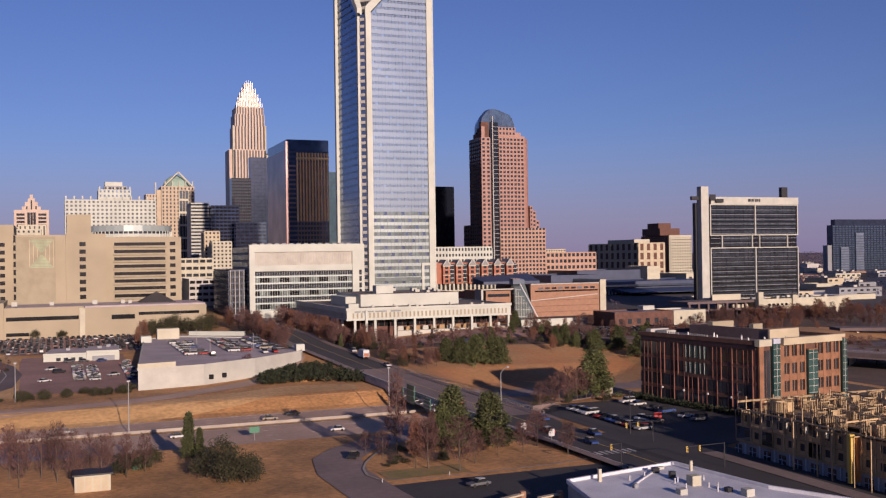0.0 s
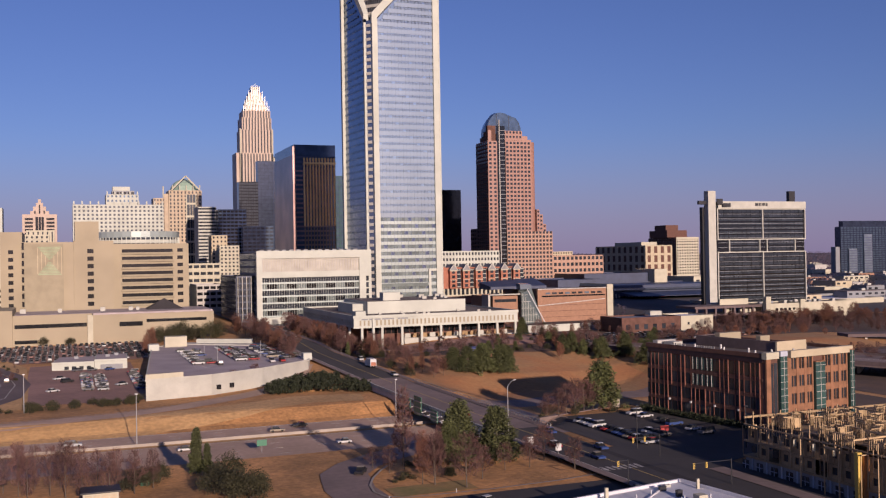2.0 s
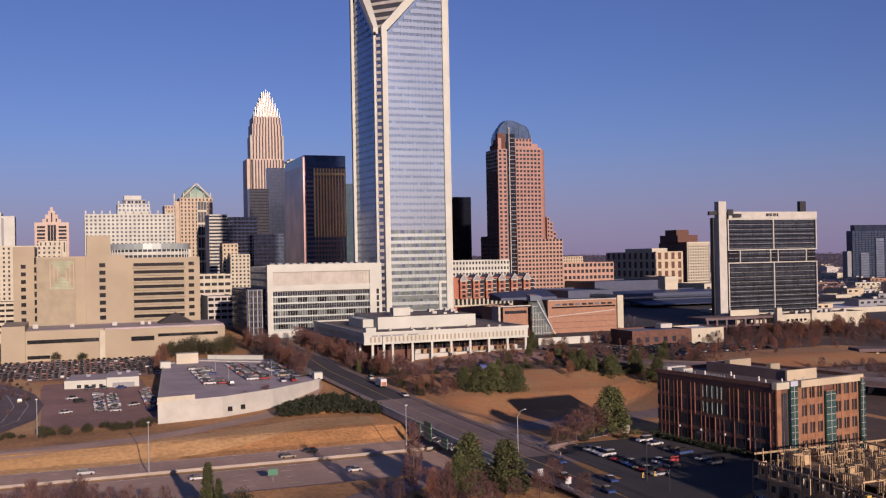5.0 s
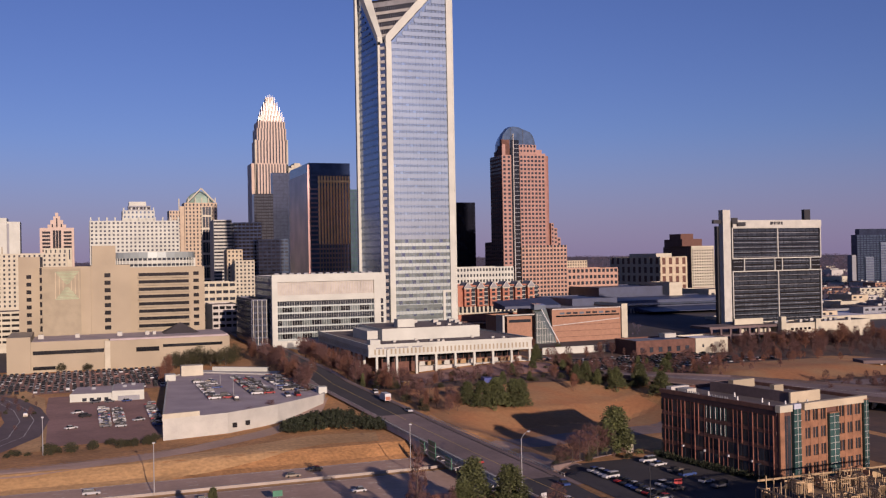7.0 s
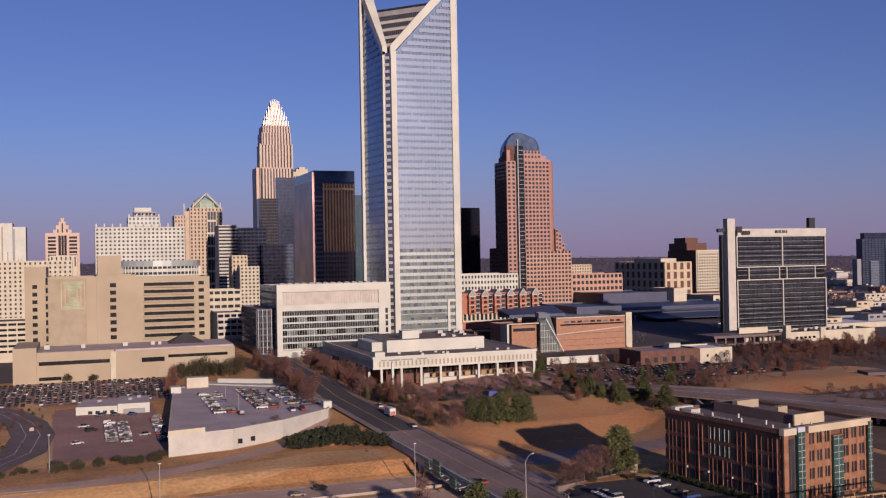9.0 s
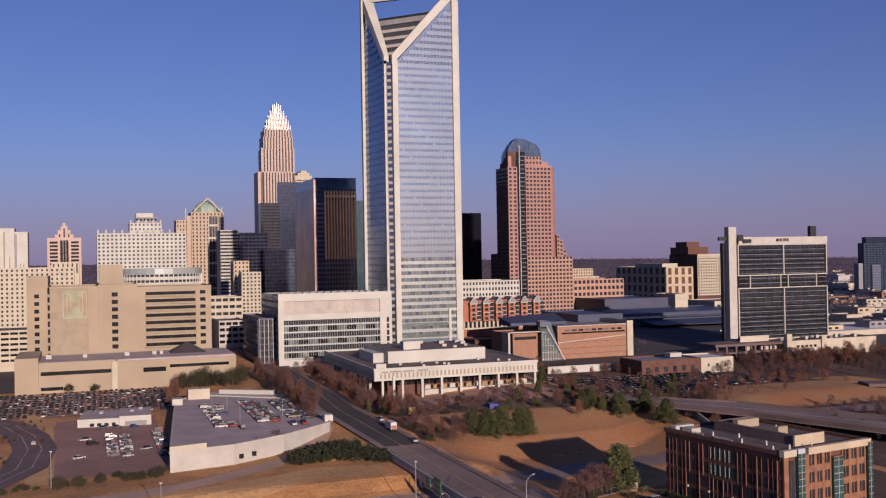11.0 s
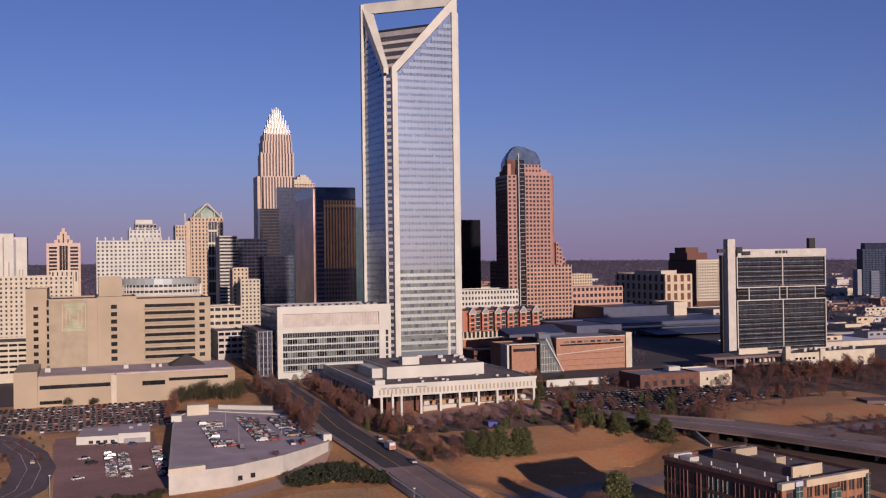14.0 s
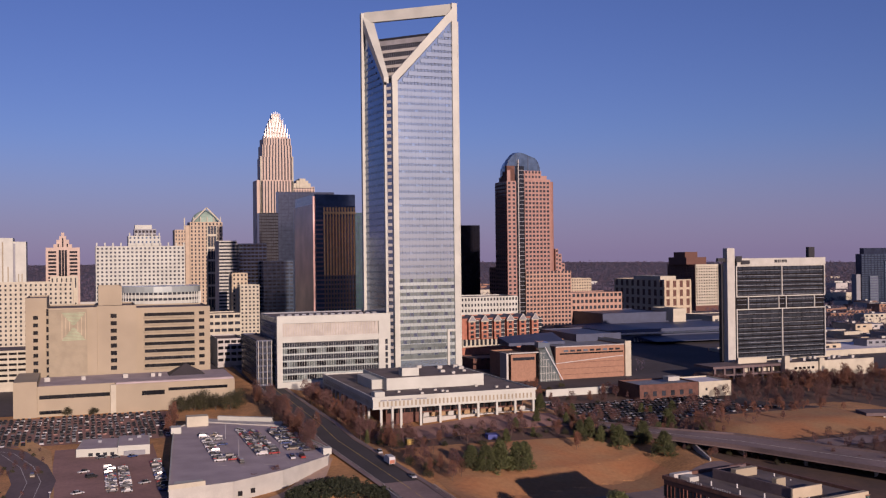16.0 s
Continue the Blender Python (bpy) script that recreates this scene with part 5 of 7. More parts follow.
    part("canopy_roof", Geo().prism([(470, 748), (600, 742), (600, 776), (468, 776)], 0.4, [0.8, 0.8, 3.4, 3.4]), M["hall_blue"], t, "wide low blue roof")
    body(t, 560.1, 575, 860, 900, -4, 22, M["cream"], M["grey"], name="stair_block")
    body(t, 600, 655, 850, 900, -4, 14, M["cream"], M["roof_grey"], name="loading_block")
    for i in range(6):
        pane(t, "f", 605 + i * 8, 850, 9, 4, 3, M["glass_dark"])
    body(t, 335, 372, 640, 700, -6, 20, M["hall_blue"], M["hall_blue"], name="rear_hall")

    # cream classical block and dark brick tower
    t = tower("classical_block", "tan stone block with tall paired windows", 633, 669.2, 990, 1105, 47.5, M["beige"], M["brick_dark"], f=(4, 4, 0.5, 0.75), l=(9, 4, 0.5, 0.7))
    part("penthouse", Geo().box(634, 655, 1000, 1060, 47, 51.5), M["cream"], t)
    t = tower("brick_tower", "dark brick tower with a pale gridded front", 852.4, 892, 1250, 1324, 61.3, M["brick_dark"], M["glass_black"], l=(10, 14, 0.5, 0.5))
    facade(t, "f", 852.4, 892, 1250, 0, 60, 9, 14, 0.55, 0.5, M["cream"], M["glass_black"], 0.6)
    part("front_frame", Geo().box(852.4, 892, 1249, 1249.5, 58.5, 61.3), M["cream"], t)
    body(t, 845, 880, 1262, 1310, 61.3, 72, M["brick_dark"], name="upper_wall")
    body(t, 848, 870, 1270, 1300, 72, 80, M["brick_dark"], name="upper_wall")

    # hotel slab
    t = thing("hotel_tower", "slab hotel of dark glass with pale frame and concrete fin", "hotel", (462, 595, 0))
    x0, x1, y0, zt = 427.3, 503.4, 577, 74
    body(t, x0, x1, y0, 590, 0, zt - 0.5, M["glass_black"], M["grey"])
    part("fin", Geo().box(419.9, 426.1, 576, 581, 0, 81.2), M["concrete_light"], t, "tall pale concrete fin")
    part("fin_arm", Geo().box(413.6, 419.8, 578, 580, 71.8, 74.4).box(426.3, 431, 574.4, 575.4, 71.6, 75.6).box(431, 437.6, 574.4, 575.4, 70.0, 72.6), M["dark"], t)
    part("side_slab", Geo().box(418.6, 424.5, 581.2, 584.5, 0, 70), M["dark"], t)
    part("roof_band", Geo().box(428, x1 + 1, y0 - 1.2, y0 + 3, 69.0, zt), M["concrete_light"], t)
    part("roof_box", Geo().box(491.4, 496.6, 578, 581, zt - 1.3, zt + 7.6), M["dark"], t)
    g = Geo()
    for k, w in enumerate((1.5, 1.0, 1.2, 0.7, 1.3, 1.0, 1.4)):
        g.box(459.5 + k * 1.55, 459.5 + k * 1.55 + w, y0 - 1.34, y0 - 1.25, 70.7 + 0.2 * (k % 2), 72.8)
    part("sign_strip", g, M["dark"], t)
    cols = 19
    for (za, zb2, n) in ((47.8, 68.4, 7), (38.8, 46.6, 2), (1, 37.6, 12)):
        inset = 4 if za == 38.8 else 0
        for k in range(n):
            z = za + (k + 0.5) * (zb2 - za) / n
            for i in range(cols):
                a = x0 + 2.0 + (i + 0.5) * (x1 - x0 - 3) / cols
                if inset and (a < x0 + 9 or a > x1 - 8 or abs(a - x0 - 39) < 3.5):
                    continue
                pane(t, "f", a, y0 - 0.1, z, 3.5, (zb2 - za) / n - 0.9, M["glass_hotel"])
    for k in range(20):
        z = 1.2 + k * 3.36
        part("floor_line", Geo().box(x0 + 1, x1, y0 - 0.32, y0 - 0.1, z - 0.12, z + 0.12), M["grey"], t)
    mid = (x0 + x1) / 2 + 1
    g = Geo()
    for z in (38.1, 47.1, 68.6):
        g.box(x0, x1 + 0.5, y0 - 0.9, y0, z - 0.35, z + 0.35)
    for x in (x0, mid - 0.5, x1):
        g.box(x, x + 0.8, y0 - 0.85, y0, 1, 38.1).box(x, x + 0.8, y0 - 0.85, y0, 47.1, 68.6)
    for x in (437.0, 463.0, 469.4, 494.2):
        g.box(x, x + 0.7, y0 - 0.86, y0, 38.1, 47.1)
    part("frame", g, M["concrete_light"], t)
    # stepped podium: a brown parking frame and sunlit cream blocks
    p = thing("hotel_podium", "low cream podium with a brown parking frame before the hotel", "podium", (450, 560, -8))
    body(p, 446, 478.4, 550, 576, -9, 2.6, M["cream"], M["roof_grey"], name="podium")
    body(p, 478.5, 523.8, 551, 576, -10, 2.8, M["cream"], M["roof_grey"], name="podium")
    part("stair_block", Geo().box(474.5, 478.6, 548.6, 551, -9, 5.0), M["cream"], p)
    part("stair_block", Geo().box(445.5, 449.5, 548.6, 552, -9, 7.4), M["cream"], p)
    for i in range(5):
        pane(p, "f", 455.5 + i * 3.6, 550, -1.4, 2.2, 1.5, M["glass_black"])
    part("ledge", Geo().box(449.6, 474.4, 549.4, 550, -4.6, -3.9), M["concrete_light"], p)
    for x, z in ((486, -6.5), (500, -6.5)):
        part("door", Geo().box(x, x + 2.5, 550.85, 551, -9.5, z), M["glass_black"], p)
    frame_b = part("parking_frame", Geo().box(391, 447, 553, 575, 0.6, 2.2).box(391, 446, 553, 575, -4.4, -3.2), M["asphalt_dim"], p, "brown concrete parking decks")
    for i in range(8):
        part("frame_post", Geo().box(392 + i * 7.6, 393.4 + i * 7.6, 553.2, 554.6, -10, 0.6), M["asphalt_dim"], frame_b)
    part("deck_wall", Geo().box(417.5, 441, 562, 563, 2.2, 6.2), M["cream"], p)
    part("deck_wall", Geo().box(417.5, 424, 558, 559, -3.2, 0.4), M["cream"], p)
    part("deck_wall", Geo().box(430, 444, 558, 559, -3.2, -0.8), M["cream"], p)
    for i in range(10):
        x = 450.5 + i * 7.1
        part("roof_unit", Geo().box(x, x + 2.4, 562 + (i % 3) * 3, 564 + (i % 3) * 3, 1.7, 3.4 + 0.5 * (i % 2)), M["concrete_light"] if i % 2 else M["grey"], p)
    body(p, 500, 600, 536, 548, -14, -9.4, M["cream"], M["roof_white"], name="long_hall")
    body(t, 490, 640, 640, 700, -8, -1.5, M["cream"], M["roof_white"], name="hall")
    body(t, 648.4, 670, 718, 740, -8, 5, M["cream"], name="plant_tower")
    body(t, 540, 648, 705, 760, -8, -0.5, M["grey"], M["roof_grey"], name="hall")

    # far right glass office
    t = tower("glass_office", "dark blue glass office block with stepped wings", 1116, 1330, 1200, 1212, 74, M["glass_navy"], M["glass_blue"], f=(34, 20, 0.8, 0.55), single=False)
    body(t, 1108, 1115.9, 1202, 1212, -10, 43, M["grey"], name="wing")
    body(t, 1124, 1330, 1203, 1212, 74, 83, M["glass_navy"], M["grey"], name="upper_wall")
    for xa, z in ((1130, 40), (1160, 62)):
        part("front_bay", Geo().box(xa, xa + 16, 1197.5, 1200, -10, z), M["glass_mid"], t, "pale projecting glass bay")
        for k in range(int(z / 4)):
            part("floor_band", Geo().box(xa, xa + 16, 1197.2, 1197.5, k * 4, k * 4 + 1.6), M["hall_blue"], t)
    tower("round_block", "pale low block beyond the hotel", 700, 735, 880, 930, 12, M["concrete"], M["glass_dark"], f=(8, 3, 0.6, 0.5))

    # low shed by the lot
    t = thing("shed", "long low brick shed with a pale gable end", "shed", (345, 512, -9))
    body(t, 306, 346.6, 505, 530, -9.6, 0.6, M["brick_dark"], M["grey"])
    body(t, 346.7, 369.7, 504.6, 530, -10.6, 0.4, M["cream"], M["roof_white"], name="end_wall")
    for i in range(3):
        pane(t, "f", 352 + i * 6.0, 504.6, -4.2, 1.3, 1.6, M["glass_dark"])
    for i in range(6):
        pane(t, "f", 310 + i * 6.2, 505, -5, 2.6, 3, M["glass_dark"])
    part("roof_unit", Geo().box(330, 338, 512, 518, 1, 3.5), M["concrete_light"], t)
    # overpass at the right
    t = thing("overpass", "grey concrete overpass beyond the highway", "bridge", (372, 398, -9))
    part("deck", Geo().prism([(374, 398), (540, 330), (544, 342), (378, 410)], -6.2, -4.6), M["asphalt_dim"], t)
    for i in range(4):
        x = 384 + i * 34
        part("pier", Geo().box(x, x + 1.6, 401 - (x - 374) * 0.41, 404 - (x - 374) * 0.41, -11, -6.4), M["concrete"], t)


towers()


# ---- near buildings ----
def brick_office():
    """Square to its own street: built along the axes, then turned with its base."""
    x0, y0, x1, y1, zt = 166.8, 206.0, 199.8, 250.0, 12.4
    t = thing("brick_office", "four-storey red brick office with green glass bays and stone-capped front", "office building", (x0, y0, -8))
    # wall brick darkened: the flank's shade is put into its colour
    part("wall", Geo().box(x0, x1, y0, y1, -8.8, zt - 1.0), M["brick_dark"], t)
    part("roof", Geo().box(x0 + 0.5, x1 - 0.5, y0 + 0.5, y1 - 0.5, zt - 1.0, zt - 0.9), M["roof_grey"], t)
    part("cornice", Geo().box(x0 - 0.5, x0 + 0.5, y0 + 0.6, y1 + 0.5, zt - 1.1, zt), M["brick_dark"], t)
    # very dark band painted for the shade below the eaves of the flank
    part("cornice", Geo().box(x0 - 0.25, x0, y0 + 0.6, y1, zt - 2.4, zt - 1.1), M["brick_shade"], t)
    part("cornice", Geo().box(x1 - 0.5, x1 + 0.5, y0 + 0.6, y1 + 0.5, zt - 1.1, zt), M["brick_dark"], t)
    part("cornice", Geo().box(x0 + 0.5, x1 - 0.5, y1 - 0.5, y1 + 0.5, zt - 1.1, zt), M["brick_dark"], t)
    # shaded flank: floors of dark windows between thin brick piers of uneven spacing
    rr = random.Random(71)
    fl = [-7.6, -3.0, 1.2, 5.4, zt - 2.4]
    y, k = y0 + 1.8, 0
    while y < y1 - 1.0:
        step = (1.55, 1.55, 2.3)[k % 3]
        glazed = 16.0 < y - y0 < 26.0
        for j in range(4):
            za, zb = fl[j] + 0.9, fl[j + 1] - 0.3
            m = M["glass_green"] if glazed and j > 1 else M["glass_dark"]
            w = min(step - 0.5, y1 - y - 0.4)
            pane(t, "l", y + step / 2, x0, (za + zb) / 2, w, zb - za, m, depth=0.06)
            if glazed and j > 1:
                part("mullion", Geo().box(x0 - 0.16, x0 - 0.06, y + step / 2 - 0.05, y + step / 2 + 0.05, za, zb), M["concrete"], t, "pale thin mullion")
        top = zt - 2.4
        low = fl[0] - 1.0 if rr.random() < 0.75 else fl[2]
        if glazed:
            top = fl[2]
        # brighter brick than the wall, painting the sunlit pilaster edges
        part("pilaster", Geo().box(x0 - rr.choice((0.14, 0.2, 0.3)), x0, y - 0.1, y + 0.1, low, top), M["brick"], t, "thin red brick pilaster")
        y, k = y + step, k + 1
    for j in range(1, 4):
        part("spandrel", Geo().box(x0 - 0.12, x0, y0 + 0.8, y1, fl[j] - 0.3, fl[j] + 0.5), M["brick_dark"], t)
    for y in (y0 + 9, y0 + 17.5, y0 + 26.5, y0 + 35):
        part("wall_lamp", Geo().box(x0 - 0.55, x0 - 0.12, y - 0.22, y + 0.22, -3.2, -2.7), M["sign_white"], t, "small white wall lamp")
    # sunlit front, in a lighter brick than the shaded flank
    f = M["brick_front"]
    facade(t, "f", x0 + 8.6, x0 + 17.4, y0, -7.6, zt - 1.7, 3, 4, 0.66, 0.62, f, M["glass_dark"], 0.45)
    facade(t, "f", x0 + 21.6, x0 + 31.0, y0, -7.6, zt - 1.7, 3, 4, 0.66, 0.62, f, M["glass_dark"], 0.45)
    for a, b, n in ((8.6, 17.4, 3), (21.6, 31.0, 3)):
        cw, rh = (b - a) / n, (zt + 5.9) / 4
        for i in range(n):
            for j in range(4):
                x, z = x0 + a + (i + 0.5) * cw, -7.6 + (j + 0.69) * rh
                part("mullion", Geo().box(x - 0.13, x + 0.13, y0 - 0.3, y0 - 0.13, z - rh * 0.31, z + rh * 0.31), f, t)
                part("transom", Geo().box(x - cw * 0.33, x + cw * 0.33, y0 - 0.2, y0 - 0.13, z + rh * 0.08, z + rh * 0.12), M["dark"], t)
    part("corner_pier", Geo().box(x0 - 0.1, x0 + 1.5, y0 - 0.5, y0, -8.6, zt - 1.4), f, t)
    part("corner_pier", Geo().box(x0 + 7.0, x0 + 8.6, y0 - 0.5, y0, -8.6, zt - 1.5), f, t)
    for x in (1.6, 3.0):
        part("corner_window", Geo().box(x0 + x, x0 + x + 1.1, y0 - 0.12, y0, -7.6, zt - 2.6), M["glass_dark"], t)
    for xa, xb, z1 in ((4.4, 6.9, zt - 0.9), (17.7, 21.3, zt - 3.2), (31.3, 33.0, zt - 0.8)):
        glass = part("glass_bay", Geo().box(x0 + xa, x0 + xb, y0 - 1.1, y0, -8, z1), M["glass_green"], t, "green glass stair bay")
        for i in range(11):
            z = -7.4 + i * 1.75
            if z < z1 - 0.3:
                part("bay_bar", Geo().box(x0 + xa - 0.02, x0 + xb + 0.02, y0 - 1.18, y0 - 1.1, z, z + 0.1), M["concrete"], glass)
        part("bay_bar", Geo().box(x0 + (xa + xb) / 2 - 0.06, x0 + (xa + xb) / 2 + 0.06, y0 - 1.18, y0 - 1.1, -8, z1), M["concrete"], glass)
        part("bay_cap", Geo().box(x0 + xa - 0.05, x0 + xb + 0.05, y0 - 1.2, y0, z1, z1 + (1.3 if xa < 5 else 0.25)), M["hall_pale"] if xa < 5 else M["brick_front"], glass)
    part("front_cornice", Geo().box(x0 + 8.4, x0 + 32.6, y0 - 1.0, y0 + 0.6, zt - 1.5, zt + 0.3), M["beige"], t)
    part("front_cornice", Geo().box(x0 - 0.6, x0 + 4.0, y0 - 1.0, y0 + 0.6, zt - 1.4, zt + 0.3), M["cream"], t)
    # roof screens and plant
    # side and rear screens painted dark for their shade, front one in sunlit beige
    part("roof_screen", Geo().box(x0 + 12.0, x0 + 13.0, y0 + 7.0, y0 + 36, zt - 0.9, zt + 1.9), M["asphalt_dim"], t)
    part("roof_screen", Geo().box(x0 + 12.0, x0 + 25.0, y0 + 36, y0 + 36.6, zt - 0.9, zt + 1.9), M["asphalt_dim"], t)
    part("roof_screen", Geo().box(x0 + 11.6, x0 + 23.0, y0 + 6.4, y0 + 7.0, zt - 0.9, zt + 2.0), M["beige"], t)
    part("screen_deck", Geo().box(x0 + 13.0, x0 + 24.0, y0 + 7.0, y0 + 36, zt - 0.9, zt + 0.6), M["roof_grey"], t)
    part("roof_box", Geo().box(x0 + 13.8, x0 + 17.4, y0 + 14.0, y0 + 15.6, zt + 0.6, zt + 3.0), M["tan"], t)
    part("roof_box", Geo().box(x0 + 13.2, x0 + 21.6, y0 + 28.5, y0 + 30.5, zt + 0.6, zt + 2.9), M["tan"], t)
    part("roof_box", Geo().box(x0 + 2.5, x0 + 6.0, y0 + 36, y0 + 40, zt - 0.9, zt + 0.5), M["concrete_light"], t)
    part("roof_box", Geo().box(x0 + 1.0, x0 + 8.0, y0 + 41, y0 + 43, zt - 0.9, zt + 0.7), M["concrete"], t)
    for x, y in ((3, 6), (8, 5), (14, 3), (27, 12), (4, 18), (7, 12), (28, 28), (5, 30), (26, 20), (9, 24)):
        part("vent", Geo().tube((x0 + x, y0 + y, zt - 0.9), (x0 + x, y0 + y, zt + 0.3), 0.3, 0.25, 8), M["steel"], t)
    # unreadable lettering along the eaves
    g = Geo()
    for y in list(np.arange(17, 23.5, 0.9)) + list(np.arange(28, 33.5, 0.9)):
        g.box(x0 - 0.62, x0 - 0.5, y0 + y, y0 + y + 0.45, zt + 0.1, zt + 0.65)
    tagged(part("sign_strip", g, M["concrete"], t), kind="stuff")
    t.rotation_euler = (0, 0, radians(8.9))

brick_office()


def timber_frame():
    t = thing("timber_building", "half-built apartment block of raw timber framing over a grey block storey", "construction site", (160, 148, -8.4))
    x0, ya, yb = 134.0, 108.0, 172.5
    part("block_storey", Geo().box(x0 + 0.3, 205, ya, yb, -8.6, -4.6), M["block_grey"], t, "grey block ground storey")
    for i in range(14):
        y = ya + 6 + i * 4.5
        pane(t, "l", y, x0 + 0.3, -6.4, 1.9, 2.1, M["glass_dark"])
        part("window_frame", Geo().box(x0 + 0.08, x0 + 0.18, y - 0.06, y + 0.06, -7.4, -5.4).box(x0 + 0.08, x0 + 0.18, y - 1.05, y + 1.05, -6.3, -6.2), M["hall_pale"], t)
        part("block_pier", Geo().box(x0 + 0.1, x0 + 0.3, y - 2.4, y - 2.1, -8.6, -4.7), M["hall_pale"], t)
    part("floor_deck", Geo().box(x0 - 0.2, 205, ya, yb + 0.3, -4.6, -4.2), M["sheathing"], t)
    part("floor_deck", Geo().box(x0 - 0.1, 205, ya, yb + 0.2, -1.4, -1.1), M["sheathing"], t)
    part("floor_deck", Geo().box(x0 + 6, 205, 118, yb - 3, 1.6, 1.8), M["sheathing"], t)
    # added dark block that stands in for the shade between the floors
    part("core_wall", Geo().box(x0 + 4, 203, ya + 1, yb - 4, -4.2, -1.4), M["dark"], t, "dark block standing for the shade inside the frame")
    rr = random.Random(11)
    # sheathed outer wall with square openings
    for i in range(19):
        y = ya + 1.5 + i * 3.35
        for z in (-4.2, -1.1):
            if rr.random() < 0.82:
                g = Geo().box(x0, x0 + 0.15, y - 1.5, y - 0.65, z, z + 2.7).box(x0, x0 + 0.15, y + 0.65, y + 1.5, z, z + 2.7)
                g.box(x0, x0 + 0.15, y - 0.65, y + 0.65, z, z + 0.8).box(x0, x0 + 0.15, y - 0.65, y + 0.65, z + 2.2, z + 2.7)
                part("sheathing", g, M["sheathing"], t)
            # dark panel painted in for the shade behind each opening
            part("opening", Geo().box(x0 + 0.2, x0 + 0.26, y - 0.7, y + 0.7, z + 0.8, z + 2.2), M["dark"], t)
        part("stud", Geo().box(x0 - 0.12, x0 + 0.02, y - 1.72, y - 1.5, -4.2, 2.0 + rr.uniform(-0.3, 1.8)), M["timber"], t)
    # open studs of the top storey
    for i in range(18):
        for j in range(11):
            x, y = x0 + 0.4 + i * 3.9 + rr.uniform(-0.7, 0.7), 112 + j * 5.9 + rr.uniform(-0.8, 0.8)
            h = rr.uniform(2.0, 3.3)
            part("post", Geo().box(x, x + 0.18, y, y + 0.18, -1.1 if j > 5 and i < 2 else 1.7, 1.7 + h), M["timber"], t)
    for j in range(11):
        y = 112 + j * 5.9
        for i in range(9):
            xa = x0 + i * 7.8
            if rr.random() < 0.16:
                part("joist", Geo().beam((xa, y + rr.uniform(-.5, .5), 4.0 + rr.uniform(-0.2, 0.2)), (xa + 7.6, y, 4.0), 0.2, 0.3), M["timber"], t)
    for i in range(18):
        xa = x0 + 0.3 + i * 3.9
        for j in range(5):
            ys = 112 + j * 11.8
            if rr.random() < 0.22:
                part("joist", Geo().beam((xa, ys, 4.1 + rr.uniform(-0.4, 0.2)), (xa, ys + 11.5, 4.1), 0.2, 0.3), M["timber"], t)
    for i in range(170):
        xa, y = rr.uniform(x0 + 0.5, 195), rr.uniform(112, 171)
        g = Geo()
        for k in range(5):
            g.box(xa + k * 0.5, xa + k * 0.5 + 0.12, y, y + 0.15, 1.8, 4.0)
        g.box(xa, xa + 2.2, y, y + 0.15, 4.0, 4.15)
        part("stud_wall", g, M["timber"], t)
    for i in range(34):
        y = ya + 2 + i * 1.9
        part("stud", Geo().box(x0 - 0.26, x0 - 0.14, y, y + 0.12, -1.1 if i % 3 else -4.2, 2.0 + rr.uniform(-0.6, 1.0) + 1.6 * (i % 7 == 0)), M["sheathing"] if i % 2 else M["timber"], t)
    for i in range(190):
        xa, y = rr.uniform(x0 + 0.5, 190), rr.uniform(112, 170)
        g = Geo()
        for k in range(6):
            g.box(xa, xa + 0.14, y + k * 0.55, y + k * 0.55 + 0.12, 1.8, 4.1)
        g.box(xa, xa + 0.14, y, y + 3.0, 4.1, 4.25).box(xa, xa + 0.14, y, y + 3.0, 1.8, 1.95)
        part("stud_wall", g, M["timber"], t)
    for i in range(46):
        xa, y = rr.uniform(x0 + 1, 195), rr.uniform(114, 171)
        part("sheathing", Geo().box(xa, xa + rr.choice((1.2, 2.4)), y, y + 0.06, 1.8, 1.8 + rr.uniform(1.2, 2.4)), M["timber"], t)
    for i in range(24):
        xa = x0 + 1.2 + i * 2.6
        g = Geo()
        for k in range(4):
            g.box(xa + k * 0.6, xa + k * 0.6 + 0.14, yb - 0.1, yb + 0.06, -1.1, 1.6)
        g.box(xa, xa + 2.0, yb - 0.1, yb + 0.06, 1.6, 1.8)
        part("stud_wall", g, M["timber"], t)
    part("rail_beam", Geo().beam((x0, yb, 3.6), (200, yb, 3.6), 0.3, 0.4), M["timber"], t)
    part("rail_beam", Geo().beam((x0, yb, 2.2), (x0, ya, 2.2), 0.25, 0.3), M["timber"], t)
    part("chute", Geo().box(x0 - 1.7, x0 - 0.7, 138.8, 139.6, -6.6, 2.2), M["yellow"], t, "yellow debris chute")
    part("chute_side", Geo().box(x0 - 0.6, x0 + 0.6, 138.4, 139.0, -6.4, 1.6), M["orange_panel"], t, "orange site screen")
    for y in (143.6, 147.4, 153.8):
        part("hoist_post", Geo().box(x0 - 1.5, x0 - 1.3, y, y + 0.2, -8.4, 2.2), M["timber"], t)
    part("hoist_beam", Geo().box(x0 - 1.5, x0 - 1.3, 143.6, 147.6, 1.6, 2.0), M["timber"], t)
    for y in (156.5, 151.2, 145.8):
        part("wrap_panel", Geo().box(x0 - 0.8, x0 - 0.1, y, y + 0.1, 0.2, 1.6), M["cream"], t)
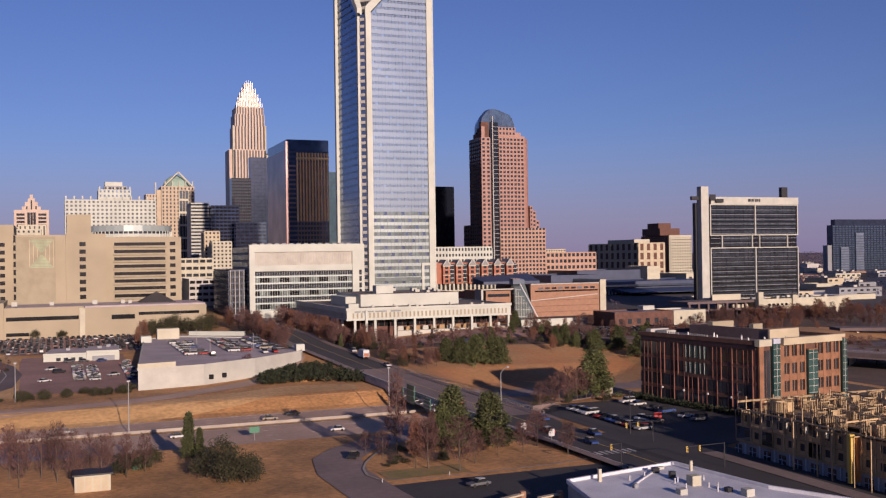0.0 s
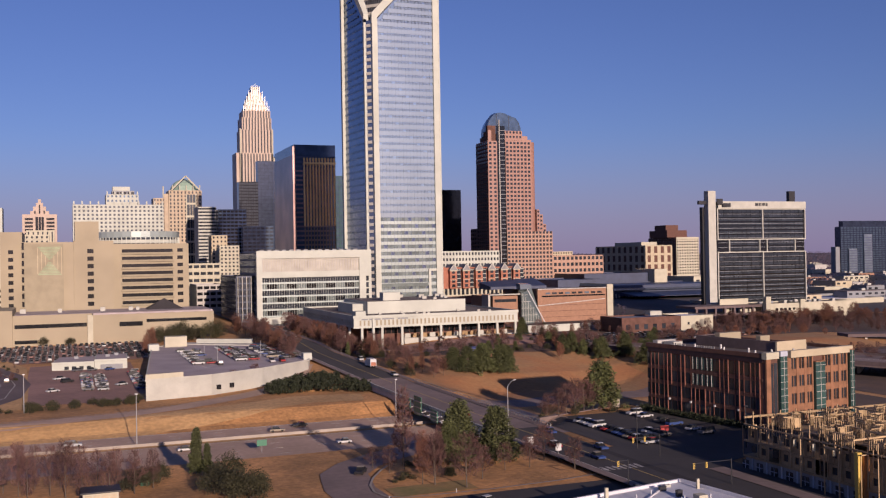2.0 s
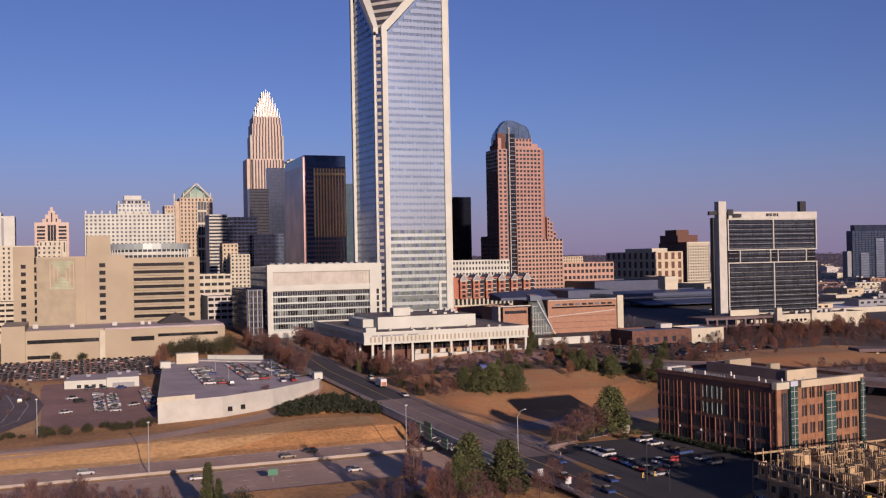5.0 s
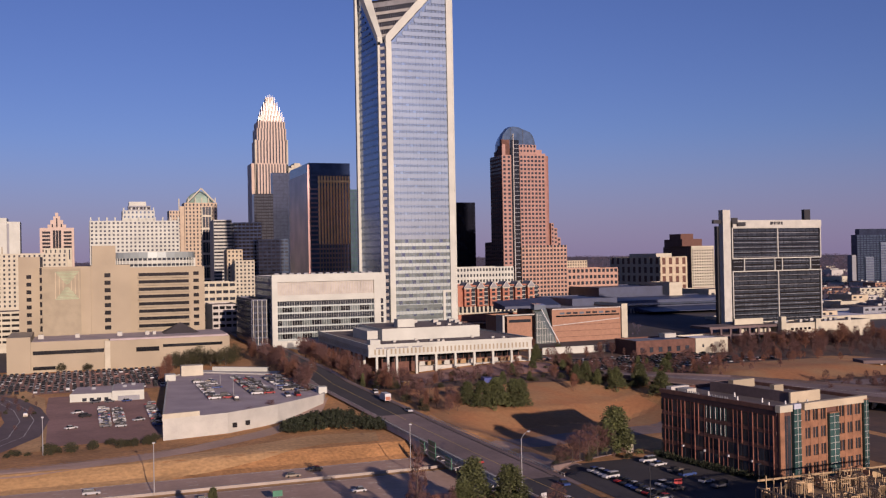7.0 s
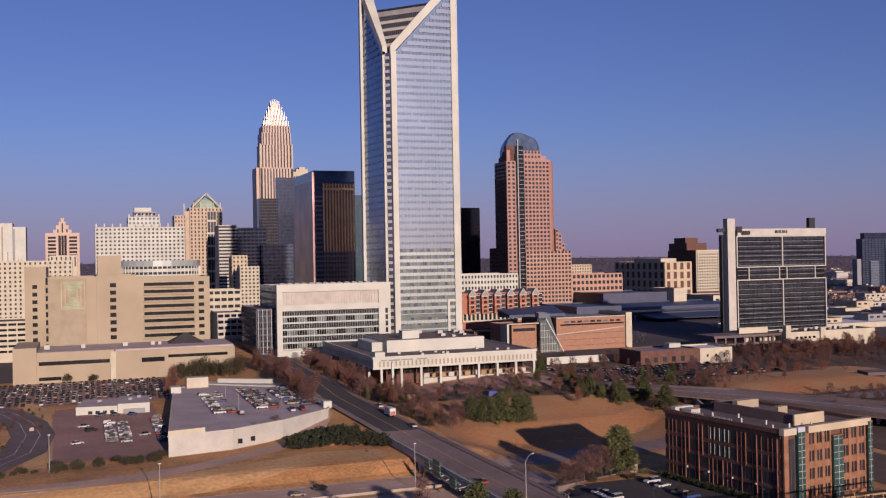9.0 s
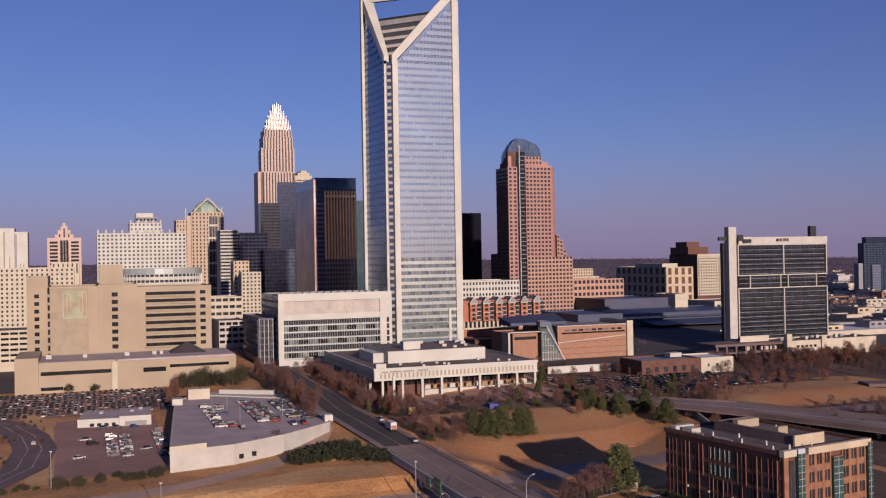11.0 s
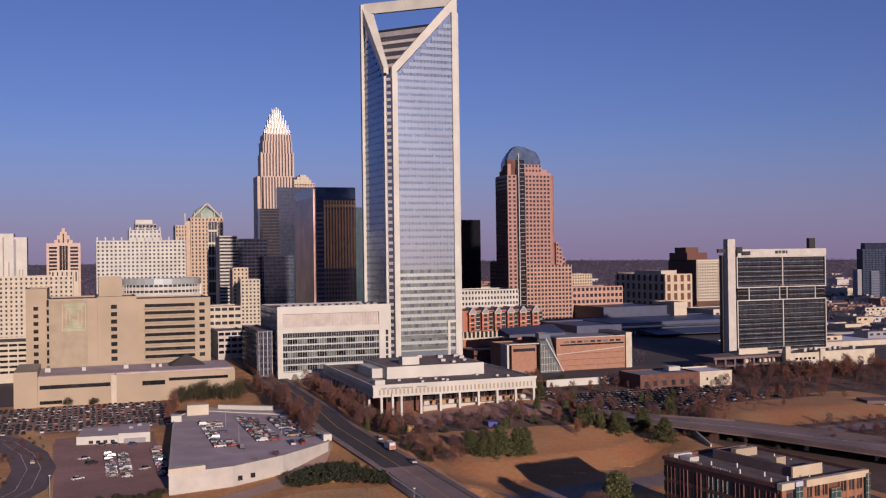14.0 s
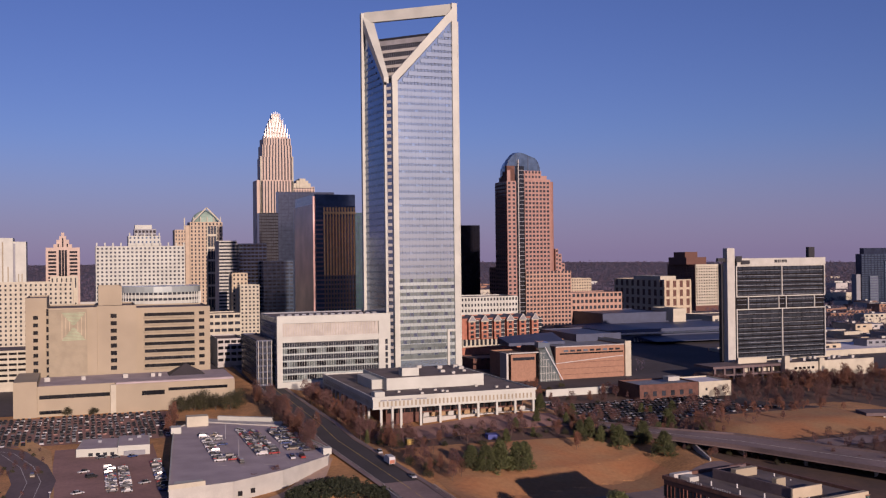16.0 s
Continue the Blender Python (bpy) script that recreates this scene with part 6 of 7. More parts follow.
    part("scaffold", Geo().box(x0 - 1.7, x0 - 1.55, 138, 138.15, -8.4, 2.0).box(x0 - 1.7, x0 - 0.2, 138, 138.15, 1.8, 2.0).box(x0 - 1.7, x0 - 1.55, 134, 134.15, -8.4, 2.0), M["timber"], t)


timber_frame()


def white_roof_building():
    t = thing("white_roof_building", "low building with a bright white membrane roof and roof plant", "building", (100, 135, -8.6))
    out = [(83.5, 154.4), (78, 128), (72, 92), (130, 92), (121, 117), (112, 136), (108.8, 159.3)]
    part("wall", Geo().prism(out, -8.8, -4.9), M["concrete"], t)
    part("roof", Geo().prism(out, -4.9, -4.8), M["roof_white"], t)
    for p, q in zip(out, out[1:] + out[:1]):
        part("parapet", Geo().beam((*p, -4.6), (*q, -4.6), 0.5, 0.7), M["roof_white"], t)
    for x, y, w, d, h, m in ((102.2, 143.6, 0.9, 0.9, 1.7, "cream"), (105.6, 133.6, 0.8, 0.8, 1.2, "concrete_light"), (101.9, 149.6, 0.5, 0.4, 1.2, "dark"), (101.6, 154.4, 0.7, 0.3, 0.9, "dark"), (98.4, 158.0, 0.4, 0.4, 0.8, "dark"),
                             (96.5, 139, 0.7, 0.7, 0.9, "concrete_light"), (92, 146, 0.4, 0.4, 0.7, "grey"), (103.8, 156.5, 0.9, 0.3, 0.5, "concrete_light"), (104.4, 137, 0.5, 0.5, 0.8, "dark")):
        part("roof_unit", Geo().box(x - w, x + w, y - d, y + d, -4.8, -4.8 + h), M[m], t)
    for x, y in ((98, 152.5), (100, 146), (101, 146.6), (103.4, 141), (104.2, 139.6), (104.8, 140.4), (103, 138), (94, 151), (99.5, 142), (106, 146)):
        part("vent_pipe", Geo().tube((x, y, -4.8), (x, y, -3.9), 0.14, 0.12, 6), M["sign_white"], t)
    part("hatch_post", Geo().box(88.6, 89.2, 152.4, 152.9, -4.8, -2.6), M["cream"], t)
    part("hatch_post", Geo().box(108.2, 108.7, 153, 153.4, -4.8, -3.0), M["cream"], t)
    part("raised_kerb", Geo().beam((92, 147, -4.7), (104, 157, -4.7), 0.3, 0.3), M["roof_white"], t)

white_roof_building()


def parking_deck():
    out = [(25.6, 347.5), (48, 352), (68, 364), (90, 384), (94, 398), (87, 460), (50, 492), (38, 476), (34, 437)]
    t = thing("parking_deck", "white-walled parking deck with an open roof full of cars", "parking structure", (60, 410, -9))
    part("wall", Geo().prism(out, -9.2, -1.75), M["concrete_light"], t)
    part("deck", Geo().prism(out, -1.75, -1.6), M["deck"], t)
    for p, q in zip(out, out[1:] + out[:1]):
        part("parapet", Geo().beam((*p, -1.45), (*q, -1.45), 0.5, 0.7), M["concrete_light"], t)
    for x, y in ((50.6, 353.2), (55.6, 356.2)):
        part("vent", Geo().box(x - 0.8, x + 0.8, y - 0.5, y + 0.3, -6.6, -5.0), M["glass_black"], t)
    part("corner_parapet", Geo().prism([(25.5, 347.2), (38.2, 349.8), (38.0, 350.8), (26.0, 348.2)], -1.1, 0.5), M["cream"], t)
    part("roof_slab", Geo().prism([(27.0, 349.5), (37.5, 351.5), (38.5, 361), (28.6, 361)], -1.6, -1.3), M["white"], t)
    part("stair_house", Geo().box(44, 54, 478, 484, -1.6, 3.2), M["cream"], t)
    part("stair_house", Geo().box(35.5, 40, 462, 468, -1.6, 1.2), M["white"], t)
    part("stair_house", Geo().box(89.0, 92.4, 388, 392, -1.6, 1.0), M["white"], t)
    part("rear_ramp", Geo().prism([(52, 488), (86, 466), (90, 474), (55, 500)], -8, -1.4), M["concrete"], t)
    part("rear_wall", Geo().prism([(60, 492), (84, 476), (85, 478), (61, 494)], -8, 0.6), M["white"], t)
    g = Geo()
    for k in range(16):
        for x in (46, 51.5, 63, 68.5, 82):
            g.box(x, x + 4.6, 378 + k * 5.6, 378.12 + k * 5.6, -1.595, -1.58)
    part("bay_lines", g, M["paint_white"], t)
    for x, y in ((57, 400), (57, 440), (76, 410)):
        part("lamp_post", Geo().tube((x, y, -1.6), (x, y, 5), 0.12, 0.08, 6), M["steel"], t)


parking_deck()
t = thing("white_store", "low white flat-roofed store in two heights beside the lot", "store", (11, 464, -7.5))
part("wall", Geo().prism([(-5, 452.5), (12, 450.3), (13.4, 476), (-2, 478)], -7.8, -3.9), M["white"], t)
part("wall", Geo().prism([(12.1, 450.0), (25.4, 448.4), (26.8, 474.6), (13.5, 476.4)], -7.8, -3.2), M["white"], t)
part("roof", Geo().prism([(-4.6, 453.0), (11.8, 450.9), (13.0, 475.6), (-1.6, 477.6)], -3.9, -3.8), M["deck"], t)
part("roof", Geo().prism([(12.5, 450.5), (25.0, 449.0), (26.3, 474.2), (13.9, 475.9)], -3.2, -3.1), M["deck"], t)
part("fascia", Geo().beam((-5, 452.3, -4.1), (12, 450.1, -4.1), 0.3, 0.8), M["white"], t)
part("fascia", Geo().beam((12.1, 449.8, -3.4), (25.4, 448.2, -3.4), 0.3, 0.9), M["white"], t)
for x, y, z in ((4, 466, -3.8), (17, 462, -3.1), (21, 468, -3.1)):
    part("roof_unit", Geo().box(x, x + 1.8, y, y + 1.6, z, z + 1.0), M["grey"], t)
for i in range(4):
    part("window", Geo().box(0 + i * 3.0, 2.0 + i * 3.0, 451.62 - i * 0.38, 451.95 - i * 0.38, -7.0, -5.6), M["glass_dark"], t)
part("shop_front", Geo().box(14.5, 23.5, 448.3, 448.9, -7.6, -5.2), M["grey"], t)
t = thing("cream_shed", "small cream shed with a dark flat roof", "shed", (7, 203, -9))
part("wall", Geo().box(3, 9.5, 200, 205, -9.4, -5.4), M["cream"], t)
part("roof", Geo().box(2.6, 9.9, 199.6, 205.4, -5.4, -5.1), M["dark"], t)
for i in range(4):
    part("panel", Geo().box(3.4 + i * 1.5, 4.6 + i * 1.5, 199.85, 200, -9, -5.8), M["beige"], t)


# ---- vehicles ----
def car(name, label, length=4.5, height=1.45, van=False):
    t = thing(name, label, "car")
    L, W = length / 2, 0.9
    zs = 0.85 if not van else 1.0
    g = Geo()
    prof = [(-L, 0.35), (L, 0.35), (L + 0.05, 0.6), (L - 0.1, zs - 0.08), (L * 0.45, zs), (-L * 0.75, zs), (-L + 0.02, zs - 0.05), (-L - 0.04, 0.6)]
    g.v = [(x, -W, z) for x, z in prof] + [(x, W, z) for x, z in prof]
    k = len(prof)
    g.f = [tuple(range(k)), tuple(range(2 * k - 1, k - 1, -1))] + [(i, k + i, k + (i + 1) % k, (i + 1) % k) for i in range(k)]
    part("body", g, M["car"], t)
    a, b = (-L * 0.72, L * 0.42) if not van else (-L * 0.95, L * 0.5)
    c, d = (-L * 0.5, L * 0.12) if not van else (-L * 0.9, L * 0.25)
    g = Geo()
    g.v = [(a, -W * 0.94, zs), (b, -W * 0.94, zs), (b, W * 0.94, zs), (a, W * 0.94, zs), (c, -W * 0.76, height), (d, -W * 0.76, height), (d, W * 0.76, height), (c, W * 0.76, height)]
    g.f = [(0, 1, 5, 4), (1, 2, 6, 5), (2, 3, 7, 6), (3, 0, 4, 7)]
    part("cabin_glass", g, M["car_glass"], t)
    part("roof_panel", Geo().box(c - 0.02, d + 0.02, -W * 0.77, W * 0.77, height - 0.03, height + 0.04), M["car"], t)
    for x in (-L * 0.62, L * 0.62):
        for s in (-1, 1):
            part("wheel", Geo().tube((x, s * (W - 0.2), 0.33), (x, s * (W + 0.02), 0.33), 0.33, 0.33, 10), M["tyre"], t)
    return t


CARS = [car("car", "parked saloon car on the asphalt"), car("car", "parked hatchback on the asphalt", 4.0, 1.5), car("sport_utility", "parked sport utility vehicle on the asphalt", 4.7, 1.75, True)]
used = set()
rc = random.Random(21)


def park(x, y, z, turn, group):
    k = rc.choice((0, 0, 1, 2))
    m = pose(x, y, z, 0, 0, turn + rc.uniform(-2, 2) + (180 if rc.random() < 0.5 else 0))
    if k not in used:
        used.add(k)
        CARS[k].matrix_basis = m
        tagged(CARS[k], group=group)
        return
    tagged(copy_thing(CARS[k], m), group=group)


for x, y0, y1, fill in ((48.5, 392, 455, 0.7), (53.6, 392, 452, 0.4), (66, 398, 462, 0.92), (71, 398, 455, 0.92), (79.5, 404, 455, 0.55), (84.5, 400, 455, 0.95)):
    for y in np.arange(y0, y1, 2.75):
        if rc.random() < fill:
            park(x, float(y), -1.6, 0, "cars on the parking deck")
for x in (52, 56, 60, 76, 80):
    if rc.random() < 0.8:
        park(x, 386, -1.6, 90, "cars on the parking deck")
for x, y0, y1, fill in ((8.0, 380, 425, 0.9), (13.2, 378, 425, 0.85), (26.5, 378, 430, 0.9)):
    for y in np.arange(y0, y1, 2.8):
        if rc.random() < fill:
            park(x, float(y), land(x, y) + 0.13, 0, "cars in the small lot")
for x, y in ((-4, 384), (1, 410), (-2, 420), (20, 392), (5, 446), (11, 445), (18, 444)):
    park(x, y, land(x, y) + 0.13, 25, "cars in the small lot")
paints = [M["sign_white"], M["grey"], M["dark"], M["tyre"], M["asphalt"], M["asphalt_lot"], M["dark"]]
crowd = [Geo() for _ in paints]
cabins = Geo()
for x0, x1, y0, y1, fill in ((-62, 42, 488, 556, 0.93), (238, 352, 440, 506, 0.9)):
    for y in np.arange(y0, y1, 6.9):
        for x in np.arange(x0, x1, 2.8):
            if rc.random() > fill:
                continue
            z, yy = land(x, y) + 0.13, y + rc.uniform(-1.4, 1.4)
            x = x + rc.uniform(-0.4, 0.4)
            if y < y0 + 6 and x0 < 0 and rc.random() < 0.8:
                park(float(x), float(y), z, 90, "cars in the crowded lot")
                continue
            rc.choice(crowd).prism([(x - 0.9, yy - 2.2), (x + 0.9, yy - 2.2), (x + 0.9, yy + 2.2), (x - 0.9, yy + 2.2)], z + 0.25, [z + 0.75, z + 0.75, z + 0.85, z + 0.85])
            n = len(cabins.v)
            cabins.v += [(x + a * 0.85, yy + b, z + 0.84) for a, b in ((-1, -1.2), (1, -1.2), (1, 1.6), (-1, 1.6))] + [(x + a * 0.7, yy + b, z + 1.45) for a, b in ((-1, -0.6), (1, -0.6), (1, 1.1), (-1, 1.1))]
            cabins.f += [tuple(n + i for i in q) for q in ((0, 1, 5, 4), (1, 2, 6, 5), (2, 3, 7, 6), (3, 0, 4, 7))]
            rc.choice(crowd).box(x - 0.7, x + 0.7, yy - 0.6, yy + 1.1, z + 1.44, z + 1.5)
for g, m in zip(crowd + [cabins], paints + [M["car_glass"]]):
    solid("parked_cars", g, m, "crowd of parked cars filling the far lots", "cars", "stuff")
for x, y0, y1, fill in ((131, 204, 240, 0.8), (139, 208, 222, 0.5), (150.5, 206, 244, 0.7)):
    for y in np.arange(y0, y1, 2.8):
        if rc.random() < fill:
            park(x, float(y), land(x, y) + 0.13, 8, "cars in the shaded lot")
for x, y in ((115, 352), (113.5, 392), (106.5, 262), (116.5, 228), (109.5, 212), (118, 205), (112, 196), (104, 470)):
    park(x, y, avenue_z(y) + 0.18, 90, "cars on the avenue")
for x, y in ((2, 290), (58, 288.5), (66, 294), (-38, 296), (30, 270), (-60, 258), (71, 262)):
    park(x, y, -11.86, 0, "cars on the highway")
for x, y, a in ((60, 208, 60), (74, 172, 8), (-40, 476, -50), (-21, 420, -88)):
    park(x, y, land(x, y) + 0.2, a, "cars on the side streets")

t = thing("box_truck", "white box truck with a red door on the avenue", "truck", (112.5, 372, avenue_z(372) + 0.18))
z = avenue_z(372) + 0.18
part("box", Geo().box(111.3, 113.7, 370, 376, z + 0.9, z + 3.6), M["sign_white"], t)
part("door", Geo().box(111.5, 113.5, 369.9, 370, z + 1.0, z + 2.4), M["brick_red"], t)
part("cab", Geo().box(111.4, 113.6, 376.2, 378, z + 0.6, z + 2.6), M["sign_white"], t)
for y in (371.5, 377):
    for x in (111.5, 113.2):
        part("wheel", Geo().tube((x, y, z + 0.45), (x + 0.3, y, z + 0.45), 0.45, 0.45, 10), M["tyre"], t)


# ---- street furniture ----
def lamp_post(x, y, z, h, arm, turn=0, material="steel", label="tall galvanised street lamp with a curved arm"):
    t = thing("street_lamp", label, "street lamp", group="street lamps")
    part("post", Geo().tube((0, 0, 0), (0, 0, h), 0.16, 0.09, 8), M[material], t)
    if arm:
        part("arm", Geo().tube((0, 0, h - 0.1), (arm * 0.5, 0, h + 0.9), 0.08, 0.07, 6).tube((arm * 0.5, 0, h + 0.9), (arm, 0, h + 1.1), 0.07, 0.06, 6), M[material], t)
        part("lamp_head", Geo().box(arm - 0.1, arm + 0.9, -0.22, 0.22, h + 0.98, h + 1.2), M["sign_white"], t)
    else:
        part("lamp_head", Geo().box(-0.4, 0.4, -0.4, 0.4, h, h + 0.25), M[material], t)
    t.matrix_basis = pose(x, y, z, 0, 0, turn)


lamp_post(106.5, 232, -7.6, 12.6, 4.0, 40)
lamp_post(18.2, 281.7, -12, 14.5, 0)
lamp_post(92.5, 281.7, -12, 14.0, 0)
lamp_post(-12, 338, -8.4, 12, 0)
lamp_post(125.5, 201, -7.8, 10.5, 0, material="dark", label="dark steel lamp post beside the avenue")
lamp_post(148, 190, -8.0, 10.5, 0, material="dark", label="dark steel lamp post beside the lot")
t = thing("sign_pole", "tall white pylon on the colonnade forecourt", "pole", (126, 414, -4))
part("pole", Geo().box(125.6, 126.6, 413.5, 414.5, -4.6, 12), M["white"], t)
t = thing("highway_sign", "green highway signs on a gantry under the bridge edge", "road sign", (101, 276, -8))
for y0, y1, za, zb in ((287.0, 291.5, -8.6, -4.6), (277.0, 283.5, -8.8, -3.2), (263.5, 269.0, -8.8, -5.4)):
    part("panel", Geo().box(98.8, 98.95, y0, y1, za, zb), M["sign_green"], t)
    for k in range(3):
        part("panel_rib", Geo().box(98.65, 98.8, y0 + 0.1, y1 - 0.1, za + 0.5 + k * (zb - za) / 3.2, za + 0.7 + k * (zb - za) / 3.2), M["steel"], t)
part("gantry", Geo().beam((99.2, 261, -8.2), (99.2, 293, -8.2), 0.35).beam((99.2, 261, -6.6), (99.2, 293, -6.6), 0.25), M["steel"], t)
for i in range(6):
    part("bracket", Geo().beam((99.2, 263 + i * 5.6, -8.2), (101.6, 263 + i * 5.6, -7.8), 0.2), M["steel"], t)
for x, y, kind in ((104.0, 214, "round"), (106.0, 203.5, "square"), (72.5, 183, "post"), (58.5, 183, "post"), (48, 259, "green")):
    z = land(x, y)
    t = thing("road_sign", {"round": "white diamond road sign on a post", "square": "white rectangular road sign on a post", "post": "short white marker post by the kerb", "green": "small green roadside sign"}[kind], "road sign", (x, y, z), group="road signs")
    part("post", Geo().tube((x, y, z), (x, y, z + (2.6 if kind != "post" else 0.9)), 0.06, 0.06, 6), M["steel"] if kind != "post" else M["sign_white"], t)
    if kind != "post":
        w = 0.75 if kind != "green" else 1.3
        part("plate", Geo().box(x - w, x + w, y - 0.12, y - 0.07, z + 1.9, z + 3.5), M["sign_green"] if kind == "green" else M["sign_white"], t)
for x, y, tall, drops in ((122.6, 162, 5.8, (-6.0, -8.9)), (104.2, 170.3, 5.8, (-2.4,)), (124.5, 190, 5.8, (-4.0, -7.0))):
    t = thing("traffic_light", "yellow traffic signal heads on a mast arm", "traffic light", (x, y, -8), group="traffic lights")
    part("post", Geo().tube((x, y, -8.4), (x, y, -8 + tall), 0.12, 0.1, 8), M["dark"], t)
    part("arm", Geo().beam((x, y, -8.2 + tall), (x + drops[-1] - 0.4, y, -8.2 + tall), 0.12), M["dark"], t)
    for dx in drops:
        head = part("signal_head", Geo().box(x + dx - 0.2, x + dx + 0.2, y - 0.3, y - 0.05, -9.2 + tall, -8.1 + tall), M["yellow"], t)
        for k in range(3):
            part("lens", Geo().tube((x + dx, y - 0.3, -8.95 + tall + k * 0.33), (x + dx, y - 0.36, -8.95 + tall + k * 0.33), 0.12, 0.12, 8), M["dark"], head)
t = thing("lot_sign", "small red and white notice board in the lot", "sign", (141, 213, -8))
part("board", Geo().box(139.8, 142.2, 212.9, 213, -6.3, -4.9), M["red"], t)
for x in (140, 142):
    part("post", Geo().box(x - 0.06, x + 0.06, 213, 213.12, -8.2, -5), M["timber"], t)
t = thing("yellow_kiosk", "small yellow kiosk on the forecourt", "kiosk", (132, 408, -4))
part("wall", Geo().box(130.5, 133.5, 407, 409.5, -4.4, -1.6), M["yellow"], t)
part("roof", Geo().box(130.2, 133.8, 406.7, 409.8, -1.6, -1.4), M["cream"], t)
t = thing("blue_tarp", "bright blue covered skip under the trees", "skip", (170, 405, -3))
part("cover", Geo().prism([(167.5, 404), (173, 404), (173, 408), (167.5, 408)], -4.2, [-1.8, -2.2, -1.8, -1.6]), M["blue_tarp"], t)
t = thing("green_kiosk", "small dark green cabinet on the grass", "cabinet", (15.5, 218, -9))
part("box", Geo().box(14.6, 16.4, 217, 218.6, -9, -7.2), M["sign_green"], t)
part("cap", Geo().box(15.1, 15.9, 217.3, 218.2, -7.2, -6.8), M["sign_white"], t)
t = thing("retaining_wall", "low pale stone wall beside the lot", "wall", (140, 254, -8))
part("wall", Geo().prism([(124, 249), (152, 258), (151.6, 259), (123.6, 250)], -8.6, -7.0), M["asphalt_old"], t)
part("end_pier", Geo().box(152, 154.5, 256.8, 260, -8.6, -4.8), M["kerb"], t)
t = thing("entrance_wall", "pair of low tan stone walls with coping beside the side street", "wall", (74, 155, -8))
for xa, ya, xb, yb in ((66.5, 153.5, 76.0, 157.2), (77.6, 153.6, 82.0, 154.6)):
    part("wall", Geo().beam((xa, ya, -7.6), (xb, yb, -7.6), 0.5, 1.6), M["brick_dark"], t)
    part("coping", Geo().beam((xa - 0.2, ya - 0.1, -6.7), (xb + 0.2, yb + 0.1, -6.7), 0.9, 0.3), M["beige"], t)
    part("end_pier", Geo().box(xb - 0.4, xb + 0.5, yb - 0.4, yb + 0.5, -8.4, -6.2), M["brick_tan"], t)
t = thing("site_fence", "orange construction fence by the kerb", "fence", (129, 155, -8))
rr = random.Random(9)
for i in range(20):
    x, y = 120.5 + i * 0.35, 166 - i * 2.3
    part("post", Geo().box(x - 0.12, x + 0.12, y - 0.12, y + 0.12, -8.4, -7.2), M["orange"] if i % 4 == 0 else M["concrete_light"], t)


# ---- planting ----
def clump(g, rr, c, r, n, size, flat=0.0, thin=False):
    """Small leaf cards turned every way round a centre."""
    for _ in range(n):
        p = Vector((rr.gauss(0, 1), rr.gauss(0, 1), rr.gauss(0, 1)))
        p = Vector(c) + p.normalized() * r * rr.random() ** 0.5
        a = Vector((rr.gauss(0, 1), rr.gauss(0, 1), rr.gauss(0, 1) * (1 - flat))).normalized()
        b = a.cross(Vector((rr.gauss(0, 1), rr.gauss(0, 1), rr.gauss(0, 1)))).normalized()
        s = size * rr.uniform(0.6, 1.3)
        if thin:
            g.poly(p - b * s * 0.4, p + b * s * 0.4, p + a * s * 1.6)
        else:
            g.poly(p - a * s, p + b * s * 0.7, p + a * s, p - b * s * 0.7)


def twigs(g, rr, base, way, length, r, depth):
    """Forking bare branches."""
    way = way.normalized()
    tip = base + way * length
    if depth > 1:
        g.tube(base, tip, r, r * 0.6, 4)
    else:
        s = way.cross(Vector((rr.gauss(0, 1), rr.gauss(0, 1), rr.gauss(0, 1)))).normalized() * max(r, 0.045)
        g.poly(base - s, base + s, tip)
    if depth > 0:
        for _ in range(4 if depth > 2 else 6):
            d = way + Vector((rr.gauss(0, 0.6), rr.gauss(0, 0.6), rr.gauss(0.12, 0.4)))
            twigs(g, rr, base + way * length * rr.uniform(0.45, 1.0), d, length * rr.uniform(0.5, 0.75), r * 0.5, depth - 1)


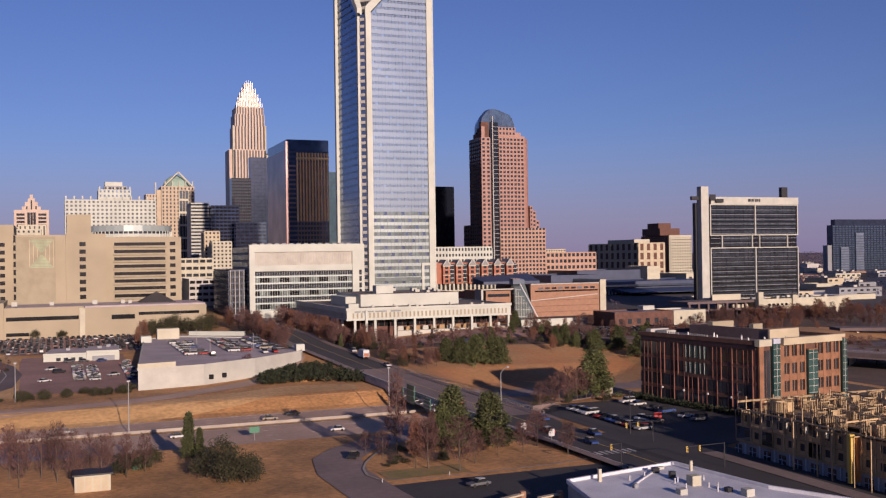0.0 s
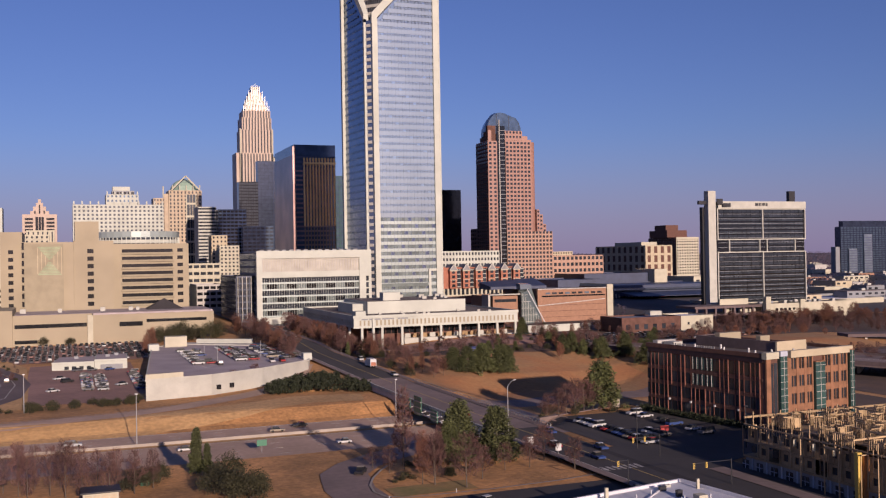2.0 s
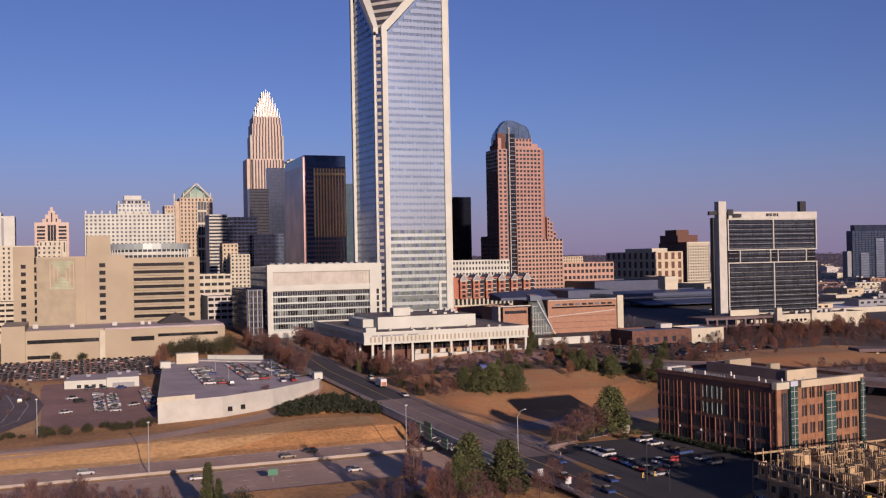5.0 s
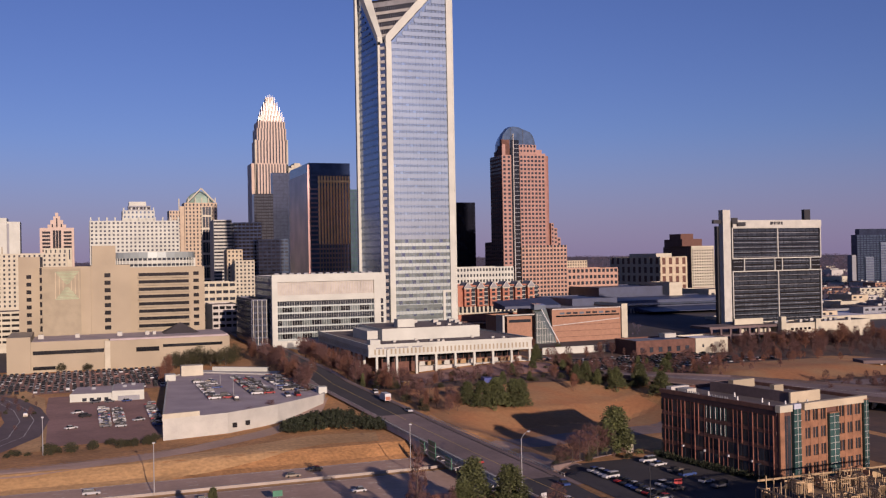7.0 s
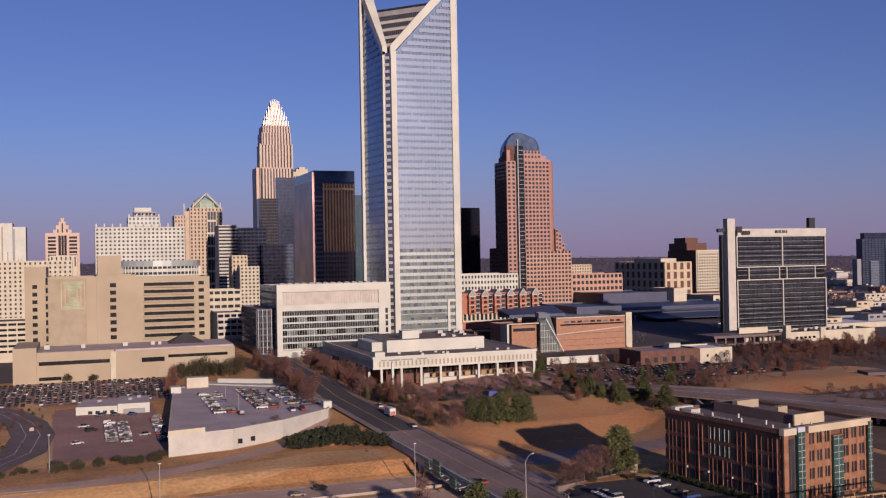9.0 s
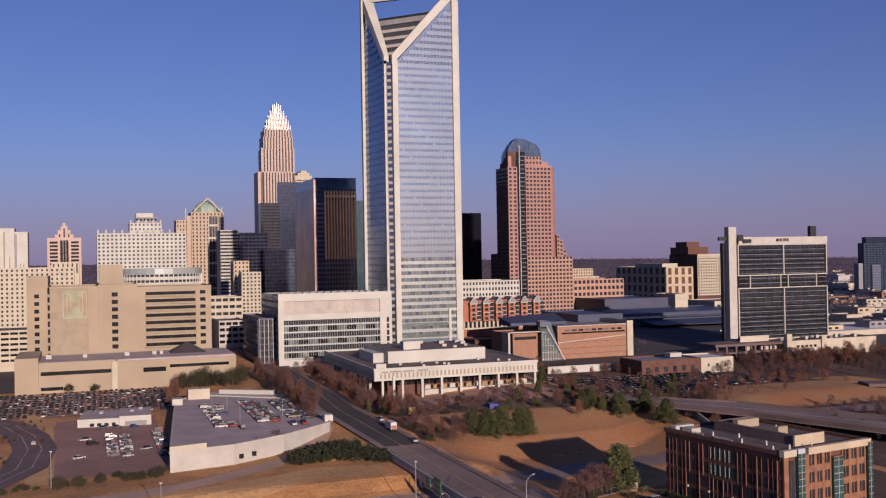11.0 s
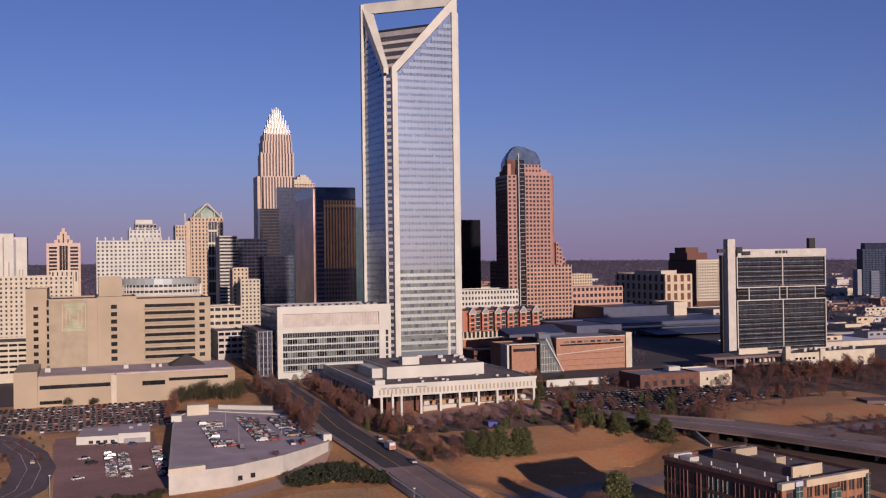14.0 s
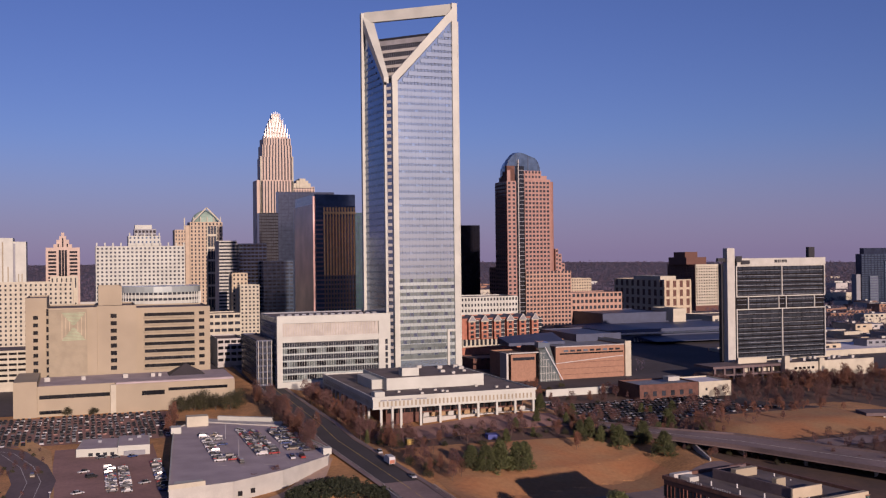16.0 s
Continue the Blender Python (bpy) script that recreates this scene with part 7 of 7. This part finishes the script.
def bare_tree(seed, leaves=0, tall=False):
    rr = random.Random(seed)
    t = thing("tree", "bare winter tree with fine brown twigs", "tree", group="bare trees")
    trunk, crown = Geo(), Geo()
    trunk.tube((0, 0, -0.3), (0.1, 0, 3.2), 0.15, 0.10, 7)
    n = 7 if not tall else 14
    for i in range(n):
        h = 2.2 + i * (6.0 / n)
        a = i * 2.4 + rr.uniform(-0.4, 0.4)
        d = Vector((math.cos(a), math.sin(a), 1.0 if not tall else 0.55))
        twigs(crown, rr, Vector((0.05, 0, h)), d, (2.5 - i * 0.18) if not tall else (1.6 - i * 0.08), 0.045, 3)
    trunk.tube((0.1, 0, 3.2), (0.15, 0.1, 9.5), 0.15, 0.03, 6)
    part("trunk", trunk, M["bark"], t)
    for _ in range(750):                                     # fine twigs filling the crown
        u, a = rr.random(), rr.uniform(0, 6.28)
        wide = (2.5 if not tall else 1.5) * math.sin(math.pi * (0.12 + 0.80 * u)) ** 0.7
        rad = wide * rr.random() ** 0.55
        p = Vector((math.cos(a) * rad, math.sin(a) * rad, 1.9 + 7.4 * u))
        d = Vector((math.cos(a) * 0.6 + rr.gauss(0, 0.3), math.sin(a) * 0.6 + rr.gauss(0, 0.3), 1.0)).normalized()
        s = d.cross(Vector((rr.gauss(0, 1), rr.gauss(0, 1), 0.3))).normalized() * 0.032
        crown.poly(p - s, p + s, p + d * rr.uniform(0.6, 1.3))
    if leaves:
        for _ in range(60):
            c = Vector((rr.gauss(0, 0.9), rr.gauss(0, 0.9), rr.uniform(2.2, 9.0)))
            clump(crown, rr, c, 0.9, leaves * 3, 0.11, 0.0, True)
    part("crown", crown, M["russet"] if leaves else M["twig"], t)
    if leaves:
        tagged(t, "winter tree with russet leaves still hanging", "tree", "russet trees")
    return t


def conifer(seed, narrow=False, label="dark green pine with layered boughs"):
    rr = random.Random(seed)
    t = thing("pine_tree", label, "tree", group="evergreen trees")
    part("trunk", Geo().tube((0, 0, -0.3), (0, 0, 9.4), 0.24, 0.05, 7), M["bark"], t)
    g = Geo()
    for i in range(84):
        h = 1.0 + 8.8 * (i / 84)
        r = (3.4 if not narrow else 1.4) * (1 - (h - 0.9) / 9.6) ** 0.8 + 0.25
        a = i * 2.4 + rr.uniform(-0.5, 0.5)
        rad = r * rr.uniform(0.45, 1.0)
        clump(g, rr, (math.cos(a) * rad, math.sin(a) * rad, h - rad * 0.12 + rr.uniform(-0.3, 0.3)), 0.95 if not narrow else 0.6, 84, 0.29, 0.3, True)
    part("crown", g, M["pine"], t)
    return t


def round_bush(seed, label="rounded dark evergreen shrub"):
    rr = random.Random(seed)
    t = thing("shrub", label, "shrub", group="evergreen shrubs")
    part("trunk", Geo().tube((0, 0, -0.2), (0, 0, 1.5), 0.12, 0.08, 6).tube((0, 0, 0.5), (0.7, 0.3, 1.8), 0.08, 0.04, 5).tube((0, 0, 0.5), (-0.6, -0.4, 1.8), 0.08, 0.04, 5), M["bark"], t)
    g = Geo()
    for _ in range(40):
        a, r = rr.uniform(0, 6.28), 1.5 * rr.random() ** 0.5
        clump(g, rr, (math.cos(a) * r, math.sin(a) * r, 0.7 + rr.random() * 2.6 * (1 - r / 2.6)), 0.7, 62, 0.13, 0.0, True)
    part("crown", g, M["shrub"], t)
    return t


KINDS = {
    "bare": [bare_tree(1), bare_tree(2), bare_tree(7)],
    "tall": [bare_tree(3, 0, True)],
    "rust": [bare_tree(4, 12), bare_tree(5, 14, True)],
    "pine": [conifer(6), conifer(8)],
    "cypress": [conifer(9, True, "narrow dark green cypress")],
    "bush": [round_bush(10), round_bush(12)],
}
BASE_H = {"bare": 9.5, "tall": 9.5, "rust": 9.5, "pine": 10.0, "cypress": 10.0, "bush": 3.3}
planted = set()
rt = random.Random(33)


def plant(kind, x, y, h, wide=1.0, z=None):
    src = rt.choice(KINDS[kind])
    s = h / BASE_H[kind]
    z = land(x, y) if z is None else z
    if src.name not in planted:
        planted.add(src.name)
        ob = src
    else:
        ob = copy_thing(src, Matrix())
    ob.location, ob.rotation_euler = (x, y, z), (0, 0, rt.uniform(0, 6.28))
    ob.scale = (s * wide, s * wide, s)


for x, y, h, w in ((85.5, 214, 13, 1.3), (92.5, 208, 12, 1.35), (82, 211, 9, 1.2), (149, 258, 13.5, 1.5), (147, 357, 10, 1.4), (153, 357, 11, 1.4), (161, 358, 11, 1.4), (166, 362, 10, 1.3), (142, 360, 9, 1.4), (156, 364, 10, 1.4),
                   (215, 398, 9, 1.1), (223, 385, 9.5, 1.4), (235, 385, 10, 1.4), (234, 366, 10, 1.5), (210, 398, 8, 1.2)):
    plant("pine", x, y, h, w)
for x, y, h in ((27, 224, 10), (29, 221, 7), (115, 416, 6)):
    plant("cypress", x, y, h)
for x, y, h in ((69, 193, 11), (98, 440, 9), (201, 384, 8), (203, 386, 7), (39, 500, 12), (36, 486, 11), (41, 512, 12), (134, 350, 7), (122, 352, 8), (128, 357, 8)):
    plant("rust", x, y, h, 0.8)
for x, y, h in ((76, 186, 11), (71, 191, 10), (64, 212, 5), (82, 192, 7), (96, 198, 7), (102, 203, 8), (104, 192, 7), (90, 198, 6), (66, 206, 6), (74, 200, 9),
                (57, 363, 7), (66, 368.5, 8), (134, 252, 9), (138, 254, 10), (142, 256, 9), (131, 251, 8), (145, 256, 8), (128, 252, 7)):
    plant("bare", x, y, h, 1.15)
for x, y, h in ((-9, 218, 11), (-3, 216, 10), (0, 211, 12), (8, 205, 10), (-6, 224, 9), (3, 219, 9), (-14, 208, 11), (13, 210, 9), (-10, 245, 9), (-18, 214, 11), (-12, 222, 9), (6, 213, 9), (17, 214, 8), (10, 219, 8), (-1, 222, 8), (3, 206, 8), (-7, 209, 10), (1, 243, 8)):
    plant("bare", x, y, h, 0.72)
for x, y, h in ((70, 208, 18), (76, 202, 10), (73, 196, 9)):
    plant("tall", x, y, h, 0.7)
for x, y, h, w in ((28, 203, 6, 1.1), (31, 197, 6.5, 1.2), (34, 195, 6, 1.2), (32, 210, 7, 1.1), (36, 200, 5, 1.2), (16, 217, 5, 1.2), (13, 213, 5.5, 1.2), (19, 221, 4, 1.2),
                   (-10, 560, 5, 1), (3, 558, 5, 1), (48, 549, 11, 0.9), (55, 552, 10, 1.0), (60, 550, 12, 0.9), (66, 548, 11, 1.0), (73, 540, 12, 0.9), (78, 545, 10, 0.9), (88, 402, 5, 1.2), (124.5, 446, 8, 1.0), (122, 442, 6, 1.1)):
    plant("bush", x, y, h, w)
for _ in range(34):
    s = rt.random()
    plant("bush", -60 + 84 * s, 333 + 11 * s + rt.uniform(-3, 6), rt.uniform(1.6, 3.6), 1.3)
for _ in range(26):
    plant("bush", rt.uniform(62, 92), rt.uniform(196, 214), rt.uniform(0.8, 1.6), 1.5)
def grove(n, x0, x1, y0, y1, h0, h1, russet=False):
    """A far belt of bare trees, too many to tell apart, in one mesh."""
    v, f = [], []
    for _ in range(n):
        src = rt.choice(KINDS["bare"] + KINDS["rust"])
        crown = next(o for o in src.children if o.name.startswith("crown")).data
        x, y, h, a = rt.uniform(x0, x1), rt.uniform(y0, y1), rt.uniform(h0, h1), rt.uniform(0, 6.28)
        z, s, base = land(x, y), h / 9.5, len(v)
        c, q = math.cos(a) * s * 1.15, math.sin(a) * s * 1.15
        v += [(x + p.co.x * c - p.co.y * q, y + p.co.x * q + p.co.y * c, z + p.co.z * s) for p in crown.vertices]
        f += [tuple(base + i for i in p.vertices) for p in crown.polygons]
        g = Geo().tube((x, y, z - 0.2), (x, y, z + h * 0.4), 0.2, 0.1, 5)
        f += [tuple(len(v) + i for i in p) for p in g.f]
        v += g.v
    g = Geo()
    g.v, g.f = v, f
    solid("tree_belt", g, M["russet" if russet else "twig"], "belt of russet winter trees" if russet else "belt of bare brown winter trees", "trees", "stuff")


# belts of street and park trees
for n, x0, x1, y0, y1, h0, h1, mix in ((46, 112, 126, 410, 560, 6, 11, "bare bare bare bare rust"), (34, 86, 94, 400, 560, 7, 11, "bare bare bare rust"), (64, 122, 225, 392, 434, 4, 8, "bare rust bush bare pine bush"), (24, 120, 136, 345, 425, 6, 9, "bare bare rust bush"),
                                       (60, 215, 300, 395, 470, 4, 9, "bare rust pine bare bush"), (80, 300, 480, 520, 548, 5, 8, "bare bare rust bare bare"), (26, 300, 480, 440, 525, 4, 7, "bare"), (46, 302, 420, 300, 372, 3, 6, "bare"), (60, 380, 520, 500, 546, 5, 8, "bare rust bare"),
                                       (70, 450, 700, 420, 545, 5, 9, "bare pine bare rust"), (20, -80, -40, 350, 470, 6, 11, "bare bare rust"), (30, 215, 300, 500, 590, 5, 9, "bare rust bush"),
                                       (24, -34, -18, 380, 480, 1.5, 4, "bush bare")):
    names = mix.split()
    if x0 >= 300:
        grove(n, x0, x1, y0, y1, h0, h1)
        continue
    for _ in range(n):
        x, y = rt.uniform(x0, x1), rt.uniform(y0, y1)
        k = rt.choice(names)
        h = rt.uniform(h0, h1)
        plant(k, x, y, h * (0.45 if k == "bush" else 1.0), 1.1)

grove(46, 352, 470, 440, 515, 5, 9)
grove(40, 262, 330, 398, 440, 2.5, 5)
grove(26, 300, 384, 420, 440, 3, 6, True)
grove(34, 286, 380, 290, 352, 3, 7)
grove(16, 436, 500, 492, 530, 8, 12, True)
grove(12, 400, 450, 500, 530, 6, 9, True)

# dark clipped hedge at the foot of the brick office
rr = random.Random(29)
t = thing("hedge", "dark low hedge at the foot of the brick office", "hedge", (161, 228, -8))
g = Geo()
for _ in range(300):
    q, o = rr.random() * 44, rr.uniform(1.0, 3.4)
    px, py = 166.8 - 0.155 * q - o, 206 + 0.988 * q - o * 0.15
    clump(g, rr, (px, py, land(px, py) + rr.uniform(0.2, 1.4)), 0.7, 24, 0.2)
part("foliage", g, M["hedge"], t)

# scrub and small trees along the edges of the knoll and the far highway
for _ in range(44):
    s = rt.random()
    plant(rt.choice(("bush", "bare", "bush", "rust")), 222 + 70 * s + rt.uniform(-5, 5), 405 - 95 * s + rt.uniform(-8, 8), rt.uniform(2.0, 4.5), 1.2)
for _ in range(16):
    plant(rt.choice(("bare", "bush")), rt.uniform(126, 156), rt.uniform(249, 259), rt.uniform(1.5, 4.0), 1.2)

# clipped hedge above the embankment
rr = random.Random(17)
t = thing("hedge", "large clipped dark evergreen hedge above the embankment", "hedge", (82, 350, -8))
g = Geo()
for _ in range(760):
    s = rr.random()
    x, y = 66 + 34 * s, 344 - 8 * s + 6 * math.sin(3.1 * s)
    w = 8.0 * math.sin(math.pi * (0.12 + 0.76 * s)) ** 0.6
    dx, dy = rr.uniform(-1, 1), rr.uniform(-1, 1)
    top = 5.2 * (1 - 0.35 * dy * dy) * (0.7 + 0.3 * math.sin(math.pi * s))
    px, py = x + dx * 1.5, y + dy * w
    clump(g, rr, (px, py, land(px, py) + top * rr.uniform(0.3, 1.0)), 0.9, 26, 0.28)
part("foliage", g, M["hedge"], t)
g = Geo()
for i in range(12):
    s = i / 11
    x, y = 67 + 32 * s, 344 - 8 * s + 6 * math.sin(3.1 * s)
    g.tube((x, y, land(x, y) - 0.2), (x, y, land(x, y) + 2.4), 0.12, 0.05, 5)
tagged(part("stem_base", g, M["bark"], t), kind="stuff")

# leaf-strewn slope laid over the knoll
laid("knoll", [float(v) for v in np.arange(123, 230, 4)], [float(v) for v in np.arange(318, 402, 4)], M["hill"], "rusty leaf-strewn grass knoll", "grass bank", lift=0.10)


# ---- far town and woods ----
rr = random.Random(44)
for _ in range(110):
    y = rr.uniform(900, 2600)
    x = rr.uniform(0.30, 1.15) * y if rr.random() < 0.8 else rr.uniform(-0.15, 0.05) * y
    if 380 < x < 900 and y < 1350:
        continue
    w, d, h = rr.uniform(18, 60), rr.uniform(15, 40), rr.choice((5, 6, 8, 10, 14))
    z = land(x, y)
    t = thing("low_building", rr.choice(("pale low commercial building among trees", "brown low commercial building among trees", "white flat-roofed warehouse among trees")), "building", (x, y, z), group="far low buildings")
    part("wall", Geo().box(x - w / 2, x + w / 2, y - d / 2, y + d / 2, z - 3, z + h), M[rr.choice(("cream", "concrete", "brick_tan", "white", "concrete_light"))], t)
    part("roof", Geo().box(x - w / 2 + 0.5, x + w / 2 - 0.5, y - d / 2 + 0.5, y + d / 2 - 0.5, z + h, z + h + 0.3), M["roof_grey"], t)
for _ in range(46):
    y = rr.uniform(640, 1250)
    x = y * rr.uniform(0.86, 1.12)
    w, d, h = rr.uniform(16, 48), rr.uniform(14, 34), rr.choice((4, 5, 6, 8, 11))
    z = land(x, y)
    t = thing("low_building", rr.choice(("cream low commercial block with flat roof", "pale low warehouse with flat roof", "brown low brick block with flat roof")), "building", (x, y, z), group="low blocks beyond the hotel")
    m = M[rr.choice(("cream", "concrete", "brick_tan", "brick_dark", "grey", "beige"))]
    part("wall", Geo().box(x - w / 2, x + w / 2, y - d / 2, y + d / 2, z - 2, z + h), m, t)
    part("roof", Geo().box(x - w / 2 + 0.5, x + w / 2 - 0.5, y - d / 2 + 0.5, y + d / 2 - 0.5, z + h, z + h + 0.3), M[rr.choice(("roof_grey", "hall_blue", "roof_grey"))], t)
    for i in range(int(w / 7)):
        part("window", Geo().box(x - w / 2 + 2 + i * 7, x - w / 2 + 5.5 + i * 7, y - d / 2 - 0.1, y - d / 2, z + h - 3.2, z + h - 1.4), M["glass_dark"], t)
    part("roof_unit", Geo().box(x - 2, x + 2, y - 2, y + 2, z + h + 0.3, z + h + 2), M["concrete_light"], t)


def woodland(name, count, y0, y1, label, keep):
    g = Geo()
    for _ in range(count):
        y = y0 + (y1 - y0) * rr.random() ** 0.9
        x = rr.uniform(-0.22, 1.2) * y
        if not keep(x, y):
            continue
        z, r = land(x, y), rr.uniform(2.5, 5)
        cards = 16 if y < 1700 else 7
        k = 1.0 if y < 1700 else 1.9
        for _ in range(cards):
            p = Vector((x + rr.gauss(0, r * 0.5) * k, y + rr.gauss(0, r * 0.5), z + rr.uniform(1.0, 10) * (1 - 0.3 * rr.random())))
            a = Vector((rr.gauss(0, 1), rr.gauss(0, 0.5), rr.gauss(0, 1))).normalized() * rr.uniform(1.0, 2.2) * k
            b = Vector((rr.gauss(0, 1), rr.gauss(0, 0.5), rr.gauss(0, 1))).normalized() * rr.uniform(0.8, 1.6) * k
            g.poly(p - a, p + b, p + a * 0.8 - b * 0.3)
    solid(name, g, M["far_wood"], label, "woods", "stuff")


woodland("street_trees", 2600, 620, 1700, "bare haze-tinted trees between the far blocks", lambda x, y: x > 0.46 * y and not (380 < x < 660 and y < 960) and not (830 < x < 900 and y > 1240) or x < -115)
woodland("woodland", 15000, 1500, 4850, "winter woodland tinted violet for haze, reaching to the horizon", lambda x, y: True)
